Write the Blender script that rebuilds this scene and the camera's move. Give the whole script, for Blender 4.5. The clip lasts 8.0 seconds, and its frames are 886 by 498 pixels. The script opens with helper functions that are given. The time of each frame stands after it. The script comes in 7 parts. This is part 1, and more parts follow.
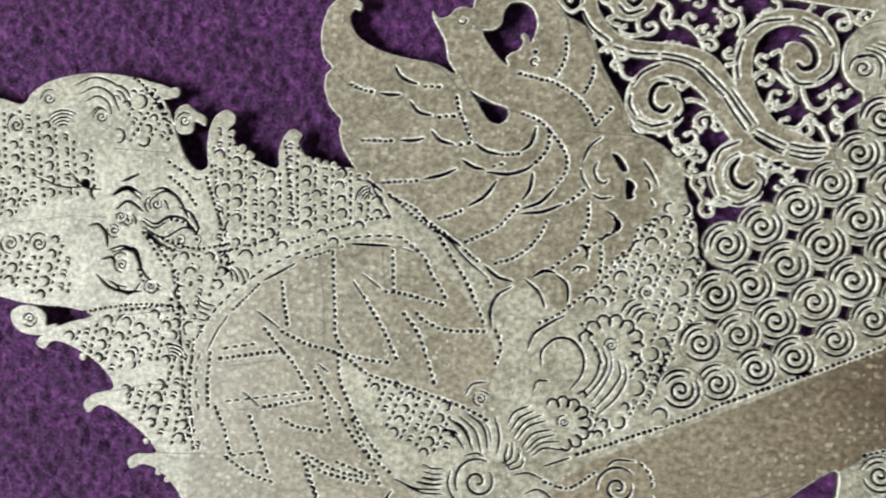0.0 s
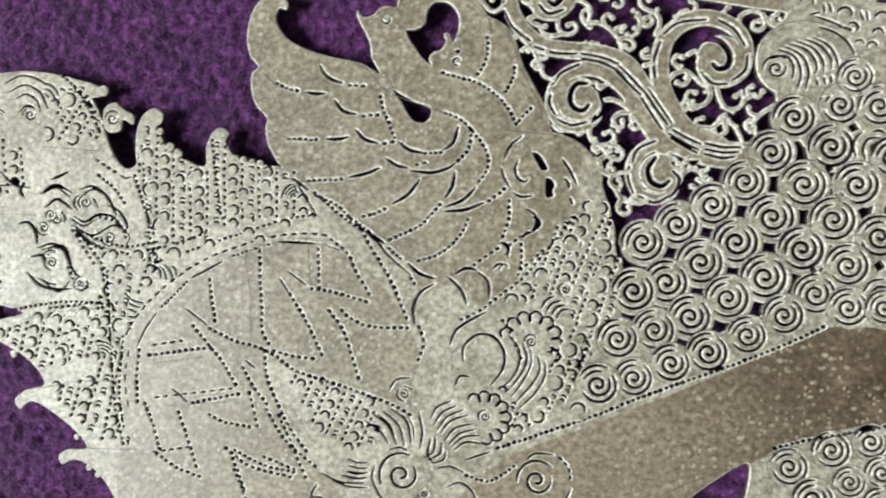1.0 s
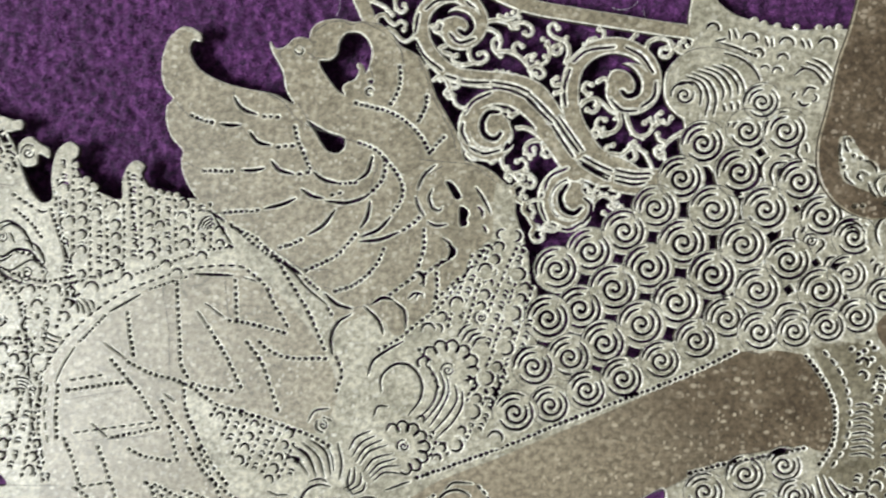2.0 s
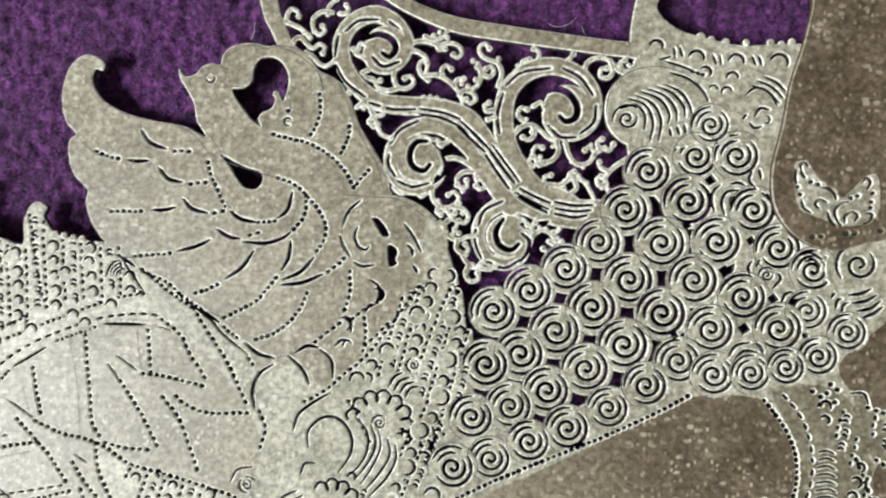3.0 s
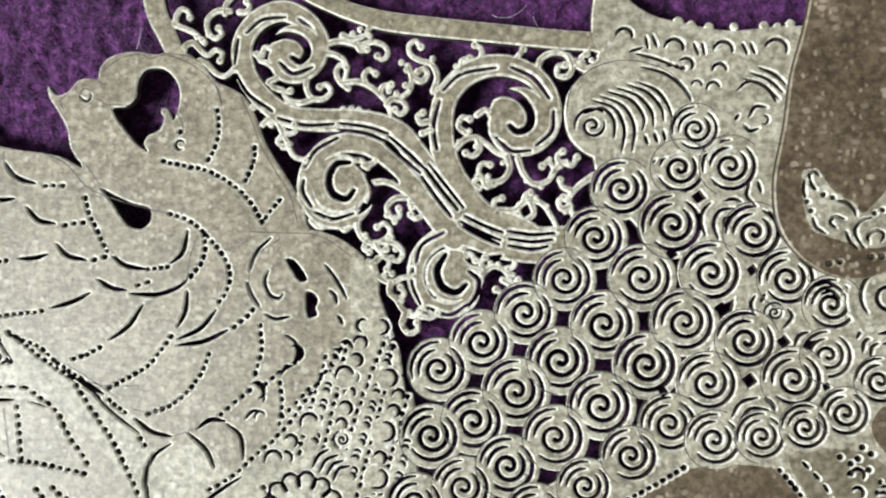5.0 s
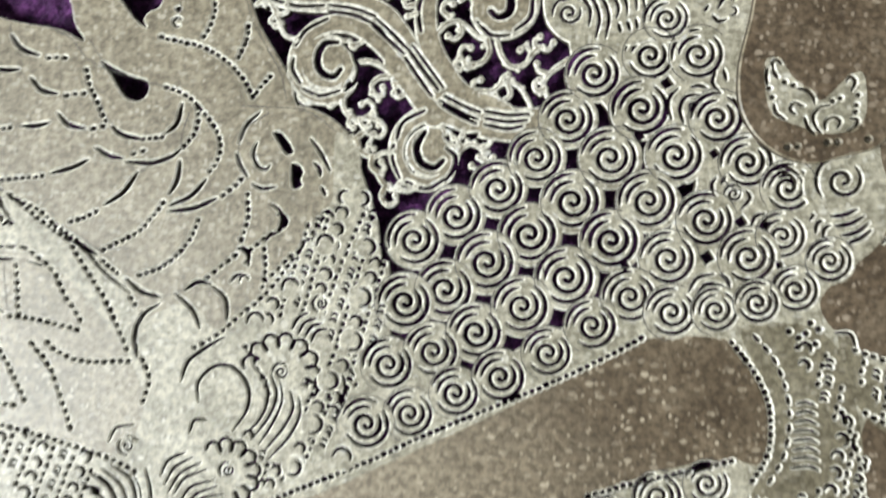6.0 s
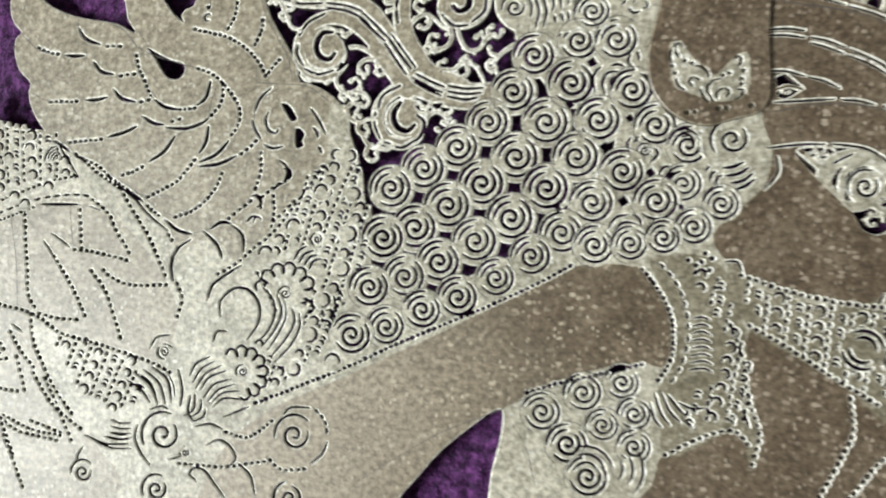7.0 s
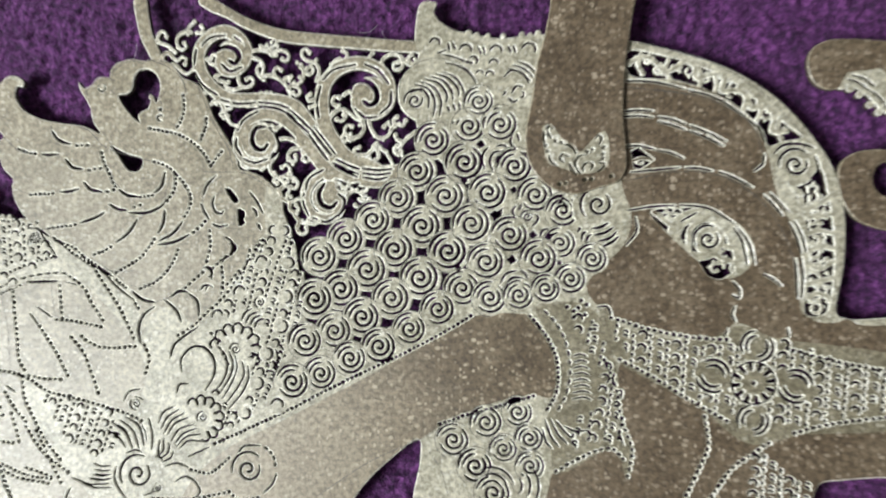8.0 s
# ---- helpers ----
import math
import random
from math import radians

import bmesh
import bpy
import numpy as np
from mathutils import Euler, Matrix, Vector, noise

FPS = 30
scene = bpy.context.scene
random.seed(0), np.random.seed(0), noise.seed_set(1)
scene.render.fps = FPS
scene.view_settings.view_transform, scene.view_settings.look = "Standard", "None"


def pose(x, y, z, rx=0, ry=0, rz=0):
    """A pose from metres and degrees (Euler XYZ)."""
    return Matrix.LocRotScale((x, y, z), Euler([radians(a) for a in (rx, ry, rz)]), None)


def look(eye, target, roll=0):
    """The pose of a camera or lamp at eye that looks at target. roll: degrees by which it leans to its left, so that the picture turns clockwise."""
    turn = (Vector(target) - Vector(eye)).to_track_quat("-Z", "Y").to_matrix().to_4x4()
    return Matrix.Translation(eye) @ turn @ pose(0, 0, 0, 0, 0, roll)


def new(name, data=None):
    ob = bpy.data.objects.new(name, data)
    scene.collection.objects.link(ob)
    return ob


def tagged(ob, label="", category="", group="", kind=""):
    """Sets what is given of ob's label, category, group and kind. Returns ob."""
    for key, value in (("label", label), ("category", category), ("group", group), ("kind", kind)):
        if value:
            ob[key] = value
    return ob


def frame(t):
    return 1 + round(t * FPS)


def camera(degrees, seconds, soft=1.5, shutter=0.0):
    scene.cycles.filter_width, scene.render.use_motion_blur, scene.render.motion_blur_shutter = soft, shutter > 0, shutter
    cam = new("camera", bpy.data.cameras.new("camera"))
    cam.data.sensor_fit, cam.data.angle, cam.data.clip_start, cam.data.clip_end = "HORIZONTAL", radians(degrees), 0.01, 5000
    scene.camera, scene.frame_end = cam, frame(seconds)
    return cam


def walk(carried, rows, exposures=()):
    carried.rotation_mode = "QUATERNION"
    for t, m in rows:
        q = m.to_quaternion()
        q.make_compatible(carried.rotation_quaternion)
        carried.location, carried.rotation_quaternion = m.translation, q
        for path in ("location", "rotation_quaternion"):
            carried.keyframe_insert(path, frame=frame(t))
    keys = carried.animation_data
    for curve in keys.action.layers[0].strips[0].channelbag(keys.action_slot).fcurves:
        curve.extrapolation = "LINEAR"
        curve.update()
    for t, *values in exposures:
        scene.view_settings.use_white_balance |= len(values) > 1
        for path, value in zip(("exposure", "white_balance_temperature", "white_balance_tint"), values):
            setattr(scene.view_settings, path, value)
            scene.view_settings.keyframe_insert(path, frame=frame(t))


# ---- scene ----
from mathutils import geometry

cam = camera(70.0, 8.0, soft=2.05, shutter=0.6)
PATH = [
    (0, -0.02964, -0.03861, 0.14451, 1.036, 6.069, 4.923),
    (0.5, -0.02131, -0.03688, 0.14462, 0.960, 5.500, 5.348),
    (1, -0.01371, -0.03594, 0.14484, 0.287, 5.432, 4.826),
    (1.5, -0.00398, -0.03080, 0.14482, 0.233, 5.375, 4.312),
    (1.7, -0.00100, -0.03061, 0.14497, 0.728, 5.158, 4.171),
    (2.8, 0.01426, -0.01967, 0.13263, -0.038, 4.339, 2.642),
    (3, 0.01612, -0.01836, 0.13084, 0.036, 4.376, 2.390),
    (3.5, 0.02010, -0.01655, 0.12339, 0.026, 4.272, 1.318),
    (4, 0.02359, -0.01333, 0.11882, 0.855, 4.174, 1.243),
    (4.2, 0.02444, -0.01356, 0.11668, 1.041, 4.450, 1.023),
    (5.3, 0.02794, -0.01421, 0.10355, 1.593, 4.322, 0.109),
    (5.5, 0.03011, -0.01932, 0.10434, 0.701, 4.262, 0.956),
    (5.8, 0.03191, -0.02845, 0.10732, 0.810, 4.474, 1.980),
    (6, 0.03137, -0.03399, 0.11022, 0.955, 4.666, 2.432),
    (6.5, 0.03599, -0.04380, 0.12399, 1.567, 5.925, 2.980),
    (7, 0.04602, -0.04727, 0.13672, 1.705, 6.863, 2.907),
    (7.3, 0.05471, -0.04820, 0.14121, 2.074, 7.019, 2.220),
    (7.5, 0.05942, -0.04311, 0.14275, 2.442, 6.596, 1.075),
    (8, 0.06957, -0.03495, 0.16029, 1.988, 7.054, -0.052),
]
walk(cam, [(t, pose(x, y, z, rx, ry, rz)) for t, x, y, z, rx, ry, rz in PATH], [(0.0, -0.02), (3.0, 0.1), (6.5, 0.18), (8.0, 0.2)])

# ---------------------------------------------------------------- light: daylight through one window of a closed room, added and unseen
world = bpy.data.worlds.new("world")
scene.world = world
world.use_nodes = True
wn = world.node_tree.nodes
sky = wn.new("ShaderNodeTexSky")
sky.sky_type = "NISHITA"
sky.sun_disc = False
sky.sun_elevation, sky.sun_rotation = radians(40), radians(250)
world.node_tree.links.new(sky.outputs["Color"], wn["Background"].inputs["Color"])
wn["Background"].inputs["Strength"].default_value = 0.12

window_light = bpy.data.lights.new("window_daylight", "AREA")
window_light.shape = "RECTANGLE"
window_light.size, window_light.size_y = 0.9, 0.9
window_light.energy = 66
window_light.color = (0.915, 0.97, 0.985)
lamp = new("window_daylight", window_light)
lamp.matrix_world = look((-1.47, -0.55, 1.25), (0.0, -0.02, 0.0))


# ---------------------------------------------------------------- materials
def material(name):
    m = bpy.data.materials.new(name)
    m.use_nodes = True
    return m, m.node_tree.nodes, m.node_tree.links, m.node_tree.nodes["Principled BSDF"]


def coords(nodes, links, scale):
    tc, mp = nodes.new("ShaderNodeTexCoord"), nodes.new("ShaderNodeMapping")
    mp.inputs["Scale"].default_value = scale if isinstance(scale, tuple) else (scale,) * 3
    links.new(tc.outputs["Object"], mp.inputs["Vector"])
    return mp.outputs["Vector"]


def grain(nodes, links, scale, detail=4.0, rough=0.6, distortion=0.0):
    n = nodes.new("ShaderNodeTexNoise")
    n.inputs["Scale"].default_value, n.inputs["Detail"].default_value = 1.0, detail
    n.inputs["Roughness"].default_value, n.inputs["Distortion"].default_value = rough, distortion
    links.new(coords(nodes, links, scale), n.inputs["Vector"])
    return n.outputs["Fac"]


def ramp(nodes, links, fac, stops):
    r = nodes.new("ShaderNodeValToRGB")
    els = r.color_ramp.elements
    els[0].position, els[0].color = stops[0][0], (*stops[0][1], 1)
    els[1].position, els[1].color = stops[-1][0], (*stops[-1][1], 1)
    for pos, col in stops[1:-1]:
        els.new(pos).color = (*col, 1)
    links.new(fac, r.inputs["Fac"])
    return r.outputs["Color"]


def mix(nodes, links, fac, a, b, kind="MIX"):
    m = nodes.new("ShaderNodeMix")
    m.data_type, m.blend_type = "RGBA", kind
    for sock, v in ((m.inputs[0], fac), (m.inputs[6], a), (m.inputs[7], b)):
        if isinstance(v, (int, float, tuple)):
            sock.default_value = (*v, 1) if isinstance(v, tuple) else v
        else:
            links.new(v, sock)
    return m.outputs[2]


def bump(nodes, links, bsdf, height, strength, distance):
    b = nodes.new("ShaderNodeBump")
    b.inputs["Strength"].default_value, b.inputs["Distance"].default_value = strength, distance
    links.new(height, b.inputs["Height"])
    links.new(b.outputs["Normal"], bsdf.inputs["Normal"])


def specks(nodes, links, scale, size):
    """Scattered small specks: one in about two cells, of uneven size and outline."""
    vor = nodes.new("ShaderNodeTexVoronoi")
    vor.inputs["Scale"].default_value = 1.0
    warp = nodes.new("ShaderNodeTexNoise")
    warp.inputs["Scale"].default_value, warp.inputs["Detail"].default_value = 2.2, 2.0
    at = coords(nodes, links, scale)
    links.new(at, warp.inputs["Vector"])
    links.new(mix(nodes, links, 0.3, at, warp.outputs["Color"], "ADD"), vor.inputs["Vector"])
    dot = ramp(nodes, links, vor.outputs["Distance"], [(size * 0.55, (1, 1, 1)), (size, (0, 0, 0))])
    sep = nodes.new("ShaderNodeSeparateColor")
    links.new(vor.outputs["Color"], sep.inputs["Color"])
    pick = ramp(nodes, links, sep.outputs["Red"], [(0.4, (0, 0, 0)), (0.8, (1, 1, 1))])
    return mix(nodes, links, 1.0, dot, pick, "MULTIPLY")


def rawhide(name, dark, mid, light, fleck, rough=0.42, pale=None):
    """Scraped, unpainted rawhide: cloudy patches, short pale flecks of fibre, a dull gloss."""
    m, nodes, links, bsdf = material(name)
    cloud = ramp(nodes, links, grain(nodes, links, 90, 7, 0.68), [(0.34, dark), (0.5, mid), (0.66, light)])
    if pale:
        # paler towards one end: the hide's own tone, plus window sheen in the colour
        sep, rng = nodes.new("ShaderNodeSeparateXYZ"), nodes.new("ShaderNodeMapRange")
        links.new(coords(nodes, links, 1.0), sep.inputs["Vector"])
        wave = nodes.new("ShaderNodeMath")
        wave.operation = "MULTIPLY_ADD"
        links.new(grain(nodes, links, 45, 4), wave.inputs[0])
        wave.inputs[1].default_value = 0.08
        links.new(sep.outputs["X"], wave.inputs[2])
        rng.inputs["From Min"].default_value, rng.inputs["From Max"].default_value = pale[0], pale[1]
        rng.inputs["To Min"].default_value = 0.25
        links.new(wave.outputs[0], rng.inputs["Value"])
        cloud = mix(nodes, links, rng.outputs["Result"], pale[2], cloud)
    fine = ramp(nodes, links, grain(nodes, links, 750, 4, 0.65), [(0.38, (0.58, 0.56, 0.52)), (0.62, (1.32, 1.31, 1.27))])
    base = mix(nodes, links, 1.0, cloud, fine, "MULTIPLY")
    mask = mix(nodes, links, 1.0, specks(nodes, links, (430, 640, 450), 0.38), specks(nodes, links, (900, 640, 450), 0.38), "LIGHTEN")
    rarer = ramp(nodes, links, grain(nodes, links, 110, 2), [(0.36, (0.3, 0.3, 0.3)), (0.6, (1, 1, 1))])
    base = mix(nodes, links, mix(nodes, links, 1.0, mask, rarer, "MULTIPLY"), base, fleck)
    links.new(base, bsdf.inputs["Base Color"])
    bsdf.inputs["Specular IOR Level"].default_value = 0.75
    shine = nodes.new("ShaderNodeMapRange")
    shine.inputs["To Min"].default_value, shine.inputs["To Max"].default_value = rough - 0.1, rough + 0.14
    links.new(grain(nodes, links, 700, 3), shine.inputs["Value"])
    links.new(shine.outputs["Result"], bsdf.inputs["Roughness"])
    bump(nodes, links, bsdf, grain(nodes, links, 1300, 5, 0.65), 0.7, 0.00016)
    return m


hide_plain = rawhide("scraped_rawhide", (0.23, 0.20, 0.14), (0.31, 0.27, 0.195), (0.40, 0.355, 0.265), (0.58, 0.53, 0.42))
hide_brown = rawhide("brown_rawhide", (0.102, 0.073, 0.047), (0.142, 0.104, 0.068), (0.19, 0.146, 0.10), (0.42, 0.345, 0.255))
# sash and border strip: darkened in colour for the window light's falloff
hide_falloff = rawhide("light_falloff_rawhide", (0.17, 0.148, 0.10), (0.235, 0.208, 0.145), (0.31, 0.28, 0.205), (0.46, 0.42, 0.33))
hide_rim = rawhide("dull_rim_rawhide", (0.20, 0.17, 0.115), (0.28, 0.24, 0.17), (0.36, 0.315, 0.235), (0.45, 0.4, 0.31))
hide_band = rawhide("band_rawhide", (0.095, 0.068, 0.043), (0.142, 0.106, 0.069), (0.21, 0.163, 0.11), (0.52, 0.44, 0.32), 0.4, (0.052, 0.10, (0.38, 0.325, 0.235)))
hide_carved = rawhide("carved_rawhide", (0.30, 0.28, 0.21), (0.455, 0.425, 0.335), (0.59, 0.56, 0.46), (0.70, 0.67, 0.57), 0.45)
hide_cut = rawhide("cut_rawhide_edge", (0.58, 0.56, 0.47), (0.73, 0.71, 0.63), (0.83, 0.81, 0.74), (0.86, 0.85, 0.8), 0.5)
hide_margin = rawhide("scraped_margin", (0.36, 0.33, 0.25), (0.47, 0.44, 0.35), (0.58, 0.55, 0.45), (0.7, 0.67, 0.57), 0.45)
# hide thickness: brown made near-black so the shade inside cuts is in the colour
hide_wall_shade = rawhide("shaded_cut_wall", (0.035, 0.026, 0.018), (0.06, 0.045, 0.03), (0.09, 0.07, 0.047), (0.12, 0.1, 0.07), 0.6)


def purple_cloth(name, scale, gain):
    m, nodes, links, bsdf = material(name)
    tuft = ramp(nodes, links, grain(nodes, links, scale, 6, 0.7), [(at, tuple(gain * v for v in col)) for at, col in ((0.36, (0.018, 0.004, 0.026)), (0.5, (0.086, 0.016, 0.102)), (0.66, (0.225, 0.064, 0.25)))])
    wide = ramp(nodes, links, grain(nodes, links, 110, 4), [(0.35, (0.7, 0.66, 0.7)), (0.65, (1.15, 1.1, 1.15))])
    links.new(mix(nodes, links, 1.0, tuft, wide, "MULTIPLY"), bsdf.inputs["Base Color"])
    bsdf.inputs["Roughness"].default_value = 0.9
    bsdf.inputs["Sheen Weight"].default_value = 0.3
    bsdf.inputs["Sheen Tint"].default_value = (0.5, 0.25, 0.6, 1)
    bump(nodes, links, bsdf, grain(nodes, links, 900, 4), 1.0, 0.0009)
    return m


cloth_purple = purple_cloth("purple_pile_cloth", 620, 0.92)
nap_purple = purple_cloth("purple_nap", 800, 1.15)


def plaster(name, a, b):
    m, nodes, links, bsdf = material(name)
    links.new(ramp(nodes, links, grain(nodes, links, 3, 4), [(0.35, a), (0.65, b)]), bsdf.inputs["Base Color"])
    bsdf.inputs["Roughness"].default_value = 0.85
    bump(nodes, links, bsdf, grain(nodes, links, 90, 3), 0.2, 0.002)
    return m


# tone of the unseen walls and ceiling, set to keep bounced light low
wall_paint = plaster("wall_paint", (0.36, 0.35, 0.32), (0.42, 0.41, 0.38))
floor_concrete = plaster("floor_cement", (0.25, 0.23, 0.21), (0.33, 0.31, 0.28))
lint_white = plaster("lint_fibre", (0.55, 0.5, 0.55), (0.65, 0.6, 0.65))
pencil_grey = plaster("pencil_graphite", (0.09, 0.085, 0.08), (0.14, 0.13, 0.12))

# ---------------------------------------------------------------- helpers of this scene
MM = 0.001


def part(name, bm_or_mesh, material, parent=None, label=""):
    """Links a bmesh or a mesh as one object under a thing."""
    if isinstance(bm_or_mesh, bmesh.types.BMesh):
        me = bpy.data.meshes.new(name)
        bm_or_mesh.to_mesh(me)
        bm_or_mesh.free()
    else:
        me = bm_or_mesh
    for m in material if isinstance(material, (list, tuple)) else [material]:
        me.materials.append(m)
    ob = new(name, me)
    if parent:
        ob.parent = parent
    return tagged(ob, label) if label else ob


def spline(pts, closed=False, step=0.5):
    """A smooth line through the given points (centripetal Catmull-Rom), about one vertex every step."""
    p = np.array(pts, float)
    if len(p) < 3:
        n = max(2, int(np.hypot(*(p[-1] - p[0])) / step) + 1)
        return p[0] + (p[-1] - p[0]) * np.linspace(0, 1, n)[:, None]
    q = np.vstack([p[-1], p, p[0], p[1]]) if closed else np.vstack([2 * p[0] - p[1], p, 2 * p[-1] - p[-2]])
    out = []
    for a, b, c, d in zip(q, q[1:], q[2:], q[3:]):
        l0, l1, l2 = (max(1e-6, np.hypot(*v)) ** 0.5 for v in (b - a, c - b, d - c))
        m1 = (c - b) + l1 * ((b - a) / l0 - (c - a) / (l0 + l1))
        m2 = (c - b) + l1 * ((d - c) / l2 - (d - b) / (l1 + l2))
        n = max(2, int(l1 * l1 / step) + 1)
        t = np.linspace(0, 1, n, endpoint=False)[:, None]
        out.append((2 * t**3 - 3 * t**2 + 1) * b + (t**3 - 2 * t**2 + t) * m1 + (3 * t**2 - 2 * t**3) * c + (t**3 - t**2) * m2)
    if not closed:
        out.append(p[-1:])
    return np.vstack(out)


def along(line, n):
    """n points evenly spaced along a line, and the direction at each."""
    d = np.r_[0, np.cumsum(np.hypot(*np.diff(line, axis=0).T))]
    s = np.linspace(0, d[-1], n)
    p = np.c_[np.interp(s, d, line[:, 0]), np.interp(s, d, line[:, 1])]
    v = np.gradient(p, axis=0)
    return p, v / np.maximum(1e-9, np.hypot(*v.T))[:, None], d[-1]


class Hide:
    """A sheet of rawhide in the making, in millimetres: outlines are added and cuts taken away, and the sheet is then built with
    its thickness and with its cut edges rounded."""

    def __init__(self, x0, y0, x1, y1, cell=0.16):
        self.x0, self.y0, self.cell = x0, y0, cell
        self.f = np.full((int((y1 - y0) / cell), int((x1 - x0) / cell)), -1.0, np.float32)
        self.zone = np.zeros(self.f.shape, np.int16)
        self.zones, self.borders, self.pencil, self.margins = [], [], [], {}
        self.rounds, self.under = [], {}

    def window(self, lo, hi):
        ny, nx = self.f.shape
        i0, j0 = max(0, int((lo[0] - self.x0) / self.cell)), max(0, int((lo[1] - self.y0) / self.cell))
        i1, j1 = min(nx, int((hi[0] - self.x0) / self.cell) + 2), min(ny, int((hi[1] - self.y0) / self.cell) + 2)
        if i1 <= i0 or j1 <= j0:
            return None
        return slice(j0, j1), slice(i0, i1)

    def grid(self, w):
        ys = self.y0 + self.cell * np.arange(w[0].start, w[0].stop)
        xs = self.x0 + self.cell * np.arange(w[1].start, w[1].stop)
        return xs[None, :], ys[:, None]

    def inside(self, line, w):
        xs, ys = self.grid(w)
        xs, ys = xs[0], ys[:, 0]
        count = np.zeros((len(ys), len(xs) + 1), np.int16)
        for a, b in zip(line, np.roll(line, -1, 0)):
            lo, hi = (a, b) if a[1] < b[1] else (b, a)
            rows = np.nonzero((ys >= lo[1]) & (ys < hi[1]))[0]
            if len(rows):
                xc = lo[0] + (ys[rows] - lo[1]) / (hi[1] - lo[1]) * (hi[0] - lo[0])
                np.add.at(count, (rows, np.clip(np.ceil((xc - xs[0]) / self.cell).astype(int), 0, len(xs))), 1)
        return (np.cumsum(count, 1)[:, :-1] & 1).astype(bool)

    def area(self, pts, add, smooth=True):
        line = spline(pts, True) if smooth else np.array(pts, float)
        w = self.window(line.min(0) - 1.2, line.max(0) + 1.2)
        if not w:
            return
        d = np.ones((w[0].stop - w[0].start, w[1].stop - w[1].start), np.float32)
        for a, b in zip(line, np.roll(line, -1, 0)):
            v = self.window(np.minimum(a, b) - 1, np.maximum(a, b) + 1)
            if v:
                s = (slice(v[0].start - w[0].start, v[0].stop - w[0].start), slice(v[1].start - w[1].start, v[1].stop - w[1].start))
                d[s] = np.minimum(d[s], self.gap(v, a, b, 0, 0))
        d = np.where(self.inside(line, w), -d, d)
        self.f[w] = np.maximum(self.f[w], -d) if add else np.minimum(self.f[w], d)

    def gap(self, w, a, b, r0, r1):
        xs, ys = self.grid(w)
        dx, dy = b - a
        t = np.clip(((xs - a[0]) * dx + (ys - a[1]) * dy) / max(1e-9, dx * dx + dy * dy), 0, 1)
        return np.hypot(xs - a[0] - t * dx, ys - a[1] - t * dy) - (r0 + (r1 - r0) * t)

    def line(self, pts, radii, add):
        for a, b, r0, r1 in zip(pts, pts[1:], radii, radii[1:]):
            m = max(r0, r1) + 0.7
            w = self.window(np.minimum(a, b) - m, np.maximum(a, b) + m)
            if w:
                d = self.gap(w, a, b, r0, r1)
                self.f[w] = np.maximum(self.f[w], -d) if add else np.minimum(self.f[w], d)

    # --- what the carver does
    def solid(self, pts, smooth=True):
        self.area(pts, True, smooth)

    def cut(self, pts, smooth=True):
        self.area(pts, False, smooth)

    def slit(self, pts, w=0.55, taper=0.5, smooth=True):
        """A crescent-shaped chisel cut along a line, narrower at its ends."""
        p, _, length = along(spline(pts) if smooth else np.array(pts, float), max(4, int(len(pts) * 4)))
        u = np.linspace(0, 1, len(p))
        self.line(p, 0.5 * w * (1 - (1 - taper) * np.abs(2 * u - 1) ** 3), False)

    def arc(self, x, y, r, a0, a1, w=0.55, taper=0.45, grow=0.0):
        a = np.radians(np.linspace(a0, a1, max(5, int(abs(a1 - a0) / 14))))
        rr = r + grow * np.linspace(0, 1, len(a))
        p = np.c_[x + rr * np.cos(a), y + rr * np.sin(a)]
        u = np.linspace(0, 1, len(p))
        self.line(p, 0.5 * w * (1 - (1 - taper) * np.abs(2 * u - 1) ** 3), False)

    def hole(self, x, y, r):
        p = np.array([[x, y], [x + 0.02, y]])
        self.line(p, [r, r], False)

    def dots(self, pts, pitch=1.25, r=0.36):
        """A row of punched holes."""
        _, _, length = along(spline(pts), 8)
        p, v, _ = along(spline(pts), max(2, int(round(length / pitch)) + 1))
        for (x, y), (c, s) in zip(p, v):
            k = r * random.uniform(0.8, 1.15)
            x, y = x + random.uniform(-0.07, 0.07), y + random.uniform(-0.07, 0.07)
            self.line(np.array([[x - c * 0.1, y - s * 0.1], [x + c * 0.1, y + s * 0.1]]), [k, k], False)

    def dashes(self, pts, pitch=2.6, w=0.6, fill=0.68):
        line = spline(pts)
        _, _, length = along(line, 8)
        n = max(1, int(round(length / pitch)))
        p, _, _ = along(line, n * 8 + 1)
        for k in range(n):
            q = p[k * 8 : k * 8 + max(3, int(8 * fill * random.uniform(0.85, 1.1)))]
            self.line(q, [0.5 * w * e for e in np.r_[0.6, np.ones(len(q) - 2), 0.6]], False)

    def ribbon(self, pts, w, w1=None, smooth=True):
        line = spline(pts) if smooth else np.array(pts, float)
        u = np.linspace(0, 1, len(line))
        self.line(line, 0.5 * (w + ((w if w1 is None else w1) - w) * u), True)

    def hook(self, pts, w=1.14):
        """A slender tendril with a round tip."""
        line = spline(pts, False, 0.25)
        self.line(line, 0.5 * w * np.linspace(1.05, 0.8, len(line)), True)
        self.bead(*line[-1], 0.68)

    def bead(self, x, y, r):
        p = np.array([[x, y], [x + 0.02, y]])
        self.line(p, [r, r], True)

    def border(self, pts, smooth=True):
        self.borders.append(spline(pts, True, 1.0) if smooth else np.array(pts, float))
        return self.borders[-1]

    def zone_of(self, name, pts, smooth=False):
        """Names the part of the sheet inside an outline."""
        line = self.border(pts, smooth)
        w = self.window(line.min(0), line.max(0))
        self.zones.append(name)
        z = self.zone[w]
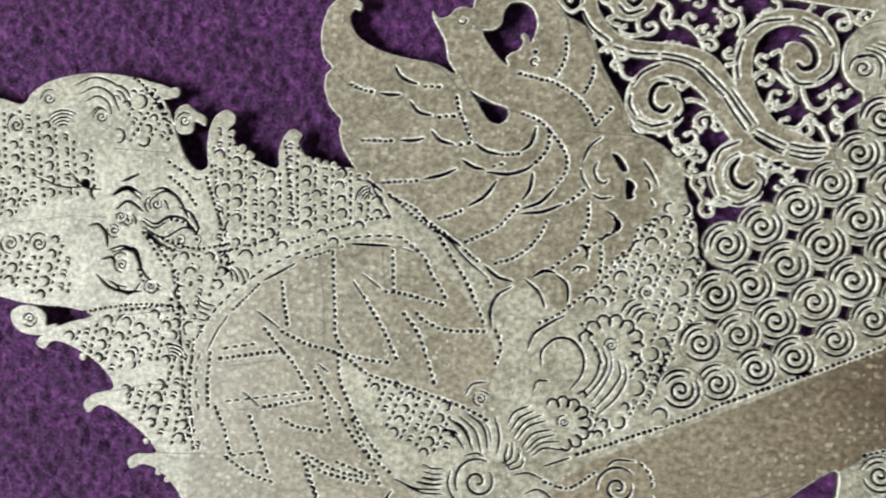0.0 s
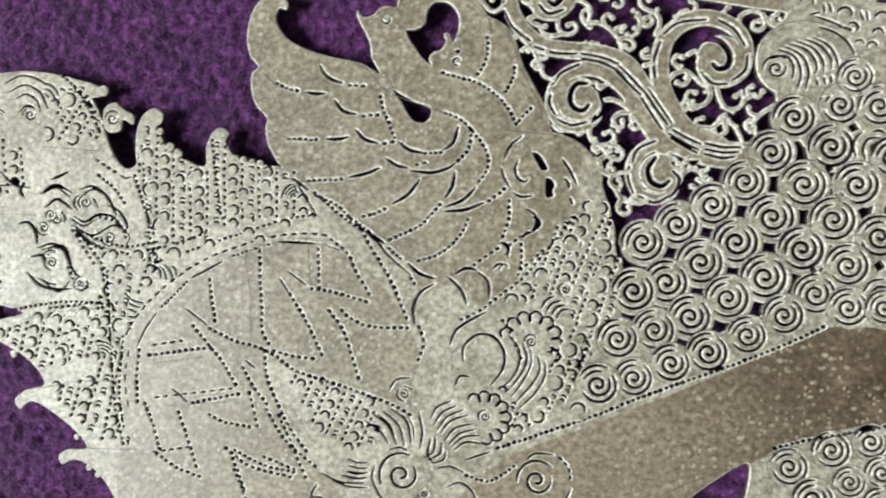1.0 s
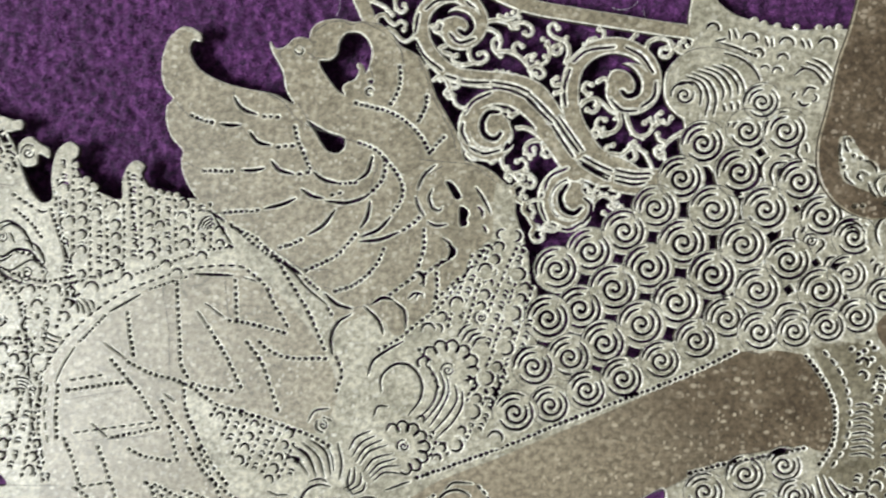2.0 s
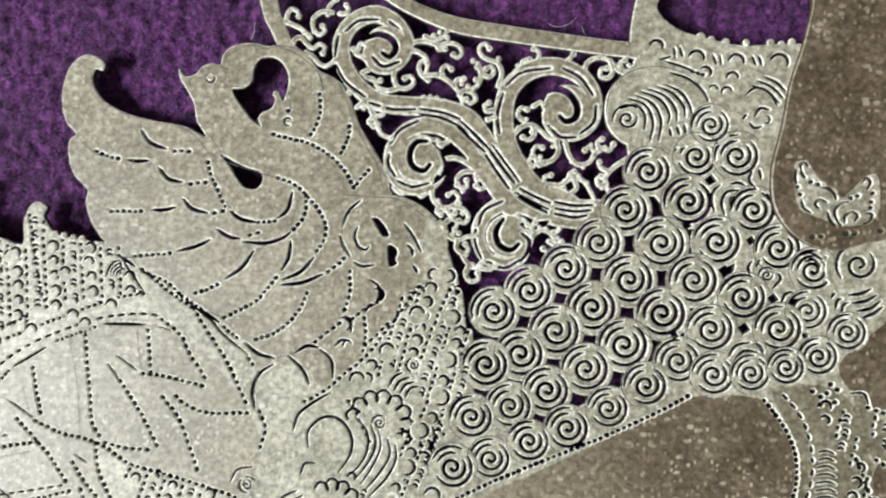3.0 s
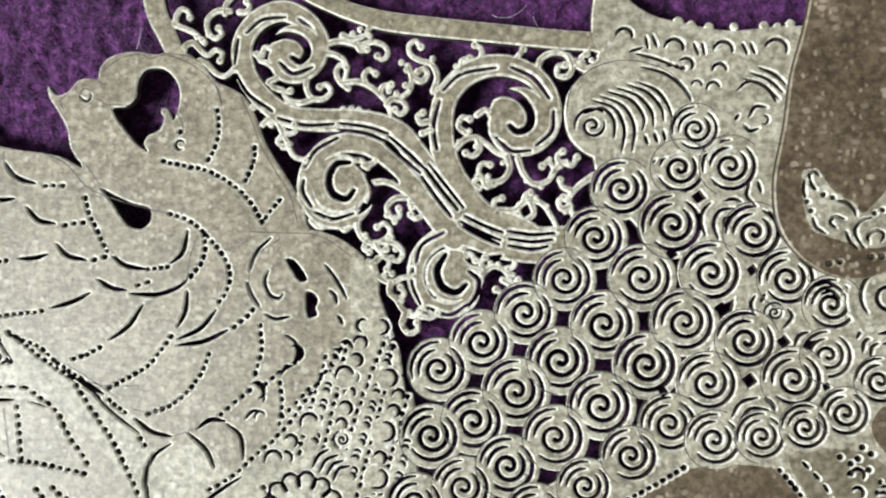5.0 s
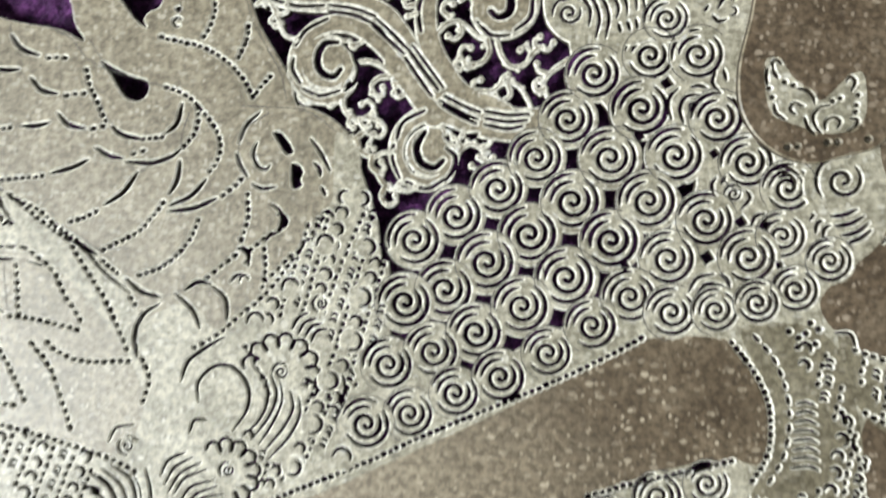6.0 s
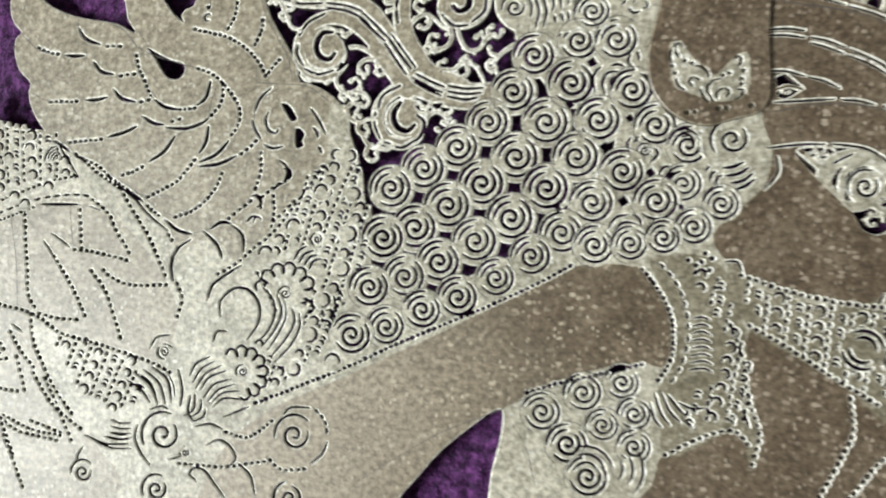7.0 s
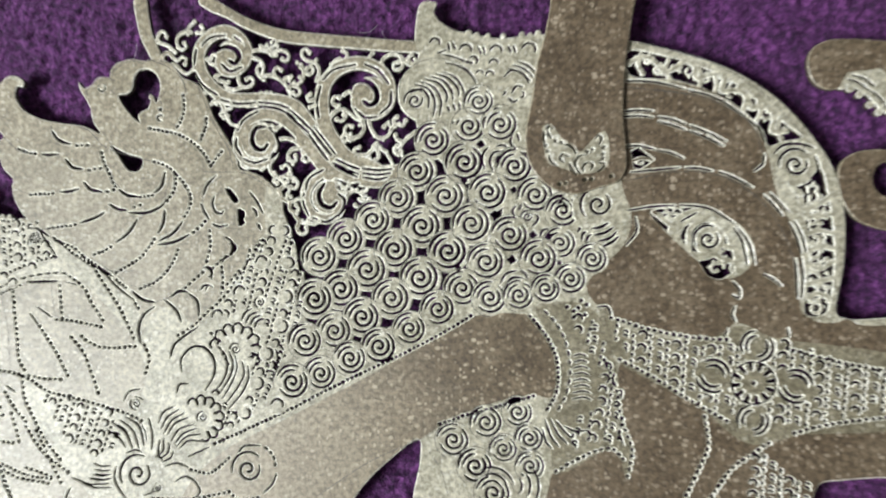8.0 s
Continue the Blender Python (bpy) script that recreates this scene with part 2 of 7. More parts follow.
        z[self.inside(line, w)] = len(self.zones)

    def discs(self, name, parent_name):
        """Names each round piece that was set down as a piece of its own of a larger part."""
        for x, y, r in self.rounds:
            a = np.linspace(0, 2 * np.pi, 28, endpoint=False)
            line = np.c_[x + r * np.cos(a), y + r * np.sin(a)]
            self.borders.append(line)
            w = self.window(line.min(0), line.max(0))
            self.zones.append(name)
            self.under[len(self.zones)] = parent_name
            z = self.zone[w]
            z[self.inside(line, w)] = len(self.zones)

    # --- from the drawing to the sheet
    def sample(self, p):
        u = np.clip((p[:, 0] - self.x0) / self.cell, 0, self.f.shape[1] - 1.001)
        v = np.clip((p[:, 1] - self.y0) / self.cell, 0, self.f.shape[0] - 1.001)
        i, j = u.astype(int), v.astype(int)
        u, v, f = u - i, v - j, self.f
        return f[j, i] * (1 - u) * (1 - v) + f[j, i + 1] * u * (1 - v) + f[j + 1, i] * (1 - u) * v + f[j + 1, i + 1] * u * v

    def contours(self, level, tol=0.014):
        f = self.f - level
        f[np.abs(f) < 1e-5] = 1e-5
        s = f > 0
        ny, nx = s.shape
        code = s[:-1, :-1] * 1 + s[:-1, 1:] * 2 + s[1:, 1:] * 4 + s[1:, :-1] * 8
        j, i = np.nonzero((code > 0) & (code < 15))
        c = code[j, i]
        low, right, high, left = 2 * (j * nx + i), 2 * (j * nx + i + 1) + 1, 2 * ((j + 1) * nx + i), 2 * (j * nx + i) + 1
        sides = np.stack([low, right, high, left], 1)
        table = {1: [(0, 3)], 2: [(1, 0)], 3: [(1, 3)], 4: [(2, 1)], 5: [(0, 1), (2, 3)], 6: [(2, 0)], 7: [(2, 3)], 8: [(3, 2)], 9: [(0, 2)], 10: [(1, 2), (3, 0)], 11: [(1, 2)], 12: [(3, 1)], 13: [(0, 1)], 14: [(3, 0)]}
        after = {}
        for k, pairs in table.items():
            rows = sides[c == k]
            for a, b in pairs:
                after.update(zip(rows[:, a].tolist(), rows[:, b].tolist()))
        loops = []
        while after:
            first, nxt = after.popitem()
            loop = [first]
            while nxt in after:
                loop.append(nxt)
                nxt = after.pop(nxt)
            loop.append(nxt)
            loops.append(loop[:-1] if nxt == first else loop)
        out = []
        for loop in loops:
            k = np.array(loop)
            up, cell = k & 1, k >> 1
            jj, ii = cell // nx, cell % nx
            a, b = f[jj, ii], f[np.minimum(jj + up, ny - 1), np.minimum(ii + 1 - up, nx - 1)]
            t = np.clip(a / (a - b), 0.02, 0.98)
            p = np.c_[self.x0 + self.cell * (ii + t * (1 - up)), self.y0 + self.cell * (jj + t * up)]
            if len(p) < 5:
                continue
            for _ in range(4):
                n = len(p)
                if n < 8:
                    break
                q, r = np.roll(p, 1, 0), np.roll(p, -1, 0)
                e = r - q
                d = np.abs(e[:, 0] * (p - q)[:, 1] - e[:, 1] * (p - q)[:, 0]) / np.maximum(1e-9, np.hypot(*e.T))
                drop = (d < tol) & (np.arange(n) % 2 == 1)
                drop[n - 1] = False
                if not drop.any():
                    break
                p = p[~drop]
            out.append(p)
        return out

    def sheet(self):
        """Points, triangles, their depth into the sheet, the zone of each triangle."""
        verts, edges = [], []
        wide = self.contours(MARGIN) if self.margins else []
        at = [self.zone[int((p[0, 1] - self.y0) / self.cell), int((p[0, 0] - self.x0) / self.cell)] for p in wide]
        wide = [p for p, k in zip(wide, at) if k and self.zones[k - 1] in self.margins]
        for group in (self.contours(0.0), self.contours(ROUND), wide, self.borders):
            for p in group:
                n0, n = len(verts), len(p)
                verts += p.tolist()
                edges += [(n0 + k, n0 + (k + 1) % n) for k in range(n)]
        vs, _, faces, *_ = geometry.delaunay_2d_cdt([Vector(v) for v in verts], edges, [], 0, 1e-4)
        p = np.array([(v[0], v[1]) for v in vs])
        t = np.array([f for f in faces if len(f) == 3])
        mid = p[t].mean(1)
        t, mid = t[self.sample(mid) > 0], mid[self.sample(mid) > 0]
        # what hangs on nothing has fallen out
        root = list(range(len(p)))

        def find(k):
            while root[k] != k:
                root[k] = root[root[k]]
                k = root[k]
            return k

        for i0, i1, i2 in t.tolist():
            r0, r1, r2 = find(i0), find(i1), find(i2)
            root[r1] = r0
            root[find(r2)] = r0
        owner = np.array([find(k) for k in t[:, 0].tolist()])
        ids, counts = np.unique(owner, return_counts=True)
        s = p[t[:, 1]] - p[t[:, 0]], p[t[:, 2]] - p[t[:, 0]]
        size = np.abs(s[0][:, 0] * s[1][:, 1] - s[0][:, 1] * s[1][:, 0]) / 2
        slot = np.searchsorted(ids, owner)
        keep = np.bincount(slot, size)[slot] > 5.0
        t, mid = t[keep], mid[keep]
        u = np.clip(((mid[:, 0] - self.x0) / self.cell).astype(int), 0, self.f.shape[1] - 1)
        v = np.clip(((mid[:, 1] - self.y0) / self.cell).astype(int), 0, self.f.shape[0] - 1)
        a, b = p[t[:, 1]] - p[t[:, 0]], p[t[:, 2]] - p[t[:, 0]]
        flip = a[:, 0] * b[:, 1] - a[:, 1] * b[:, 0] < 0
        t[flip] = t[flip][:, ::-1]
        return p, t, self.sample(p), self.sample(mid), self.zone[v, u]

    def build(self, parent, materials, top=0.0, thick=1.1, fallback="panel", labels={}):
        p, t, depth, mid, zone = self.sheet()
        z = top - 0.22 * (1 - np.clip(depth / ROUND, 0, 1)) ** 1.3
        e = np.sort(np.vstack([t[:, [0, 1]], t[:, [1, 2]], t[:, [2, 0]]]), 1)
        d = np.vstack([t[:, [0, 1]], t[:, [1, 2]], t[:, [2, 0]]])
        key = e[:, 0].astype(np.int64) * len(p) + e[:, 1]
        _, inv, cnt = np.unique(key, return_inverse=True, return_counts=True)
        rim = cnt[inv] == 1
        rim_edges, rim_zone = d[rim], np.tile(zone, 3)[rim]
        made = {}
        for k in range(len(self.zones) + 1):
            tk, ek = t[zone == k], rim_edges[rim_zone == k]
            if not len(tk):
                continue
            used = np.unique(tk)
            at = np.full(len(p), -1)
            at[used] = np.arange(len(used))
            n = len(used)
            co = np.vstack([np.c_[p[used], z[used]], np.c_[p[used], np.full(n, top - thick)]]) * MM
            tt, ee = at[tk], at[ek]
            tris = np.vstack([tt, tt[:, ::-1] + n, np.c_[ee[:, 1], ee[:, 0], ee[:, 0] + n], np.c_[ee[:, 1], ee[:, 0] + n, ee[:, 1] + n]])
            me = bpy.data.meshes.new("sheet")
            me.vertices.add(len(co))
            me.vertices.foreach_set("co", co.ravel())
            me.loops.add(tris.size)
            me.loops.foreach_set("vertex_index", tris.ravel().astype(np.int32))
            me.polygons.add(len(tris))
            me.polygons.foreach_set("loop_start", np.arange(0, tris.size, 3, dtype=np.int32))
            # walls and underside start on slot 2, the material with shade in its colour
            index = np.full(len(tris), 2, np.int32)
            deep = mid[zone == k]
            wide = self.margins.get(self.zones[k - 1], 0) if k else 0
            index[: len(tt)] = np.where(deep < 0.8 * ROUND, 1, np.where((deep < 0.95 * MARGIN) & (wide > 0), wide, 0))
            name = self.zones[k - 1] if k else fallback
            mats = materials.get(name, materials[""])
            me.update(calc_edges=True)
            made[k] = part(name, me, mats, made.get(self.under.get(k), parent), labels.get(name, ""))
            made.setdefault(name, made[k])
            me.polygons.foreach_set("material_index", index)
            me.polygons.foreach_set("use_smooth", np.zeros(len(tris), bool))
            me.update()


ROUND = 0.28  # width of the rounded cut edge
MARGIN = 0.46  # width of the scraped margin beside the cuts

# ---------------------------------------------------------------- an unseen room, added and closed round the cloth for bounced light
def box(name, lo, hi, mat, parent=None):
    bm = bmesh.new()
    bmesh.ops.create_cube(bm, size=1.0)
    for v in bm.verts:
        v.co = [l + (c + 0.5) * (h - l) for c, l, h in zip(v.co, lo, hi)]
    return part(name, bm, mat, parent)


FLOOR = -0.0085
tagged(box("floor", (-1.6, -2.0, FLOOR - 0.1), (2.4, 2.0, FLOOR), floor_concrete), "plain grey cement floor under the purple cloth", "floor", kind="structure")
tagged(box("ceiling", (-1.6, -2.0, 2.6), (2.4, 2.0, 2.7), wall_paint), "unseen plain mid-toned ceiling, added to bound the daylight", "ceiling", kind="structure")
for name, lo, hi in (("wall_north", (-1.6, 2.0, FLOOR), (2.4, 2.1, 2.6)), ("wall_south", (-1.6, -2.1, FLOOR), (2.4, -2.0, 2.6)), ("wall_east", (2.4, -2.1, FLOOR), (2.5, 2.1, 2.6))):
    tagged(box(name, lo, hi, wall_paint), "unseen plain mid-toned plastered wall, added to bound the daylight", "wall", kind="structure")
# the west wall has the window opening, y -1.0 to -0.1, z 0.95 to 1.85
bm = bmesh.new()
for lo, hi in (((-1.7, -2.1, FLOOR), (-1.6, -1.0, 2.6)), ((-1.7, -0.1, FLOOR), (-1.6, 2.1, 2.6)), ((-1.7, -1.0, FLOOR), (-1.6, -0.1, 0.95)), ((-1.7, -1.0, 1.85), (-1.6, -0.1, 2.6))):
    geo = bmesh.ops.create_cube(bm, size=1.0)
    for v in geo["verts"]:
        v.co = [l + (c + 0.5) * (h - l) for c, l, h in zip(v.co, lo, hi)]
tagged(part("wall_west", bm, wall_paint), "unseen plain mid-toned plastered wall with a window opening, added for the daylight", "wall", kind="structure")


# ---------------------------------------------------------------- the purple cloth
def pile_height(x, y):
    return 1.25 * noise.noise((x * 0.42, y * 0.42, 0.0)) + 0.6 * noise.noise((x * 0.95, y * 0.95, 5.0)) + 0.35 * noise.noise((x * 0.12, y * 0.12, 9.0))


CLOTH = -4.5


def cloth_mesh():
    """A woolly sheet, finely folded where the hide lies on it."""
    x = np.r_[np.linspace(-600, -185, 30)[:-1], np.linspace(-185, 190, 470), np.linspace(190, 600, 30)[1:]]
    y = np.r_[np.linspace(-500, -135, 26)[:-1], np.linspace(-135, 60, 245), np.linspace(60, 500, 28)[1:]]
    verts = [(a * MM, b * MM, (CLOTH + pile_height(a, b)) * MM) for b in y for a in x]
    nx = len(x)
    faces = [(j * nx + i, j * nx + i + 1, (j + 1) * nx + i + 1, (j + 1) * nx + i) for j in range(len(y) - 1) for i in range(nx - 1)]
    me = bpy.data.meshes.new("cloth")
    me.from_pydata(verts, [], faces)
    me.polygons.foreach_set("use_smooth", [True] * len(faces))
    return me


cloth = part("cloth", cloth_mesh(), cloth_purple)
tagged(cloth, "deep purple short-pile cloth spread out flat", "cloth")


def pile_mesh(count=80000):
    """Short curly fibres standing out of the cloth, each a bent narrow blade."""
    verts, faces = [], []
    for _ in range(count):
        x, y = random.uniform(-185, 185), random.uniform(-132, 52)
        a, lean, tall, w = random.uniform(0, 6.283), random.uniform(0.2, 0.9), random.uniform(0.5, 1.1), random.uniform(0.06, 0.12)
        z = CLOTH + pile_height(x, y) - 0.1
        c, s = math.cos(a), math.sin(a)
        n0 = len(verts)
        for u, q in ((0, 1.0), (0.55, 0.8), (1.0, 0.2)):
            r = lean * u * u
            top = min(z + tall * u * (1 - 0.25 * u), -1.45)
            for e in (-1, 1):
                verts.append(((x + c * r - s * w * q * e) * MM, (y + s * r + c * w * q * e) * MM, top * MM))
        faces += [(n0, n0 + 1, n0 + 3, n0 + 2), (n0 + 2, n0 + 3, n0 + 5, n0 + 4)]
    me = bpy.data.meshes.new("pile")
    me.from_pydata(verts, [], faces)
    return me


part("nap", pile_mesh(), nap_purple, cloth, "short curly purple fibres")["kind"] = "stuff"


def lint_mesh(x, y, length, a, bend):
    """One pale hair caught in the pile."""
    verts, faces, w = [], [], 0.045
    for k in range(9):
        u = k / 8
        b = a + bend * (u - 0.5)
        px, py = x + length * u * math.cos(b), y + length * u * math.sin(b)
        z = CLOTH + 1.1 + 0.3 * math.sin(u * 3.1)
        for e in (-1, 1):
            verts.append(((px - e * w * math.sin(b)) * MM, (py + e * w * math.cos(b)) * MM, z * MM))
    faces = [(2 * k, 2 * k + 1, 2 * k + 3, 2 * k + 2) for k in range(8)]
    me = bpy.data.meshes.new("lint_hair")
    me.from_pydata(verts, [], faces)
    return me


for x, y, length, a, bend in ((22, 27.5, 9, -0.5, 0.5), (29, 24.5, 7, 0.25, -0.4), (33, 29, 5, -1.1, 0.6), (26, 29.5, 6, -0.2, 0.9), (45, 27, 6, 0.9, 0.3), (-38, 25, 4, 1.2, 0.4)):
    tagged(part("lint_hair", lint_mesh(x, y, length, a, bend), lint_white), "thin pale hair caught in the purple pile", "lint", "hairs on the cloth")


# ---------------------------------------------------------------- the carver's repeated motifs
def coil(h, x, y, r, turn=0.0):
    """A round coil: a disc with one spiral slit and crescents about it."""
    h.bead(x, y, r * 1.03)
    k, a = r / 48, turn + random.uniform(-12, 12)
    n = 34
    u = np.linspace(0, 1, n)
    ang, rad = np.radians(a - 110 + u * 520), k * (3.5 + 23 * u**0.85)
    w = k * random.uniform(6.0, 7.2)
    h.line(np.c_[x + rad * np.cos(ang), y + rad * np.sin(ang)], 0.5 * w * np.r_[1.2, np.ones(n - 4), 0.9, 0.7, 0.4], False)
    h.arc(x, y, k * 35.5, a - 142 + random.uniform(-10, 10), a + 54 + random.uniform(-8, 8), w, 0.4, k * 2.5)
    h.arc(x, y, k * 30, a + 90, a + 176 + random.uniform(-10, 14), w, 0.4, k * 1.5)
    h.arc(x, y, k * 42, a + 88 + random.uniform(-12, 6), a + 182 + random.uniform(-12, 10), w * 0.95, 0.4, k * 1.0)
    h.rounds.append((x, y, r * 0.98))
    b = np.radians(np.linspace(a + 40, a + 240, 12) + random.uniform(-30, 30))
    q = r * random.uniform(0.99, 1.05)
    h.pencil.append(np.c_[x + q * np.cos(b), y + q * np.sin(b)].tolist())


def coil_arcs(h, x, y, r, turn=0.0):
    for q in (0.35, 0.6, 0.85):
        h.arc(x, y, r * q, turn - 55, turn + 55, 0.5)


def curl(h, x, y, r, start, turn):
    """A slender hooked tendril that rolls in to a round tip, with a bud on its back."""
    n, r = 16, r * 1.2
    u = np.linspace(0, 1, n)
    ang, rad = np.radians(start + turn * u), r * (1.0 - 0.68 * u)
    half = max(0.36, min(0.5, r * 0.27))
    h.line(np.c_[x + rad * np.cos(ang), y + rad * np.sin(ang)], half * (1 - 0.2 * u), True)
    h.bead(x + rad[-1] * np.cos(ang[-1]), y + rad[-1] * np.sin(ang[-1]), max(0.46, r * 0.33))
    for at in (0.18, 0.42):
        c = np.radians(start + turn * at)
        h.bead(x + r * (1.28 - 0.4 * at) * np.cos(c), y + r * (1.28 - 0.4 * at) * np.sin(c), 0.4)


def bead(h, x, y, r):
    h.bead(x, y, r)


def crescent(h, x, y, r, turn=90.0):
    h.bead(x, y, r * 1.55)
    h.arc(x, y, r, turn - 100, turn + 80, max(0.4, min(0.6, r * 0.5)), 0.5)


def scales(h, outline, pitch=2.6, r=0.85, turn=90.0):
    """A field of punched rows inside an outline: crescents, pricked holes and paired commas in turn, as a carver sets them by eye."""
    line = np.array(outline, float)
    lo, hi = line.min(0), line.max(0)
    w = h.window(lo, hi)
    inside = h.inside(line, w)
    c, s, mid = math.cos(math.radians(turn)), math.sin(math.radians(turn)), (lo + hi) / 2
    reach, row = 0.5 * math.hypot(*(hi - lo)), 0
    across = -reach
    while across < reach:
        kind = ("crescent", "prick", "comma", "prick")[row % 4]
        step = pitch * (0.6 if kind == "prick" else 1.12)
        u = -reach + random.uniform(0, step)
        bend = random.uniform(-0.004, 0.004)
        while u < reach:
            v = across + bend * u * u + random.uniform(-0.12, 0.12)
            px, py = mid[0] + c * u - s * v, mid[1] + s * u + c * v
            i, j = int((px - h.x0) / h.cell) - w[1].start, int((py - h.y0) / h.cell) - w[0].start
            if 0 <= j < inside.shape[0] and 0 <= i < inside.shape[1] and inside[j, i]:
                a = 62 + random.uniform(-28, 28)
                if kind == "crescent":
                    h.arc(px, py, r * random.uniform(1.0, 1.25), a - 115, a + 95, 0.62, 0.4)
                elif kind == "prick":
                    h.dots([(px, py), (px + 0.1 * c, py + 0.1 * s)], 9.0, 0.34)
                else:
                    for e in (-0.42, 0.55):
                        h.arc(px + e * c, py + e * s, r * 0.72, a - 60, a + 60, 0.56, 0.45)
            u += step * random.uniform(0.92, 1.08)
        across += pitch * (0.74 if kind == "prick" else 0.78)
        row += 1


def fan(h, x, y, r0, r1, n, a0, a1, w=0.5):
    """Nested curved cuts."""
    for q in np.linspace(r0, r1, n):
        h.arc(x, y, q, a0 + random.uniform(-5, 5), a1 + random.uniform(-5, 5), w)


def petals(h, x, y, r, n, a0, a1, size, open_by=62):
    """A ring of small arched cuts with a deep wedge between each two."""
    half = 0.5 * (a1 - a0) / max(1, n - 1)
    for a in np.linspace(a0, a1, n):
        c = math.radians(a)
        h.arc(x + r * math.cos(c), y + r * math.sin(c), size, a - open_by, a + open_by, 0.6, 0.8)
        c = math.radians(a + half)
        if a < a1 - 1:
            h.slit([(x + q * math.cos(c), y + q * math.sin(c)) for q in (r - 0.9 * size, r + 0.35 * size)], 0.8, 0.8)


def swirl(h, x, y, r, turn=0.0):
    """A single open spiral cut with an arc round it."""
    h.bead(x, y, r * 1.1)
    n = 26
    u = np.linspace(0, 1, n)
    ang, rad = np.radians(turn - 90 + u * 470), r * (0.12 + 0.58 * u)
    w = 0.5 * min(0.62, max(0.4, r * 0.17))
    h.line(np.c_[x + rad * np.cos(ang), y + rad * np.sin(ang)], w * np.r_[1.2, np.ones(n - 4), 0.8, 0.6, 0.4], False)
    h.arc(x, y, r * 0.98, turn + 50, turn + 190, 2 * w, 0.4)


def wave_fan(h, x, y, r, a0, a1, n):
    b = math.radians((a0 + a1) / 2)
    h.bead(x + 0.7 * r * math.cos(b), y + 0.7 * r * math.sin(b), 0.42 * r)
    fan(h, x, y, r * 0.4, r, int(n), a0, a1)


def dot_at(h, x, y, r):
    h.hole(x, y, r)


def hole_at(h, x, y, r):
    h.hole(x, y, r)


# ---------------------------------------------------------------- the carved hide
hide = Hide(-180, -132, 192, 46)
hide.margins = {"scroll_openwork": 1, "bird_panel": 3, "leaf_panel": 3}

# outline: the ornament with its curled points, the leaf panel
hide.solid([(-172.8, -9.6), (-158.8, -9.2), (-152.7, -10.1), (-151.0, -7.6), (-147.8, -5.0), (-142.7, -2.9), (-135.3, -1.5), (-126.5, -1.6), (-120.2, -2.7), (-116.1, -3.5), (-113.7, -4.7), (-114.0, -6.4), (-116.1, -7.0), (-114.8, -8.9), (-113.1, -12.2), (-111.9, -15.2), (-108.9, -20.7), (-105.8, -23.4), (-103.6, -22.5), (-104.0, -17.7), (-103.8, -13.3), (-102.6, -10.1), (-99.9, -8.4), (-97.7, -9.6), (-97.8, -11.7), (-99.1, -13.0), (-97.7, -15.2), (-95.1, -18.4), (-91.2, -20.2), (-86.2, -21.4), (-86.1, -16.7), (-84.8, -13.2), (-83.1, -12.0), (-80.8, -13.2), (-81.5, -15.1), (-80.5, -16.9), (-78.4, -18.8), (-71.2, -20.1), (-65.1, -20.7), (-57.1, -27.6), (-81.9, -56.4), (-125.1, -52.3), (-169.8, -44.9)])
hide.solid([(-170.0, -42.1), (-126.3, -38.5), (-83.4, -37.7), (-65.1, -20.7), (-29.6, -43.6), (-12.6, -93.2), (-48.3, -130.9), (-87.6, -120.6), (-101.1, -104.7), (-103.2, -101.1), (-108.0, -96.5), (-113.0, -94.9), (-116.1, -96.4), (-117.1, -94.6), (-115.0, -92.7), (-110.1, -91.7), (-111.8, -89.3), (-117.6, -85.2), (-125.3, -82.0), (-128.4, -84.2), (-129.7, -82.2), (-127.5, -79.7), (-122.4, -77.5), (-124.8, -73.8), (-131.1, -69.8), (-139.0, -67.8), (-141.5, -70.0), (-143.5, -68.8), (-141.6, -66.1), (-135.8, -63.0), (-129.6, -60.7), (-134.9, -59.4), (-141.5, -59.4), (-148.5, -59.2), (-154.7, -58.3), (-168.6, -59.1)])
hide.solid([(-151.0, -62.0), (-148.5, -60.0), (-144.5, -59.9), (-141.6, -61.6), (-141.1, -64.1), (-138.5, -63.5), (-138.6, -65.2), (-143.3, -66.8), (-147.9, -66.4), (-150.2, -64.7)])
hide.solid([(-112.5, -9.0), (-110.0, -7.7), (-107.6, -9.2), (-104.9, -10.7), (-105.0, -12.6), (-107.6, -11.7), (-108.0, -14.2), (-111.1, -14.9), (-112.7, -13.1)])

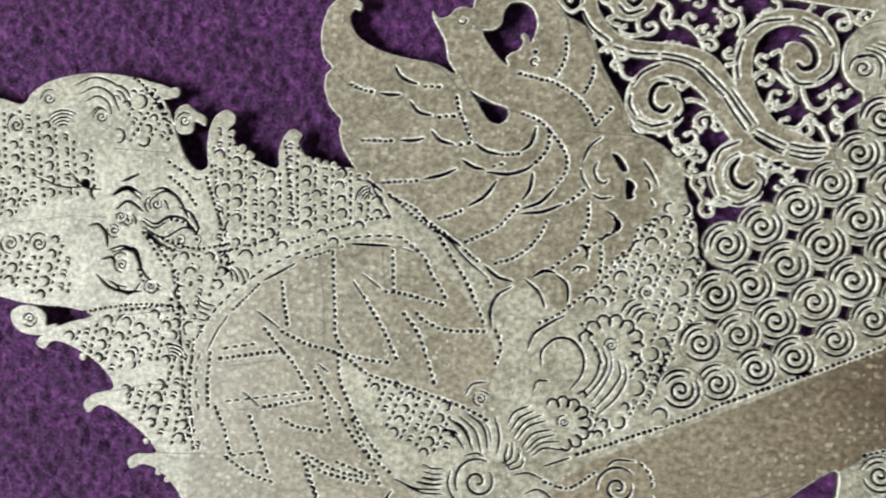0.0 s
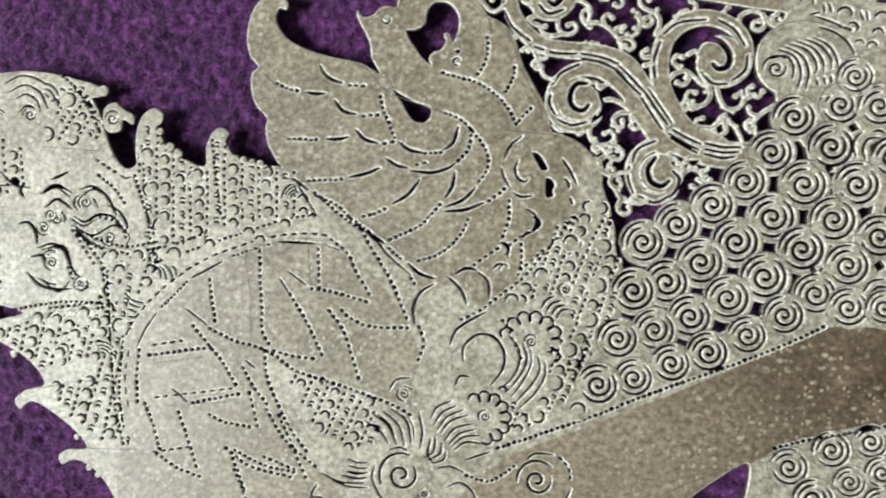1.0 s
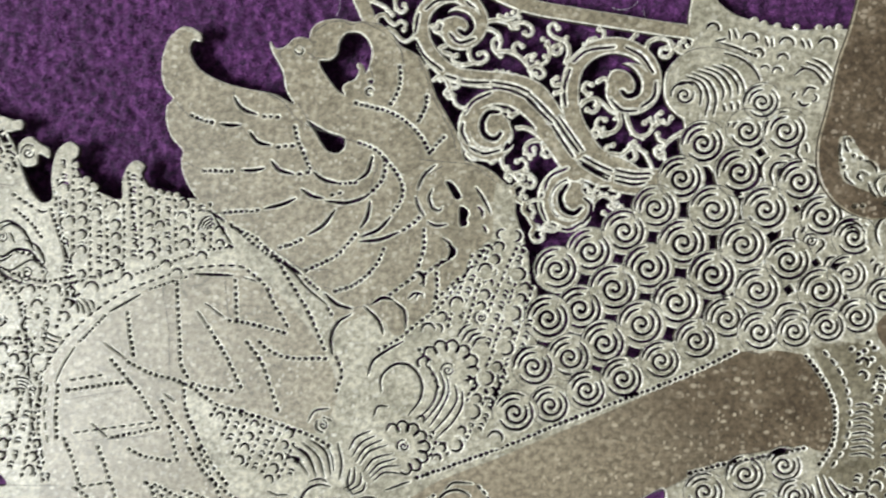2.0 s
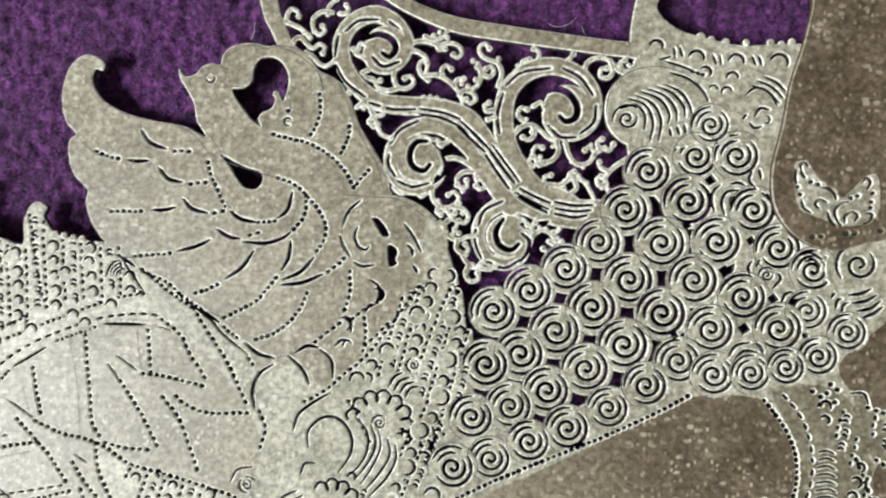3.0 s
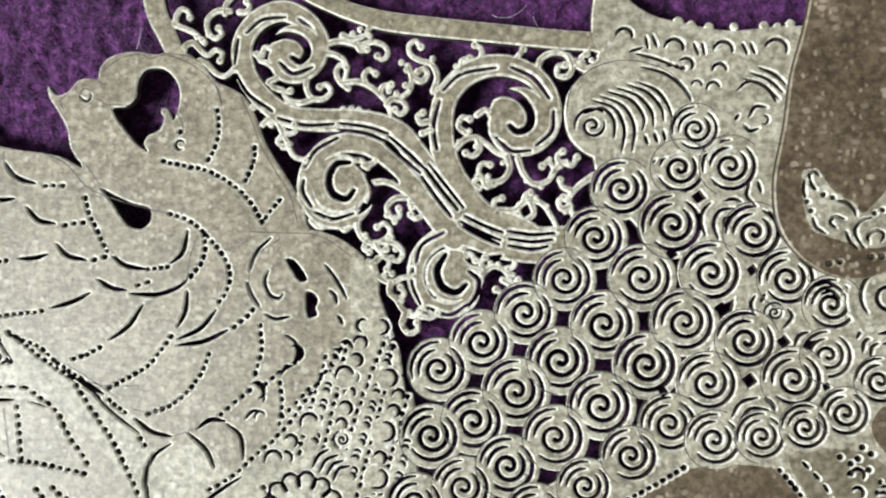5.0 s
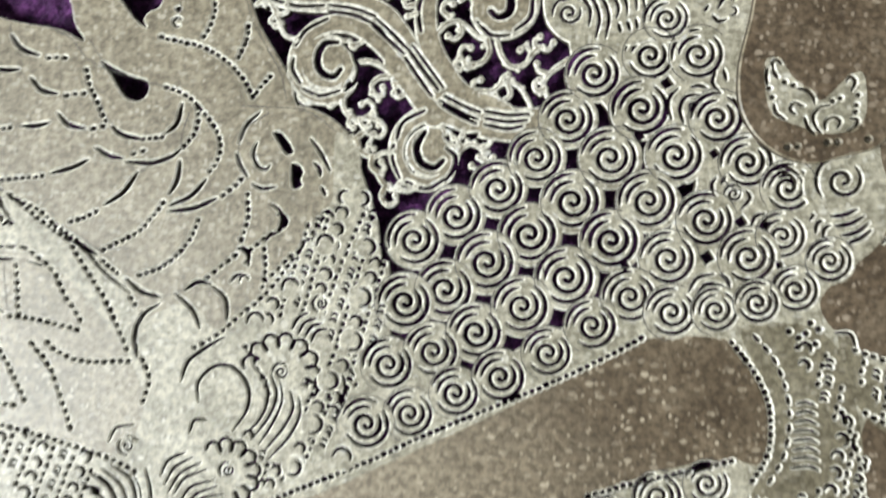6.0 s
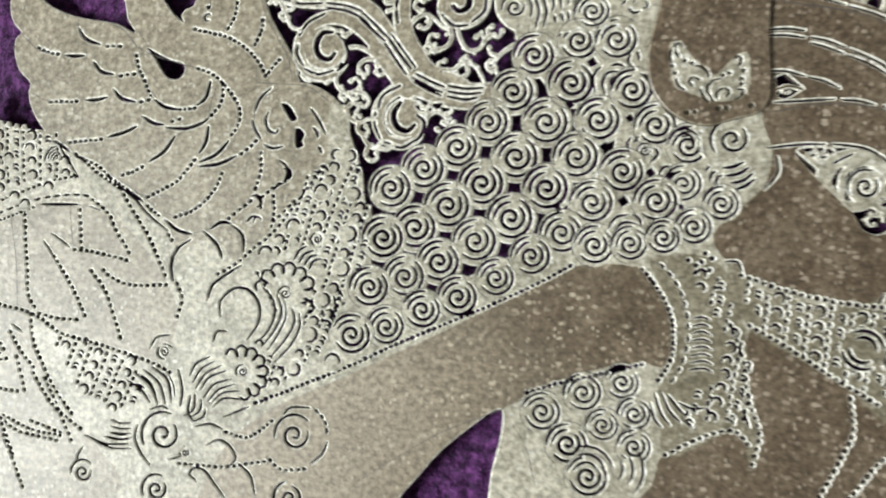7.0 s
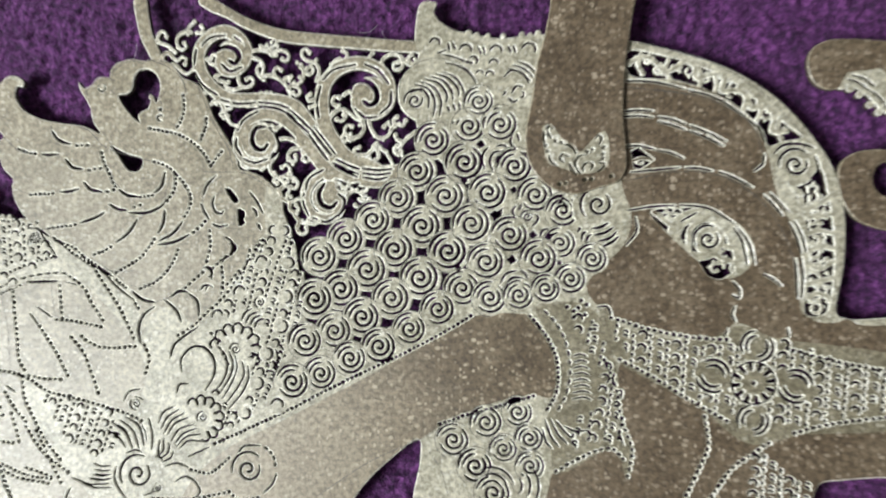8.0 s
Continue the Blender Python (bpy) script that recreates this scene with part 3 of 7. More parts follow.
# the bird
hide.solid([(-69.1, 18.7), (-73.4, 20.3), (-76.7, 17.7), (-78.2, 13.2), (-78.2, 8.6), (-77.0, 5.2), (-75.0, 3.0), (-76.3, 1.5), (-76.3, -2.3), (-74.8, -6.0), (-71.7, -9.3), (-72.0, -11.2), (-71.2, -14.7), (-69.4, -17.8), (-66.8, -20.7), (-52.9, -31.1), (-28.7, -30.6), (-3.6, -15.9), (-5.2, -6.9), (-6.1, -4.1), (-7.5, -1.2), (-10.0, 2.7), (-12.8, 7.2), (-14.3, 11.2), (-16.4, 14.9), (-18.8, 16.6), (-21.5, 17.8), (-24.0, 20.9), (-27.1, 22.9), (-30.5, 23.2), (-32.5, 22.8), (-36.0, 23.4), (-38.7, 23.2), (-41.1, 22.4), (-42.7, 20.7), (-43.2, 18.6), (-44.7, 18.9), (-46.8, 18.4), (-48.5, 16.6), (-50.7, 16.0), (-52.3, 17.6), (-52.1, 15.9), (-50.4, 13.2), (-48.7, 10.3), (-47.8, 6.4), (-45.7, 3.2), (-50.2, 5.2), (-58.5, 6.5), (-64.8, 8.2), (-69.2, 10.7), (-71.6, 14.6), (-70.9, 17.1), (-69.2, 16.9)])

# the frame of the openwork and the collar beside it
hide.ribbon([(-34.3, 39.0), (-33.5, 34.4), (-32.4, 29.9), (-30.5, 26.0), (-28.4, 21.8)], 4.2, 3.2)
hide.ribbon([(-15.6, 38.8), (-6.4, 33.0), (0.4, 29.8), (7.2, 27.8), (17.1, 26.3), (28.1, 24.9), (38.9, 23.6), (44.3, 23.2)], 3.6, 3.2)
hide.solid([(42.7, 30.3), (44.1, 34.9), (48.1, 34.7), (47.5, 32.2), (48.5, 30.3), (52.1, 27.6), (57.9, 25.9), (64.3, 24.6), (74.8, 25.1), (81.8, 24.0), (81.6, -9.6), (70.5, -13.7), (52.1, 5.3), (46.3, 14.2), (42.6, 23.0)])

# the lower body, the sash and the round fan
hide.solid([(-14.9, -47.0), (10.2, -34.9), (28.5, -40.7), (74.7, -9.5), (80.4, 24.1), (97.5, 22.3), (107.7, 19.3), (119.8, 14.7), (130.4, 7.5), (138.0, -1.1), (143.8, -10.9), (145.9, -21.5), (145.5, -33.4), (143.8, -45.3), (146.5, -46.3), (163.4, -47.7), (161.5, -82.1), (151.9, -83.2), (143.4, -84.2), (139.1, -85.2), (137.2, -90.3), (137.1, -104.8), (-40.8, -116.1), (-96.6, -86.2), (-86.1, -47.7)])
hide.cut([(43.5, -77.8), (35.9, -83.2), (30.7, -88.2), (26.7, -93.3), (22.4, -100.5), (35.8, -105.5), (41.1, -98.8), (42.2, -90.8), (43.8, -82.9)])
hide.solid([(-44.1, -31.6), (-18.9, -15.1), (1.4, -10.2), (6.0, -15.6), (10.7, -28.2), (13.4, -47.5), (9.4, -67.7), (-43.3, -70.4)], False)
hide.solid([(41.2, 12.9), (44.1, 18.6), (52.1, 19.7), (74.8, 18.7), (74.7, -12.3), (81.6, -15.2), (88.4, -12.6), (95.1, -18.2), (95.8, -23.7), (88.3, -34.8), (80.1, -43.9), (70.4, -46.1), (60.5, -45.6), (49.1, -43.4), (52.0, -26.2), (54.9, -13.4), (43.3, -0.2)], False)
hide.solid([(-16.6, -15.0), (-12.8, -9.9), (-7.7, -7.9), (-2.1, -8.4), (3.1, -11.2), (7.1, -16.7), (4.0, -25.7), (-9.6, -26.0)])

# openings round the bird
hide.cut([(-33.8, 20.3), (-31.1, 20.2), (-29.0, 18.4), (-28.1, 15.9), (-28.5, 12.9), (-29.2, 11.2), (-29.9, 12.9), (-31.1, 13.4), (-31.5, 12.5), (-30.9, 11.8), (-31.7, 9.6), (-33.7, 8.6), (-34.5, 7.2), (-33.8, 5.8), (-35.4, 6.8), (-37.5, 9.1), (-39.5, 11.7), (-40.2, 13.4), (-37.7, 13.8), (-36.0, 15.4), (-35.8, 17.8), (-34.8, 19.7)])
hide.cut([(-42.1, -0.6), (-39.5, -1.8), (-36.6, -3.1), (-33.2, -4.2), (-33.0, -6.1), (-34.4, -7.6), (-36.7, -7.4), (-38.5, -5.5), (-40.0, -3.2)])
hide.cut([(-27.5, 31.2), (-27.7, 27.6), (-26.2, 23.4), (-23.2, 21.3), (-20.4, 18.3), (-17.0, 16.5), (-14.6, 13.2), (-12.6, 8.4), (-9.4, 2.9), (-6.9, -1.0), (-5.6, -4.1), (-5.2, -7.2), (-2.0, -7.8), (2.2, -9.9), (6.4, -15.2), (9.3, -19.8), (12.2, -27.7), (13.2, -28.5), (18.4, -25.8), (24.3, -22.3), (28.0, -17.9), (34.4, -13.9), (39.7, -8.3), (42.2, -1.7), (40.7, 3.1), (38.5, 6.4), (36.9, 11.2), (37.2, 15.6), (40.3, 19.7), (43.5, 21.3), (33.6, 21.9), (17.2, 24.1), (5.0, 26.7), (-4.1, 30.5), (-11.0, 34.3), (-25.9, 37.8)])

# the place of the coils
hide.cut([(13.1, -30.1), (23.9, -24.1), (35.0, -13.7), (43.3, -3.5), (51.7, -9.9), (61.4, -11.9), (64.9, -19.4), (61.1, -27.1), (55.0, -35.0), (46.8, -43.0), (36.2, -49.1), (28.7, -53.4), (20.9, -54.4), (15.5, -54.8), (14.1, -50.4), (13.5, -39.1)])

# great scrolls of the openwork
hide.ribbon([(-10.7, 21.8), (-9.7, 19.6), (-7.0, 19.1), (-4.4, 20.9), (-3.5, 24.1), (-5.4, 27.6), (-9.7, 29.9), (-14.2, 28.5), (-16.9, 24.7), (-16.5, 19.6), (-13.3, 14.8), (-9.1, 11.8), (-3.6, 10.9), (3.1, 10.7), (9.8, 8.8), (13.8, 4.2), (17.8, -1.9), (22.3, -5.8), (27.8, -8.4), (34.3, -9.5), (40.3, -9.2)], 3.6, 4.4)
hide.ribbon([(19.7, -9.4), (15.9, -4.4), (11.1, 1.1), (6.8, 5.7), (2.3, 7.0), (-2.2, 5.8), (-5.2, 2.0), (-5.3, -2.5), (-2.8, -5.6), (1.3, -6.2), (4.1, -4.1), (4.5, -1.0), (2.4, 1.4), (0, 0.5)], 4.2, 2.6)
hide.ribbon([(35.5, -11.7), (27.9, -11.0), (21.8, -9.1), (17.8, -9.0), (14.2, -11.9), (13.3, -16.1), (15.2, -20.0), (19.2, -21.3), (22.4, -19.4), (22.5, -16.3), (20.1, -14.9)], 4.0, 2.4)
hide.ribbon([(31.6, -8.7), (24.5, -4.9), (19.7, 0.7), (17.6, 7.2), (18.3, 14.4), (22.3, 18.6), (27.7, 19.7), (33.2, 17.5), (35.7, 13.2), (35.2, 8.4), (32.0, 6.0), (28.3, 6.6), (26.5, 9.4)], 4.9, 3.0)

# slits that line the scrolls
hide.slit([(-17.8, 25.2), (-18.4, 20.9)], 0.6, 0.7)
hide.slit([(-16.2, 26.3), (-13.7, 28.4), (-9.5, 28.8)], 0.6, 0.7)
hide.slit([(-7.0, 28.4), (-4.9, 26.5), (-4.1, 22.7)], 0.6, 0.7)
hide.slit([(-4.4, 20.9), (-6.1, 19.1), (-9.3, 19.6), (-10.4, 21.0)], 0.6, 0.7)
hide.slit([(-18.1, 19.1), (-16.0, 15.7), (-11.6, 12.6)], 0.6, 0.7)
hide.slit([(-10.4, 11.3), (-5.9, 10.1), (-0.9, 10.2)], 0.6, 0.7)
hide.slit([(0.2, 10.3), (5.4, 9.5), (8.5, 8.4)], 0.6, 0.7)
hide.slit([(0.2, 9.2), (4.8, 8.5), (8.1, 7.1)], 0.6, 0.7)
hide.slit([(8.7, 7.9), (12.1, 5.0), (14.6, 2.5)], 0.6, 0.7)
hide.slit([(8.1, 6.8), (11.9, 3.5), (14.0, 1.7)], 0.6, 0.7)
hide.slit([(14.8, 2.5), (17.4, -1.0), (20.3, -4.5)], 0.6, 0.7)
hide.slit([(15.5, 3.1), (18.4, -0.6), (21.2, -4.1)], 0.6, 0.7)
hide.slit([(14.2, 1.1), (16.7, -2.4), (19.2, -5.6)], 0.6, 0.7)
hide.slit([(20.8, -6.5), (24.0, -8.2), (27.4, -9.6)], 0.6, 0.7)
hide.slit([(21.6, -5.6), (24.5, -7.1), (27.8, -8.3)], 0.6, 0.7)
hide.slit([(21.2, -7.3), (24.3, -9.0), (27.2, -10.3)], 0.6, 0.7)
hide.slit([(28.9, -8.1), (32.7, -8.7), (36.5, -8.4)], 0.6, 0.7)
hide.slit([(28.9, -9.4), (32.7, -9.9), (36.0, -9.5)], 0.6, 0.7)
hide.slit([(28.9, -10.5), (32.8, -11.1), (35.2, -10.6)], 0.6, 0.7)
hide.slit([(-5.7, 2.9), (-4.1, 5.6), (-0.2, 7.8)], 0.6, 0.7)
hide.slit([(-6.0, 0.6), (-6.1, -1.4), (-4.6, -3.8)], 0.6, 0.7)
hide.slit([(-3.9, -4.9), (-1.0, -6.0), (2.6, -5.1)], 0.6, 0.7)
hide.slit([(3.9, -4.3), (5.2, -2.3), (5.4, -0.1)], 0.6, 0.7)
hide.slit([(13.4, -13.2), (14.2, -10.5), (18.0, -8.3)], 0.6, 0.7)
hide.slit([(12.8, -14.4), (12.7, -17.1), (14.1, -20.3)], 0.6, 0.7)
hide.slit([(15.4, -20.9), (19.0, -22.1), (22.0, -20.3)], 0.6, 0.7)
hide.slit([(23.5, -18.5), (23.9, -16.3), (22.5, -15.0)], 0.6, 0.7)
hide.slit([(16.8, 5.8), (16.2, 9.4), (17.2, 13.8)], 0.6, 0.7)
hide.slit([(17.9, 15.7), (20.6, 18.2), (26.6, 19.3)], 0.6, 0.7)
hide.slit([(29.3, 19.3), (32.8, 17.5), (35.5, 14.0)], 0.6, 0.7)
hide.slit([(36.2, 11.8), (35.9, 8.5), (33.4, 6.2)], 0.6, 0.7)
hide.slit([(32.4, 5.3), (29.1, 5.3), (26.8, 7.7)], 0.6, 0.7)

# holes inside the scrolls
hide.cut([(-0.1, 2.9), (1.5, 3.7), (3.7, 3.6), (6.4, 3.2), (9.8, 0), (9.0, -1.2), (5.8, -0.3), (3.6, 1.2), (2.5, -0.1), (1.2, -1.7), (-0.2, -1.3), (-0.7, 0.9)])
hide.cut([(22.7, 12.7), (20.8, 10.4), (20.3, 5.6), (22.1, 1.8), (25.0, -2.9), (28.8, -4.8), (26.5, 1.3), (25.5, 6.8), (25.0, 10.6)])

# tendrils
for spot in [(-7.5, 22.9, 4.7), (0.2, 0, 5.1), (19.5, -15.5, 4.6), (30.4, 11.0, 5.0)]:
    bead(hide, *spot)
hide.cut([(2.8, 3.6), (5.3, 4.3), (7.7, 2.8), (10.3, 0), (8.1, -0.8), (6.0, -0.1), (4.4, 1.9)])
hide.cut([(21.6, -12.2), (24.1, -12.3), (27.7, -12.1), (26.6, -13.2), (24.1, -13.9), (22.3, -13.5)])

# tendrils: slender hooks with round tips
hide.hook([(-29.1, 28.1), (-28.9, 29.7), (-28.0, 30.7), (-26.9, 30.3), (-26.5, 29.2)])
hide.hook([(-29.6, 28.1), (-27.4, 27.3), (-25.4, 26.3), (-24.2, 25.2)])
hide.hook([(-19.3, 30.1), (-21.6, 30.2), (-23.3, 28.8), (-23.2, 26.7), (-21.9, 25.4), (-20.7, 26.2), (-21.3, 27.2)])
hide.hook([(-27.6, 22.9), (-27.2, 24.3), (-25.8, 24.7), (-24.6, 23.5), (-23.2, 22.5), (-21.8, 23.4), (-20.6, 22.7), (-21.0, 21.5)])
hide.hook([(-24.6, 21.6), (-23.2, 20.9), (-21.8, 19.4), (-20.2, 18.8), (-18.4, 20.0)])
hide.hook([(-20.2, 29.7), (-20.0, 31.4), (-18.4, 33.0)])
hide.hook([(-17.7, 29.9), (-16.5, 29.9), (-15.8, 30.8), (-16.4, 31.7)])
hide.hook([(-3.5, 22.9), (-1.7, 24.1), (0.3, 24.4), (3.4, 23.7), (5.9, 24.1), (7.8, 23.4), (8.4, 22.1), (7.5, 21.1), (6.6, 21.7)])
hide.hook([(-3.2, 22.4), (-0.7, 22.1), (1.0, 20.8), (1.3, 18.9), (0.7, 17.2)])
hide.hook([(1.6, 16.3), (0.1, 17.5), (-0.5, 19.2), (0.3, 20.3), (1.3, 19.8)])
hide.hook([(-5.5, 18.9), (-5.7, 16.7), (-4.8, 14.8), (-2.8, 14.5), (-1.4, 15.8), (-2.2, 17.0), (-3.4, 16.6)])
hide.hook([(-4.6, 14.5), (-6.9, 13.9), (-9.1, 14.7), (-9.5, 15.7), (-8.5, 16.0)])
hide.hook([(0.7, 17.2), (3.2, 17.4), (5.4, 16.5), (7.0, 15.2), (8.4, 13.4), (9.1, 11.0), (9.8, 9.5)])
hide.hook([(4.6, 17.0), (4.3, 18.5), (5.2, 19.4), (6.3, 18.7)])
hide.hook([(8.2, 13.4), (9.1, 14.3), (10.8, 14.0), (11.6, 12.6), (10.5, 11.7), (9.6, 12.5)])
hide.hook([(7.0, 15.2), (7.6, 16.5), (9.0, 16.8)])
hide.hook([(11.8, 19.9), (12.5, 17.7), (11.9, 15.5), (10.1, 14.3)])
hide.hook([(16.1, 15.5), (16.8, 17.9), (15.8, 20.1), (13.8, 20.8), (12.2, 21.9), (12.0, 23.4), (13.1, 24.1), (14.0, 23.1)])
hide.hook([(12.5, 18.1), (14.1, 17.2), (15.1, 18.3), (14.6, 19.4), (13.5, 18.9)])
hide.hook([(0.5, 25.4), (2.3, 24.7), (4.4, 25.4), (5.2, 26.7)])
hide.hook([(2.8, 24.1), (3.7, 22.7), (4.8, 22.9)])
hide.hook([(-13.2, 10.3), (-11.8, 11.3), (-10.4, 10.2), (-9.0, 8.6), (-7.5, 9.1), (-7.7, 10.2)])
hide.hook([(-10.4, 10.2), (-9.0, 7.3), (-7.8, 4.8), (-5.7, 4.0)])
hide.hook([(-9.7, 8.4), (-10.6, 7.3), (-9.6, 6.4)])
hide.hook([(20.8, 19.0), (21.0, 20.6), (22.3, 21.0)])
hide.hook([(22.8, 20.1), (24.1, 21.0), (24.2, 22.5), (23.1, 23.2)])
hide.hook([(29.5, 20.1), (30.4, 21.2), (31.2, 22.3)])
hide.hook([(33.5, 18.6), (34.1, 20.6), (36.0, 21.6), (38.1, 21.3), (39.7, 20.0)])
hide.hook([(38.6, 21.0), (39.3, 19.1), (38.4, 17.6), (36.9, 17.8), (36.9, 19.3), (38.0, 19.5)])
hide.hook([(39.7, 19.7), (41.4, 18.7), (43.3, 19.7), (44.1, 20.8)])
hide.hook([(41.2, 19.1), (40.7, 20.6), (41.6, 21.3)])
hide.hook([(21.7, 8.3), (20.4, 9.6), (21.0, 11.0), (22.3, 10.7)])
hide.hook([(19.6, 5.4), (21.4, 7.2), (23.3, 7.6), (25.1, 6.5), (26.8, 5.0), (28.6, 4.2)])
hide.hook([(23.6, 7.2), (24.0, 5.7), (22.8, 4.5), (21.6, 5.0)])
hide.hook([(28.6, 4.6), (28.9, 2.0), (27.3, 0.2), (25.0, 0.4), (23.8, 1.8), (24.4, 3.2), (25.7, 3.0)])
hide.hook([(30.3, 4.0), (31.3, 1.4), (33.0, -0.3), (35.3, 0.3), (36.2, 2.2), (35.3, 3.4), (34.3, 2.7)])
hide.hook([(36.0, 1.4), (37.5, 3.2), (39.2, 2.8), (40.0, 4.1)])
hide.hook([(37.3, 2.7), (36.8, 4.3), (37.7, 5.1)])
hide.hook([(23.9, -0.9), (23.0, -0.1), (23.7, 1.0)])
hide.hook([(24.6, 0.4), (25.2, -0.7), (26.3, -0.2)])
hide.hook([(28.6, -6.3), (26.6, -4.6), (26.4, -3.1), (27.7, -2.6)])
hide.hook([(27.2, -4.6), (29.7, -4.6), (31.8, -3.1), (34.2, -3.5), (35.8, -5.6), (36.9, -7.9)])
hide.hook([(32.5, -3.4), (32.9, -5.2), (31.4, -6.2), (30.3, -5.2)])
hide.hook([(31.2, -3.4), (31.6, -2.1), (32.4, -1.7)])
hide.hook([(42.7, 1.1), (40.2, -0.7), (38.7, -2.7), (39.2, -5.1), (40.9, -6.3)])
hide.hook([(39.1, -1.4), (37.6, -0.7), (37.3, 0.4)])
hide.hook([(38.9, -4.0), (37.5, -4.4), (37.0, -3.1), (37.8, -2.5)])
hide.hook([(5.1, -0.1), (7.8, 0.3), (10.1, -0.6), (11.9, -2.2), (12.6, -4.0)])
hide.hook([(11.9, -2.4), (9.7, -2.6), (8.4, -4.0), (9.1, -5.7), (10.5, -5.6), (10.4, -4.3)])
hide.hook([(12.3, -3.5), (13.9, -4.0), (14.4, -5.3), (13.1, -6.0), (12.4, -5.3)])
hide.hook([(3.5, -5.2), (3.5, -8.1), (5.3, -10.0), (7.6, -9.8), (9.0, -8.1), (8.0, -6.8), (6.7, -7.4)])
hide.hook([(7.6, -9.8), (9.8, -10.2), (11.1, -11.7), (10.3, -13.1), (9.2, -12.7)])
hide.hook([(5.1, -9.6), (4.5, -11.0), (5.4, -11.6)])
hide.hook([(6.5, -10.1), (7.2, -11.4), (8.3, -11.1)])
hide.hook([(-4.6, -6.3), (-3.2, -7.4), (-1.4, -7.1)])
hide.hook([(0.2, -6.8), (1.1, -7.9), (2.4, -7.0)])
hide.hook([(3.9, -14.3), (6.1, -13.4), (7.7, -12.3), (8.8, -13.1), (8.4, -14.5)])
hide.hook([(6.1, -13.6), (6.8, -15.6), (9.1, -16.7), (11.1, -15.9), (13.1, -15.7)])
hide.hook([(9.1, -16.7), (8.9, -18.4), (10.3, -19.5), (11.4, -18.6), (10.7, -17.5)])
hide.hook([(10.0, -19.3), (11.2, -21.3), (12.8, -22.3), (14.1, -21.4)])
hide.hook([(11.7, -21.7), (11.0, -23.7), (12.2, -25.2), (13.7, -24.5), (13.5, -23.4)])
hide.hook([(14.1, -22.3), (15.9, -22.5), (17.0, -21.8)])
hide.hook([(5.3, -13.2), (4.6, -14.5), (5.5, -15.4)])
hide.hook([(23.7, -17.6), (24.5, -15.2), (26.4, -13.9), (28.4, -14.9), (29.1, -16.8), (28.0, -18.4), (26.7, -17.8)])
hide.hook([(27.9, -11.0), (29.6, -12.0), (29.7, -13.8), (28.6, -14.4)])
hide.hook([(27.8, -16.2), (29.5, -17.0), (30.4, -16.2)])
hide.hook([(24.9, -14.5), (24.2, -13.4), (24.9, -12.5)])
hide.hook([(3.3, 0.3), (5.4, -1.2), (5.0, -2.8)])
hide.hook([(1.7, 2.3), (2.4, 3.6), (3.9, 3.9), (4.9, 2.8)])
hide.hook([(4.4, 3.0), (6.0, 3.5), (6.6, 4.6), (5.7, 5.2)])
hide.hook([(20.1, -14.6), (20.7, -12.6), (22.4, -11.9), (23.3, -13.0)])
hide.hook([(21.8, -12.2), (21.3, -10.9), (22.4, -10.4)])
hide.hook([(-11.1, 19.8), (-12.5, 20.9), (-13.8, 21.4), (-14.5, 22.5)])
hide.hook([(-11.9, 17.8), (-10.6, 18.5), (-10.8, 19.6)])
hide.hook([(-10.0, 16.2), (-11.5, 16.7), (-12.2, 17.6)])
hide.hook([(-13.5, 22.3), (-13.0, 23.6), (-11.8, 23.4)])
hide.hook([(23.5, 11.4), (24.9, 12.2), (25.8, 11.4)])
hide.hook([(26.7, 13.6), (27.7, 14.7), (28.8, 14.0)])
hide.hook([(15.3, 10.4), (14.0, 10.2), (13.5, 11.3), (14.4, 11.9)])
hide.hook([(15.8, 8.9), (14.3, 8.4)])
hide.hook([(-15.0, 11.3), (-15.9, 12.4), (-15.0, 13.3)])

# buds along the tendrils
for spot in [(0.8, 12.7, 0.6), (2.2, 12.8, 0.6), (3.5, 12.6, 0.6), (5.1, 12.0, 0.6), (21.5, 20.6, 0.5), (19.9, 19.7, 0.5), (28.0, 20.6, 0.5), (28.9, 20.9, 0.5), (-25.2, 25.8, 0.6), (-23.8, 24.7, 0.6), (-23.1, 26.1, 0.6), (2.3, 25.6, 0.6), (3.6, 26.3, 0.6), (5.2, 25.2, 0.6), (8.6, 15.7, 0.6), (9.9, 15.2, 0.6)]:
    bead(hide, *spot)
for spot in [(11.4, 16.6, 0.6), (10.7, 20.5, 0.6), (11.6, 19.2, 0.6), (16.0, 21.0, 0.6), (40.5, 19.5, 0.5), (42.4, 20.2, 0.5), (22.2, 8.7, 0.5), (20.5, 6.9, 0.5), (23.3, 6.1, 0.5), (25.4, 1.1, 0.5), (27.8, 3.3, 0.5), (31.7, 0.3, 0.5), (34.1, -0.8, 0.5), (35.5, 3.8, 0.5), (38.3, 3.4, 0.5), (30.5, -3.7, 0.5)]:
    bead(hide, *spot)
for spot in [(33.3, -2.5, 0.5), (35.1, -4.0, 0.5), (38.1, -2.9, 0.5), (38.1, -4.9, 0.5), (9.1, 0, 0.6), (11.2, -1.3, 0.6), (8.4, -5.4, 0.6), (9.7, -6.5, 0.6), (4.7, -8.8, 0.6), (6.1, -10.5, 0.6), (9.1, -9.1, 0.6), (9.9, -11.1, 0.6), (-3.5, -6.5, 0.6), (-1.9, -6.4, 0.6), (1.3, -6.8, 0.6), (6.8, -12.7, 0.6)]:
    bead(hide, *spot)
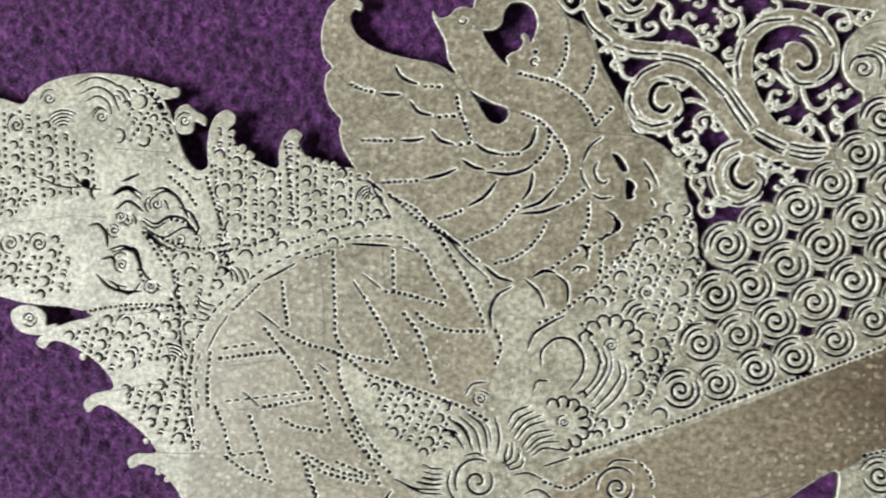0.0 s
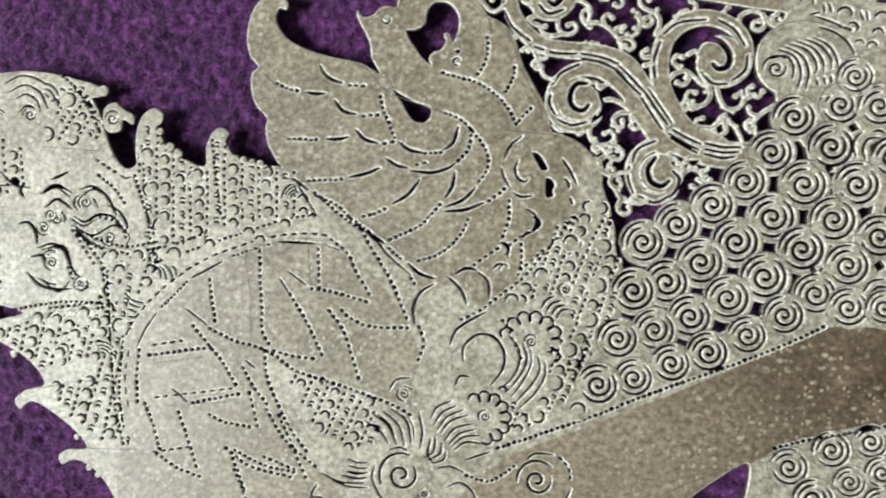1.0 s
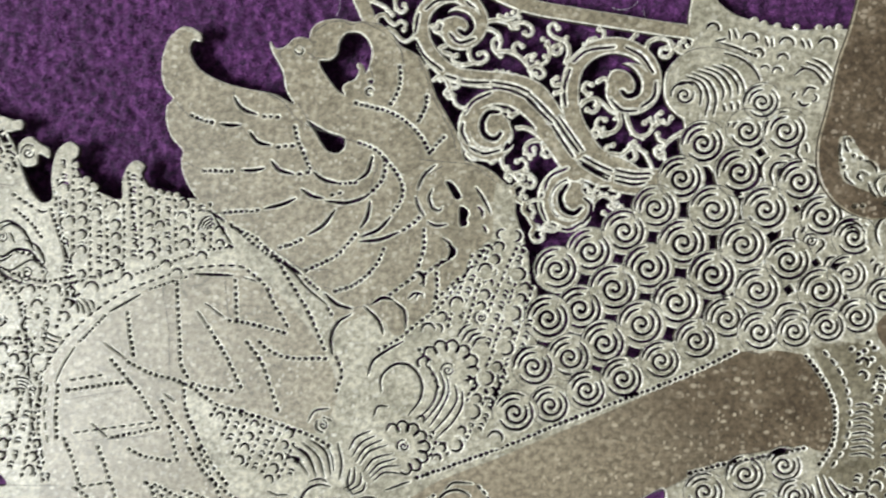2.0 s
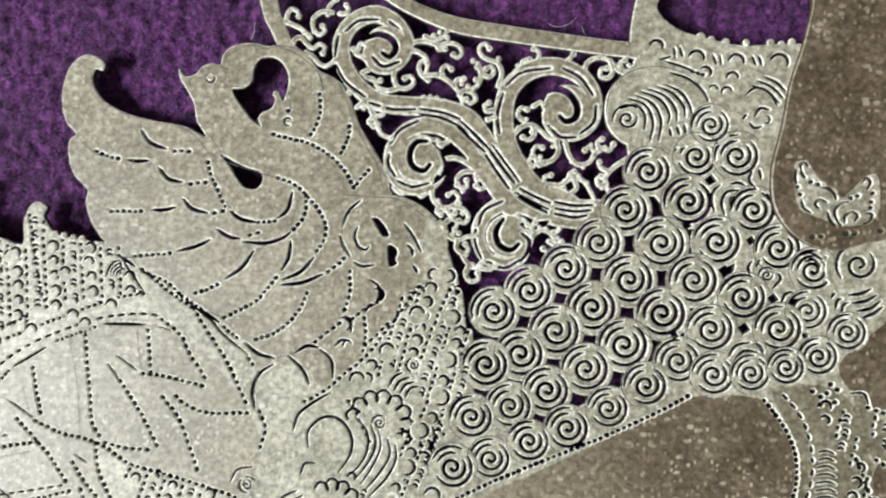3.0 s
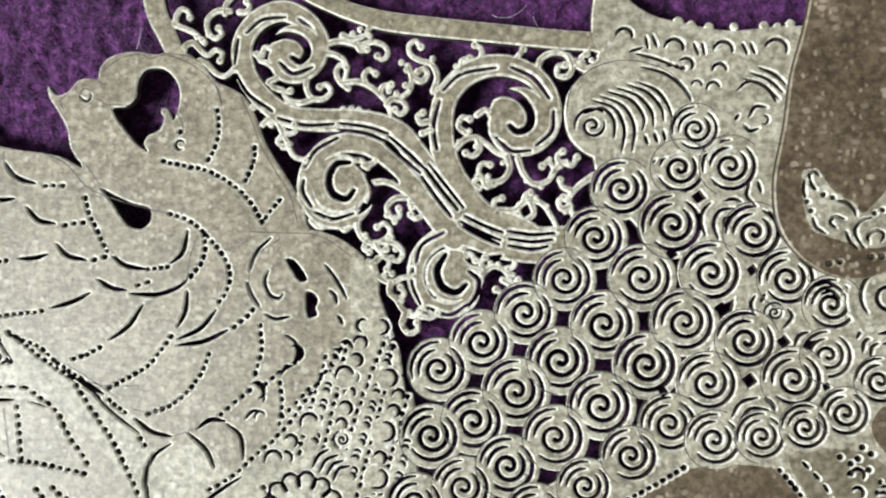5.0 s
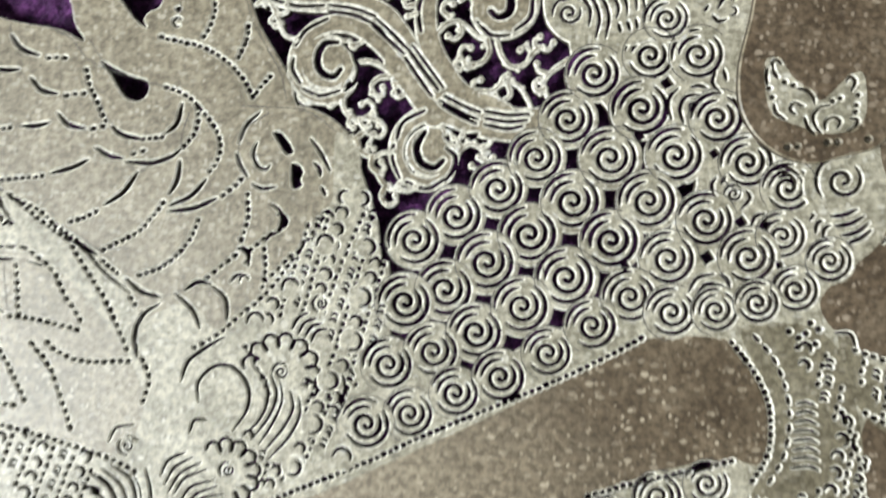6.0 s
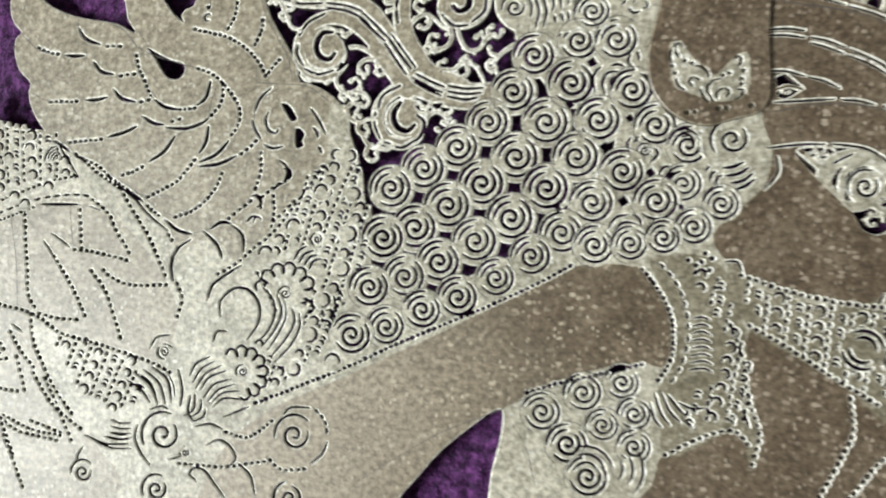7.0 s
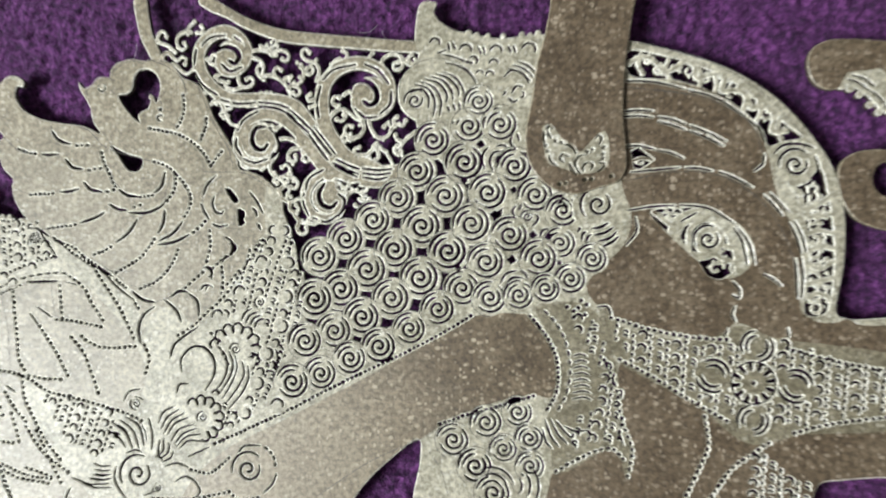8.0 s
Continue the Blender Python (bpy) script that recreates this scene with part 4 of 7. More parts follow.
for spot in [(8.0, -15.6, 0.6), (9.3, -15.3, 0.6), (10.9, -19.7, 0.6), (12.3, -21.7, 0.6), (11.2, -23.0, 0.6), (25.8, -13.4, 0.5), (27.1, -13.6, 0.5), (29.5, -15.3, 0.5), (28.8, -11.8, 0.5), (21.1, -11.8, 0.5), (1.5, 3.0, 0.6), (0.4, 2.5, 0.6), (-11.8, 10.2, 0.6), (-9.7, 9.3, 0.6), (-8.5, 6.9, 0.6)]:
    bead(hide, *spot)

# the open turns of the scrolls
hide.slit([(-12.1, 24.7), (-9.4, 25.7), (-6.5, 24.7), (-5.5, 22.6), (-6.8, 21.0), (-8.2, 21.8)], 1.3, 0.6)
hide.slit([(1.9, 3.6), (-0.3, 3.4), (-1.6, 0.9), (-0.9, -1.7), (1.4, -2.6), (2.7, -1.2)], 1.15, 0.6)
hide.slit([(4.9, 1.2), (6.0, -1.2), (5.4, -3.4), (3.7, -5.0)], 0.7, 0.6)
hide.slit([(18.3, -12.0), (16.9, -14.7), (17.9, -17.5), (20.2, -18.3), (21.7, -17.0)], 1.15, 0.6)
hide.slit([(22.3, -14.8), (23.9, -16.3), (23.5, -18.7), (22.2, -20.5)], 0.7, 0.6)
hide.slit([(24.9, 13.6), (27.3, 15.0), (30.3, 14.4), (32.4, 11.6), (32.1, 9.2), (30.1, 8.5), (29.0, 9.5)], 1.35, 0.6)
hide.slit([(-10.3, 20.9), (-8.1, 19.0), (-4.7, 20.0)], 0.7, 0.6)

# coils of the great panel
for spot in [(47.2, -1.2, 5.0), (56.5, 2.1, 4.8), (64.5, 2.4, 4.9), (55.4, -7.1, 5.4), (68.1, -8.4, 4.9), (43.0, -9.2, 5.1), (50.4, -15.7, 5.4), (61.4, -14.9, 5.2), (73.3, -15.8, 4.9), (80.0, -19.9, 4.6), (37.9, -16.0, 5.1), (44.3, -23.4, 5.5), (57.1, -22.9, 5.4), (66.8, -25.8, 5.1), (79.3, -28.0, 4.4), (87.1, -31.9, 4.1)]:
    coil(hide, *spot)
for spot in [(31.5, -21.6, 5.1), (37.2, -29.4, 5.5), (51.1, -29.9, 5.4), (60.8, -32.6, 5.1), (74.0, -31.8, 5.1), (81.8, -37.0, 4.2), (24.3, -26.5, 5.2), (30.0, -34.5, 5.6), (43.8, -36.6, 5.5), (54.7, -39.4, 5.0), (61.7, -41.7, 4.7), (69.0, -41.0, 4.2), (75.7, -39.4, 4.0), (17.2, -31.1, 5.2), (23.0, -39.6, 5.4), (36.4, -41.9, 5.3)]:
    coil(hide, *spot)
for spot in [(48.5, -44.6, 4.8), (16.0, -42.2, 5.2), (28.7, -46.8, 5.1), (41.2, -49.7, 4.6), (21.3, -50.5, 5.1), (33.2, -54.3, 4.9), (13.5, -53.2, 5.0), (25.5, -57.5, 4.7), (17.7, -61.6, 4.7), (10.0, -63.9, 5.0)]:
    coil(hide, *spot)

# coils of the lower panel
for spot in [(60.7, -72.9, 4.5), (68.6, -70.2, 4.1), (52.3, -77.6, 4.6), (57.9, -83.9, 4.8), (65.0, -79.4, 3.8), (71.4, -76.6, 3.9), (71.6, -83.4, 4.0), (62.4, -90.4, 4.8)]:
    coil(hide, *spot)

# feathers of the bird: punched rows that end in long cuts
hide.dots([(-69.9, -0.6), (-68.1, -1.4), (-65.1, -2.1)], 1.3, 0.4)
hide.dots([(-52.4, -0.1), (-49.3, 0)], 1.3, 0.4)
hide.dots([(-48.5, -7.0), (-45.3, -6.5)], 1.3, 0.4)
hide.dots([(-44.9, -2.2), (-44.2, -4.8), (-42.5, -8.2), (-40.8, -11.6)], 1.3, 0.4)
hide.dots([(-66.0, -13.5), (-59.4, -13.3)], 1.3, 0.4)
hide.dots([(-43.1, -13.1), (-41.3, -12.5)], 1.3, 0.4)
hide.dots([(-33.4, -14.7), (-29.9, -14.2)], 1.3, 0.4)
hide.dots([(-60.4, -23.0), (-52.6, -22.1)], 1.3, 0.4)
hide.dots([(-35.1, -17.5), (-33.3, -16.9)], 1.3, 0.4)
hide.dots([(-25.6, -15.8), (-23.8, -13.5), (-23.2, -11.2), (-23.4, -8.6)], 1.3, 0.4)
hide.dots([(-29.5, -5.1), (-26.6, -6.0), (-24.3, -7.5), (-21.7, -10.2), (-19.6, -12.8), (-18.7, -15.6), (-19.4, -18.5), (-20.5, -20.2)], 1.3, 0.4)
hide.dots([(-17.8, -24.4), (-15.9, -22.9), (-14.7, -21.5)], 1.3, 0.4)
hide.dots([(-13.2, -24.2), (-13.1, -28.4), (-14.0, -32.3)], 1.3, 0.4)
hide.dots([(-41.9, -28.3), (-44.2, -29.5), (-46.5, -30.3)], 1.3, 0.4)
hide.dots([(-29.1, -26.3), (-30.7, -28.4), (-33.0, -31.3), (-35.9, -33.0), (-39.9, -35.1)], 1.3, 0.4)
hide.dots([(-22.3, -29.2), (-23.7, -32.7), (-26.5, -36.1), (-29.4, -38.2), (-32.8, -39.5)], 1.3, 0.4)
hide.dots([(-30.9, 4.1), (-27.4, 3.3), (-22.8, 2.3), (-18.1, -0.4), (-15.2, -3.2), (-13.2, -6.5)], 1.3, 0.4)
hide.dots([(-21.3, 12.8), (-21.0, 9.6), (-21.7, 6.3), (-22.8, 4.3)], 1.3, 0.4)
hide.dots([(-14.6, 6.3), (-14.8, 3.9), (-16.1, 0.7)], 1.3, 0.4)
hide.dots([(-12.5, -5.7), (-11.4, -4.3), (-10.1, -2.8)], 1.3, 0.4)
hide.dots([(-58.3, -26.3), (-52.5, -28.6), (-50.3, -30.5)], 1.3, 0.4)
hide.dots([(-49.5, -31.2), (-45.3, -33.7)], 1.3, 0.4)
hide.dots([(-39.9, -37.4), (-37.1, -39.3)], 1.3, 0.4)
hide.slit([(-62.9, -2.3), (-60.5, -2.5), (-58.1, -2.3)], 0.8, 0.35)
hide.slit([(-59.9, 4.1), (-58.7, 2.2), (-56.7, 1.0), (-54.3, 0.4)], 0.8, 0.35)
hide.slit([(-55.7, -3.8), (-53.6, -6.1), (-50.4, -6.7)], 0.8, 0.35)
hide.slit([(-57.0, -12.9), (-54.3, -12.8), (-51.7, -12.1)], 0.8, 0.35)
hide.slit([(-50.1, -10.3), (-48.1, -12.3), (-44.6, -13.1)], 0.8, 0.35)
hide.slit([(-39.6, -12.5), (-37.5, -14.0), (-33.7, -14.7)], 0.8, 0.35)
hide.slit([(-29.3, -13.6), (-27.3, -11.9), (-26.3, -8.0)], 0.8, 0.35)
hide.slit([(-50.9, -21.5), (-46.8, -20.3), (-43.8, -18.8)], 0.8, 0.35)
hide.slit([(-42.4, -16.5), (-39.7, -18.0), (-37.2, -18.3)], 0.8, 0.35)
hide.slit([(-36.4, -18.9), (-31.5, -19.0), (-27.5, -17.5), (-26.3, -16.4)], 0.8, 0.35)
hide.slit([(-21.1, -21.6), (-23.9, -24.8), (-27.7, -26.6)], 0.8, 0.35)
hide.slit([(-27.9, -27.7), (-23.3, -27.0), (-19.0, -25.0)], 0.8, 0.35)
hide.slit([(-40.1, -26.9), (-36.7, -24.5), (-34.2, -20.8)], 0.8, 0.35)
hide.slit([(-27.9, -24.5), (-26.6, -22.0), (-26.2, -18.4)], 0.8, 0.35)
hide.slit([(-35.2, -40.4), (-32.2, -42.6), (-28.7, -43.3)], 0.8, 0.35)
hide.slit([(-24.1, -41.8), (-21.8, -40.3), (-19.3, -40.5)], 0.8, 0.35)
hide.slit([(-64.4, -22.8), (-60.3, -25.2)], 0.8, 0.35)
hide.slit([(-45.3, -33.9), (-41.1, -36.3)], 0.8, 0.35)
hide.arc(-27.9, 6.9, 0.8, 30, 300, 0.45)
hide.hole(-27.9, 9.2, 0.5)
hide.arc(-45.2, 15.8, 0.95, 190, 380, 0.4)
hide.pencil.append([(-46.3, 15.6), (-46.0, 16.7), (-45.0, 17.0), (-44.1, 16.3)])
hide.pencil.append([(-43.4, 15.2), (-42.5, 14.9), (-41.6, 14.2), (-40.4, 14.1), (-37.3, 13.9)])
hide.pencil.append([(-49.2, 13.3), (-49.8, 14.8), (-48.8, 15.9)])
hide.pencil.append([(-43.0, 18.6), (-42.2, 17.6), (-41.2, 17.9)])
hide.pencil.append([(-74.9, 2.8), (-69.9, -1.2), (-66.3, -2.0)])
hide.pencil.append([(-70.9, -11.6), (-66.0, -13.5), (-61.2, -13.7)])
hide.pencil.append([(-60.2, 6.1), (-59.9, 3.6), (-57.9, 1.5)])
hide.pencil.append([(-53.3, 5.9), (-48.5, 3.7), (-44.8, -0.2), (-41.3, -1.9), (-33.0, -4.3), (-29.5, -5.1)])
hide.pencil.append([(-44.9, 3.7), (-41.3, -1.3)])
hide.pencil.append([(-68.2, -21.9), (-63.4, -23.3), (-56.2, -22.8)])
hide.pencil.append([(-38.7, -12.7), (-40.5, -11.0), (-42.3, -7.6)])
hide.pencil.append([(-50.1, -30.1), (-44.1, -33.3), (-38.1, -37.1)])
hide.pencil.append([(-41.8, 20.3), (-38.9, 22.2), (-35.1, 22.8), (-33.4, 22.0), (-31.3, 22.7), (-26.7, 21.2), (-22.0, 17.5), (-20.5, 14.1)])
hide.pencil.append([(-26.3, -16.4), (-25.9, -13.0), (-24.8, -9.6)])
hide.pencil.append([(-31.2, 23.0), (-25.7, 22.0), (-22.6, 19.1), (-21.1, 16.0), (-20.4, 13.4)])
hide.pencil.append([(-17.2, 15.2), (-15.2, 11.0), (-13.6, 6.8), (-10.9, 2.2), (-8.3, -2.0), (-6.9, -6.9)])
hide.pencil.append([(-28.6, 12.6), (-27.5, 10.6), (-27.3, 8.6)])
hide.pencil.append([(-15.1, -8.2), (-10.0, -8.4), (-3.2, -8.9), (2.5, -12.4)])
hide.pencil.append([(-32.1, -46.0), (-32.6, -49.4), (-33.1, -54.0)])
hide.pencil.append([(-28.7, -43.3), (-24.1, -41.8)])
hide.pencil.append([(-34.7, -34.7), (-40.5, -34.9), (-44.1, -34.1)])
hide.pencil.append([(-25.4, -35.5), (-32.2, -39.2), (-35.8, -38.7)])
hide.pencil.append([(-9.9, -9.3), (-14.4, -12.7), (-15.2, -18.3), (-13.1, -21.7)])

# the curl at the wing's root
hide.slit([(-11.6, -9.2), (-14.1, -11.6), (-15.3, -14.9)], 0.6, 0.35)
hide.slit([(-15.7, -16.8), (-14.8, -19.1), (-13.5, -20.8)], 0.6, 0.35)
hide.slit([(-12.0, -14.8), (-12.6, -16.7), (-11.6, -19.0), (-10.0, -19.5), (-9.4, -18.7)], 0.6, 0.35)
hide.slit([(-12.5, -22.2), (-10.8, -23.0), (-8.2, -22.6)], 0.6, 0.35)
hide.slit([(-2.1, -13.8), (-0.4, -16.0), (1.6, -19.4)], 0.6, 0.35)
hide.slit([(-1.3, -18.1), (-0.4, -19.0), (-0.1, -20.4)], 0.6, 0.35)
hide.slit([(0.2, -22.4), (1.0, -23.8)], 0.6, 0.35)
hide.cut([(-9.0, -12.8), (-7.6, -13.0), (-5.3, -16.4), (-6.4, -16.7), (-8.0, -14.6)])
hide.cut([(-5.3, -18.3), (-4.0, -18.7), (-3.3, -19.9), (-3.8, -21.1), (-3.4, -22.2), (-4.9, -22.8), (-5.4, -20.6)])

# the strip of small crescents beside the bird
scales(hide, [(-3.2, -30.3), (1.7, -25.7), (11.2, -25.5), (12.2, -34.3), (11.7, -45.4), (9.1, -53.2), (4.8, -63.4), (3.2, -63.5), (1.8, -53.6), (2.3, -50.8), (-4.6, -44.9), (-11.9, -48.0), (-9.1, -44.0), (-4.7, -38.2)], 2.5, 0.9, 75.0)
for spot in [(4.5, -24.0, 1.1, 170), (7.5, -24.2, 1.2, 10), (1.3, -32.4, 1.5, 110), (8.8, -32.7, 1.4, 30), (-4.7, -40.4, 1.5, 120), (8.2, -41.6, 1.6, 10), (7.0, -49.4, 1.6, -10), (-10.8, -46.8, 1.5, 110), (-7.2, -28.8, 1.3, 30), (-13.9, -35.2, 1.4, 40), (1.0, -43.0, 1.1, 80), (-13.2, -39.6, 0.9, 120)]:
    crescent(hide, *spot)
hide.dots([(-21.8, -52.0), (-18.1, -49.9), (-14.2, -46.4), (-9.2, -41.9), (-4.8, -36.0), (0.6, -28.0)], 1.5, 0.36)
hide.dots([(-9.2, -39.5), (-4.8, -34.8)], 1.5, 0.36)
hide.dots([(-20.1, -39.3), (-17.3, -37.0), (-15.0, -35.2)], 1.5, 0.36)
hide.dots([(-12.4, -51.4), (-10.0, -55.2), (-7.6, -59.6)], 1.5, 0.36)
hide.dots([(-9.8, -33.9), (-9.3, -37.2), (-9.8, -40.6)], 1.5, 0.36)
hide.dots([(-12.2, -34.0), (-9.4, -31.6), (-7.2, -30.5)], 1.5, 0.36)
for spot in [(-0.9, -47.2, 2.9)]:
    bead(hide, *spot)
hide.slit([(-4.0, -47.8), (-3.0, -45.8), (-1.3, -44.8)], 0.6, 0.4)
hide.slit([(-2.8, -48.5), (-1.8, -46.6), (0.3, -45.7)], 0.6, 0.4)
hide.slit([(-1.6, -49.1), (-0.6, -47.3), (1.2, -46.6)], 0.6, 0.4)
hide.slit([(-0.5, -50.0), (0.4, -48.0), (2.3, -47.5)], 0.6, 0.4)
petals(hide, -5.7, -55.9, 6.0, 8, -25, 165, 1.24)
for spot in [(-5.7, -55.6, 1.6, 0), (1.0, -43.1, 1.5, 60)]:
    swirl(hide, *spot)

# the round boss, its waves and the little fans below it
hide.slit([(-20.6, -61.7), (-20.9, -58.4), (-17.8, -55.2), (-14.3, -55.3), (-11.6, -58.5), (-11.5, -62.3), (-13.9, -66.4)], 0.65, 0.35)
hide.slit([(-24.0, -58.2), (-23.0, -54.8), (-19.7, -52.0), (-16.3, -49.8)], 0.65, 0.35)
hide.slit([(-32.5, -54.2), (-33.3, -51.0), (-32.1, -47.0), (-28.8, -44.5)], 0.65, 0.35)
hide.slit([(-25.8, -42.6), (-22.4, -45.5), (-21.0, -48.5)], 0.65, 0.35)
hide.slit([(-19.0, -40.9), (-16.5, -43.0), (-16.0, -46.8)], 0.65, 0.35)
hide.slit([(-10.9, -54.6), (-8.3, -57.5), (-8.0, -61.3), (-9.6, -64.8), (-11.7, -66.9)], 0.5, 0.4)
hide.slit([(-7.5, -56.1), (-6.3, -59.5), (-7.3, -63.2), (-10.0, -67.3)], 0.5, 0.4)
hide.slit([(-5.8, -57.2), (-5.3, -60.5), (-6.6, -64.3), (-9.0, -68.5)], 0.5, 0.4)
hide.slit([(-3.8, -58.9), (-3.2, -61.8), (-4.8, -65.4), (-8.0, -69.7)], 0.5, 0.4)
hide.slit([(-2.2, -59.9), (-1.9, -62.8), (-3.6, -66.8), (-7.2, -71.1)], 0.5, 0.4)
hide.slit([(-2.9, -70.6), (-4.5, -72.1), (-6.9, -72.0)], 0.5, 0.4)
hide.slit([(-27.0, -75.4), (-25.9, -72.8), (-22.6, -70.9)], 0.5, 0.4)
hide.slit([(-26.2, -76.9), (-24.6, -73.9), (-21.4, -71.9)], 0.5, 0.4)
hide.slit([(-25.4, -78.2), (-23.4, -74.8), (-19.7, -72.7)], 0.5, 0.4)
hide.slit([(-24.4, -78.6), (-22.6, -75.7), (-18.6, -73.8)], 0.5, 0.4)
hide.slit([(-23.3, -80.1), (-21.4, -77.2), (-17.1, -75.6)], 0.5, 0.4)
hide.slit([(-22.4, -81.0), (-20.2, -78.3), (-16.4, -76.7)], 0.5, 0.4)
hide.slit([(-21.8, -81.5), (-19.3, -79.0), (-15.2, -78.1)], 0.5, 0.4)
hide.slit([(-21.0, -82.1), (-18.8, -80.1), (-14.5, -80.0)], 0.5, 0.4)
hide.slit([(-27.6, -84.5), (-25.8, -83.1), (-25.6, -79.6)], 0.5, 0.4)
hide.slit([(-26.8, -85.1), (-24.2, -83.2), (-24.0, -80.8)], 0.5, 0.4)
hide.slit([(-25.7, -85.8), (-23.3, -84.5), (-22.9, -82.8)], 0.5, 0.4)
hide.slit([(-18.3, -84.1), (-12.7, -81.5)], 0.5, 0.4)
hide.slit([(-22.0, -67.4), (-21.3, -65.2), (-18.9, -64.9)], 0.5, 0.4)
petals(hide, -14.7, -74.0, 4.9, 8, -80, 125, 1.16)
for spot in [(-14.7, -73.7, 1.5, 30)]:
    swirl(hide, *spot)
hide.dots([(-11.1, -80.5), (-0.8, -75.8), (9.3, -71.1), (20.3, -65.3), (31.2, -60.0), (42.0, -54.8), (52.5, -49.0), (56.8, -46.3)], 1.28, 0.44)
hide.slit([(-36.0, -83.8), (-33.3, -82.9), (-30.7, -84.7)], 0.5, 0.4)
hide.slit([(-39.1, -87.6), (-39.5, -90.7), (-37.9, -93.8), (-35.5, -96.4)], 0.5, 0.4)
hide.slit([(-36.0, -88.7), (-35.5, -91.6), (-33.3, -94.0), (-29.8, -94.5), (-28.0, -93.7)], 0.5, 0.4)
hide.slit([(-36.0, -88.7), (-34.4, -87.0), (-32.7, -87.4), (-33.5, -89.3)], 0.5, 0.4)
hide.slit([(-24.8, -86.8), (-21.5, -86.0), (-18.4, -87.0)], 0.5, 0.4)
hide.slit([(-22.1, -90.8), (-19.3, -89.4), (-16.5, -90.7), (-15.1, -93.4), (-16.9, -95.3)], 0.5, 0.4)
hide.slit([(-24.1, -99.0), (-25.8, -97.6), (-24.8, -96.2), (-22.4, -96.5), (-20.1, -98.9), (-16.9, -102.4)], 0.5, 0.4)
hide.slit([(-14.4, -94.3), (-11.5, -96.6), (-10.2, -100.3)], 0.5, 0.4)
hide.slit([(-4.9, -83.4), (-3.1, -81.0), (1.5, -80.6)], 0.5, 0.4)
hide.slit([(5.9, -87.8), (4.9, -90.4), (2.5, -92.8)], 0.5, 0.4)
hide.slit([(-42.6, -77.5), (-38.7, -79.6), (-36.4, -82.2)], 0.5, 0.4)
hide.slit([(-40.6, -75.8), (-36.6, -78.4), (-34.4, -82.5)], 0.5, 0.4)
hide.slit([(-38.2, -75.0), (-34.3, -77.9), (-32.5, -82.7)], 0.5, 0.4)
hide.slit([(-36.3, -74.2), (-32.5, -76.8), (-31.1, -81.8)], 0.5, 0.4)
hide.slit([(-29.9, -74.4), (-28.7, -78.8), (-28.9, -82.5)], 0.5, 0.4)
hide.slit([(-26.6, -80.0), (-27.0, -83.9), (-25.6, -85.7)], 0.5, 0.4)
hide.slit([(-51.7, -91.0), (-46.7, -92.6), (-41.1, -92.1)], 0.5, 0.4)
hide.slit([(-45.4, -89.9), (-43.3, -90.3), (-41.5, -89.9)], 0.5, 0.4)
hide.slit([(-46.8, -90.9), (-43.9, -91.4), (-41.1, -91.1)], 0.5, 0.4)
hide.slit([(-52.3, -93.7), (-53.5, -96.4), (-52.0, -98.9)], 0.5, 0.4)
hide.dots([(-17.7, -87.6), (-12.6, -88.3), (-7.2, -84.3)], 1.2, 0.4)
hide.dashes([(2.8, -81.0), (5.0, -83.2), (5.8, -86.5)], 1.6, 0.6)
for spot in [(-1.8, -86.9, 4.6, 0), (-33.6, -101.8, 3.5, 20), (-27.2, -92.9, 1.3, 40), (-2.0, -100.8, 3.8, 60), (-51.9, -99.6, 3.0, 0)]:
    swirl(hide, *spot)
hide.dots([(-28.4, -95.5), (-17.6, -95.3), (-7.0, -93.0)], 1.4, 0.38)
hide.dots([(-7.0, -93.0), (-4.3, -94.7), (0.9, -94.2)], 1.4, 0.38)
hide.dots([(-65.6, -88.8), (-58.2, -90.9)], 1.4, 0.38)
hide.dots([(-72.9, -88.1), (-65.4, -90.8), (-58.2, -91.6)], 1.4, 0.38)
hide.dots([(-72.6, -92.7), (-69.3, -99.1), (-66.8, -104.2)], 1.4, 0.38)

# the leaf panel: arch, struts and pricked leaves
hide.dashes([(-103.3, -65.8), (-101.5, -61.1), (-97.6, -55.3), (-91.5, -49.1), (-84.1, -43.6), (-75.9, -39.7), (-66.3, -36.4), (-56.7, -35.3), (-53.6, -35.8)], 2.5, 0.6)
hide.slit([(-99.4, -66.1), (-97.8, -61.9), (-95.2, -57.5)], 0.4)
hide.slit([(-86.9, -48.2), (-79.8, -43.7)], 0.6)
hide.slit([(-66.5, -37.9), (-57.6, -37.6)], 0.7)
hide.slit([(-54.4, -37.9), (-51.7, -38.6)], 0.3)
hide.dots([(-93.9, -55.8), (-88.2, -49.4)], 1.1, 0.3)
hide.dots([(-77.1, -42.1), (-68.9, -38.8)], 1.1, 0.3)
hide.dashes([(-101.3, -67.0), (-101.7, -73.3), (-99.9, -82.0)], 3.2, 0.35)
hide.dots([(-98.7, -66.8), (-98.8, -73.0), (-98.1, -79.1)], 1.5, 0.42)
hide.dots([(-82.6, -48.3), (-81.5, -53.6), (-80.4, -57.9)], 1.5, 0.42)
hide.dots([(-70.9, -40.5), (-70.1, -47.2), (-69.2, -53.9), (-68.5, -59.5), (-66.9, -62.1)], 1.5, 0.42)
hide.dots([(-56.7, -38.9), (-55.8, -47.8)], 1.5, 0.42)
hide.dots([(-95.9, -67.7), (-81.1, -64.4)], 1.5, 0.42)
hide.dots([(-84.3, -78.0), (-73.2, -74.7)], 1.5, 0.42)
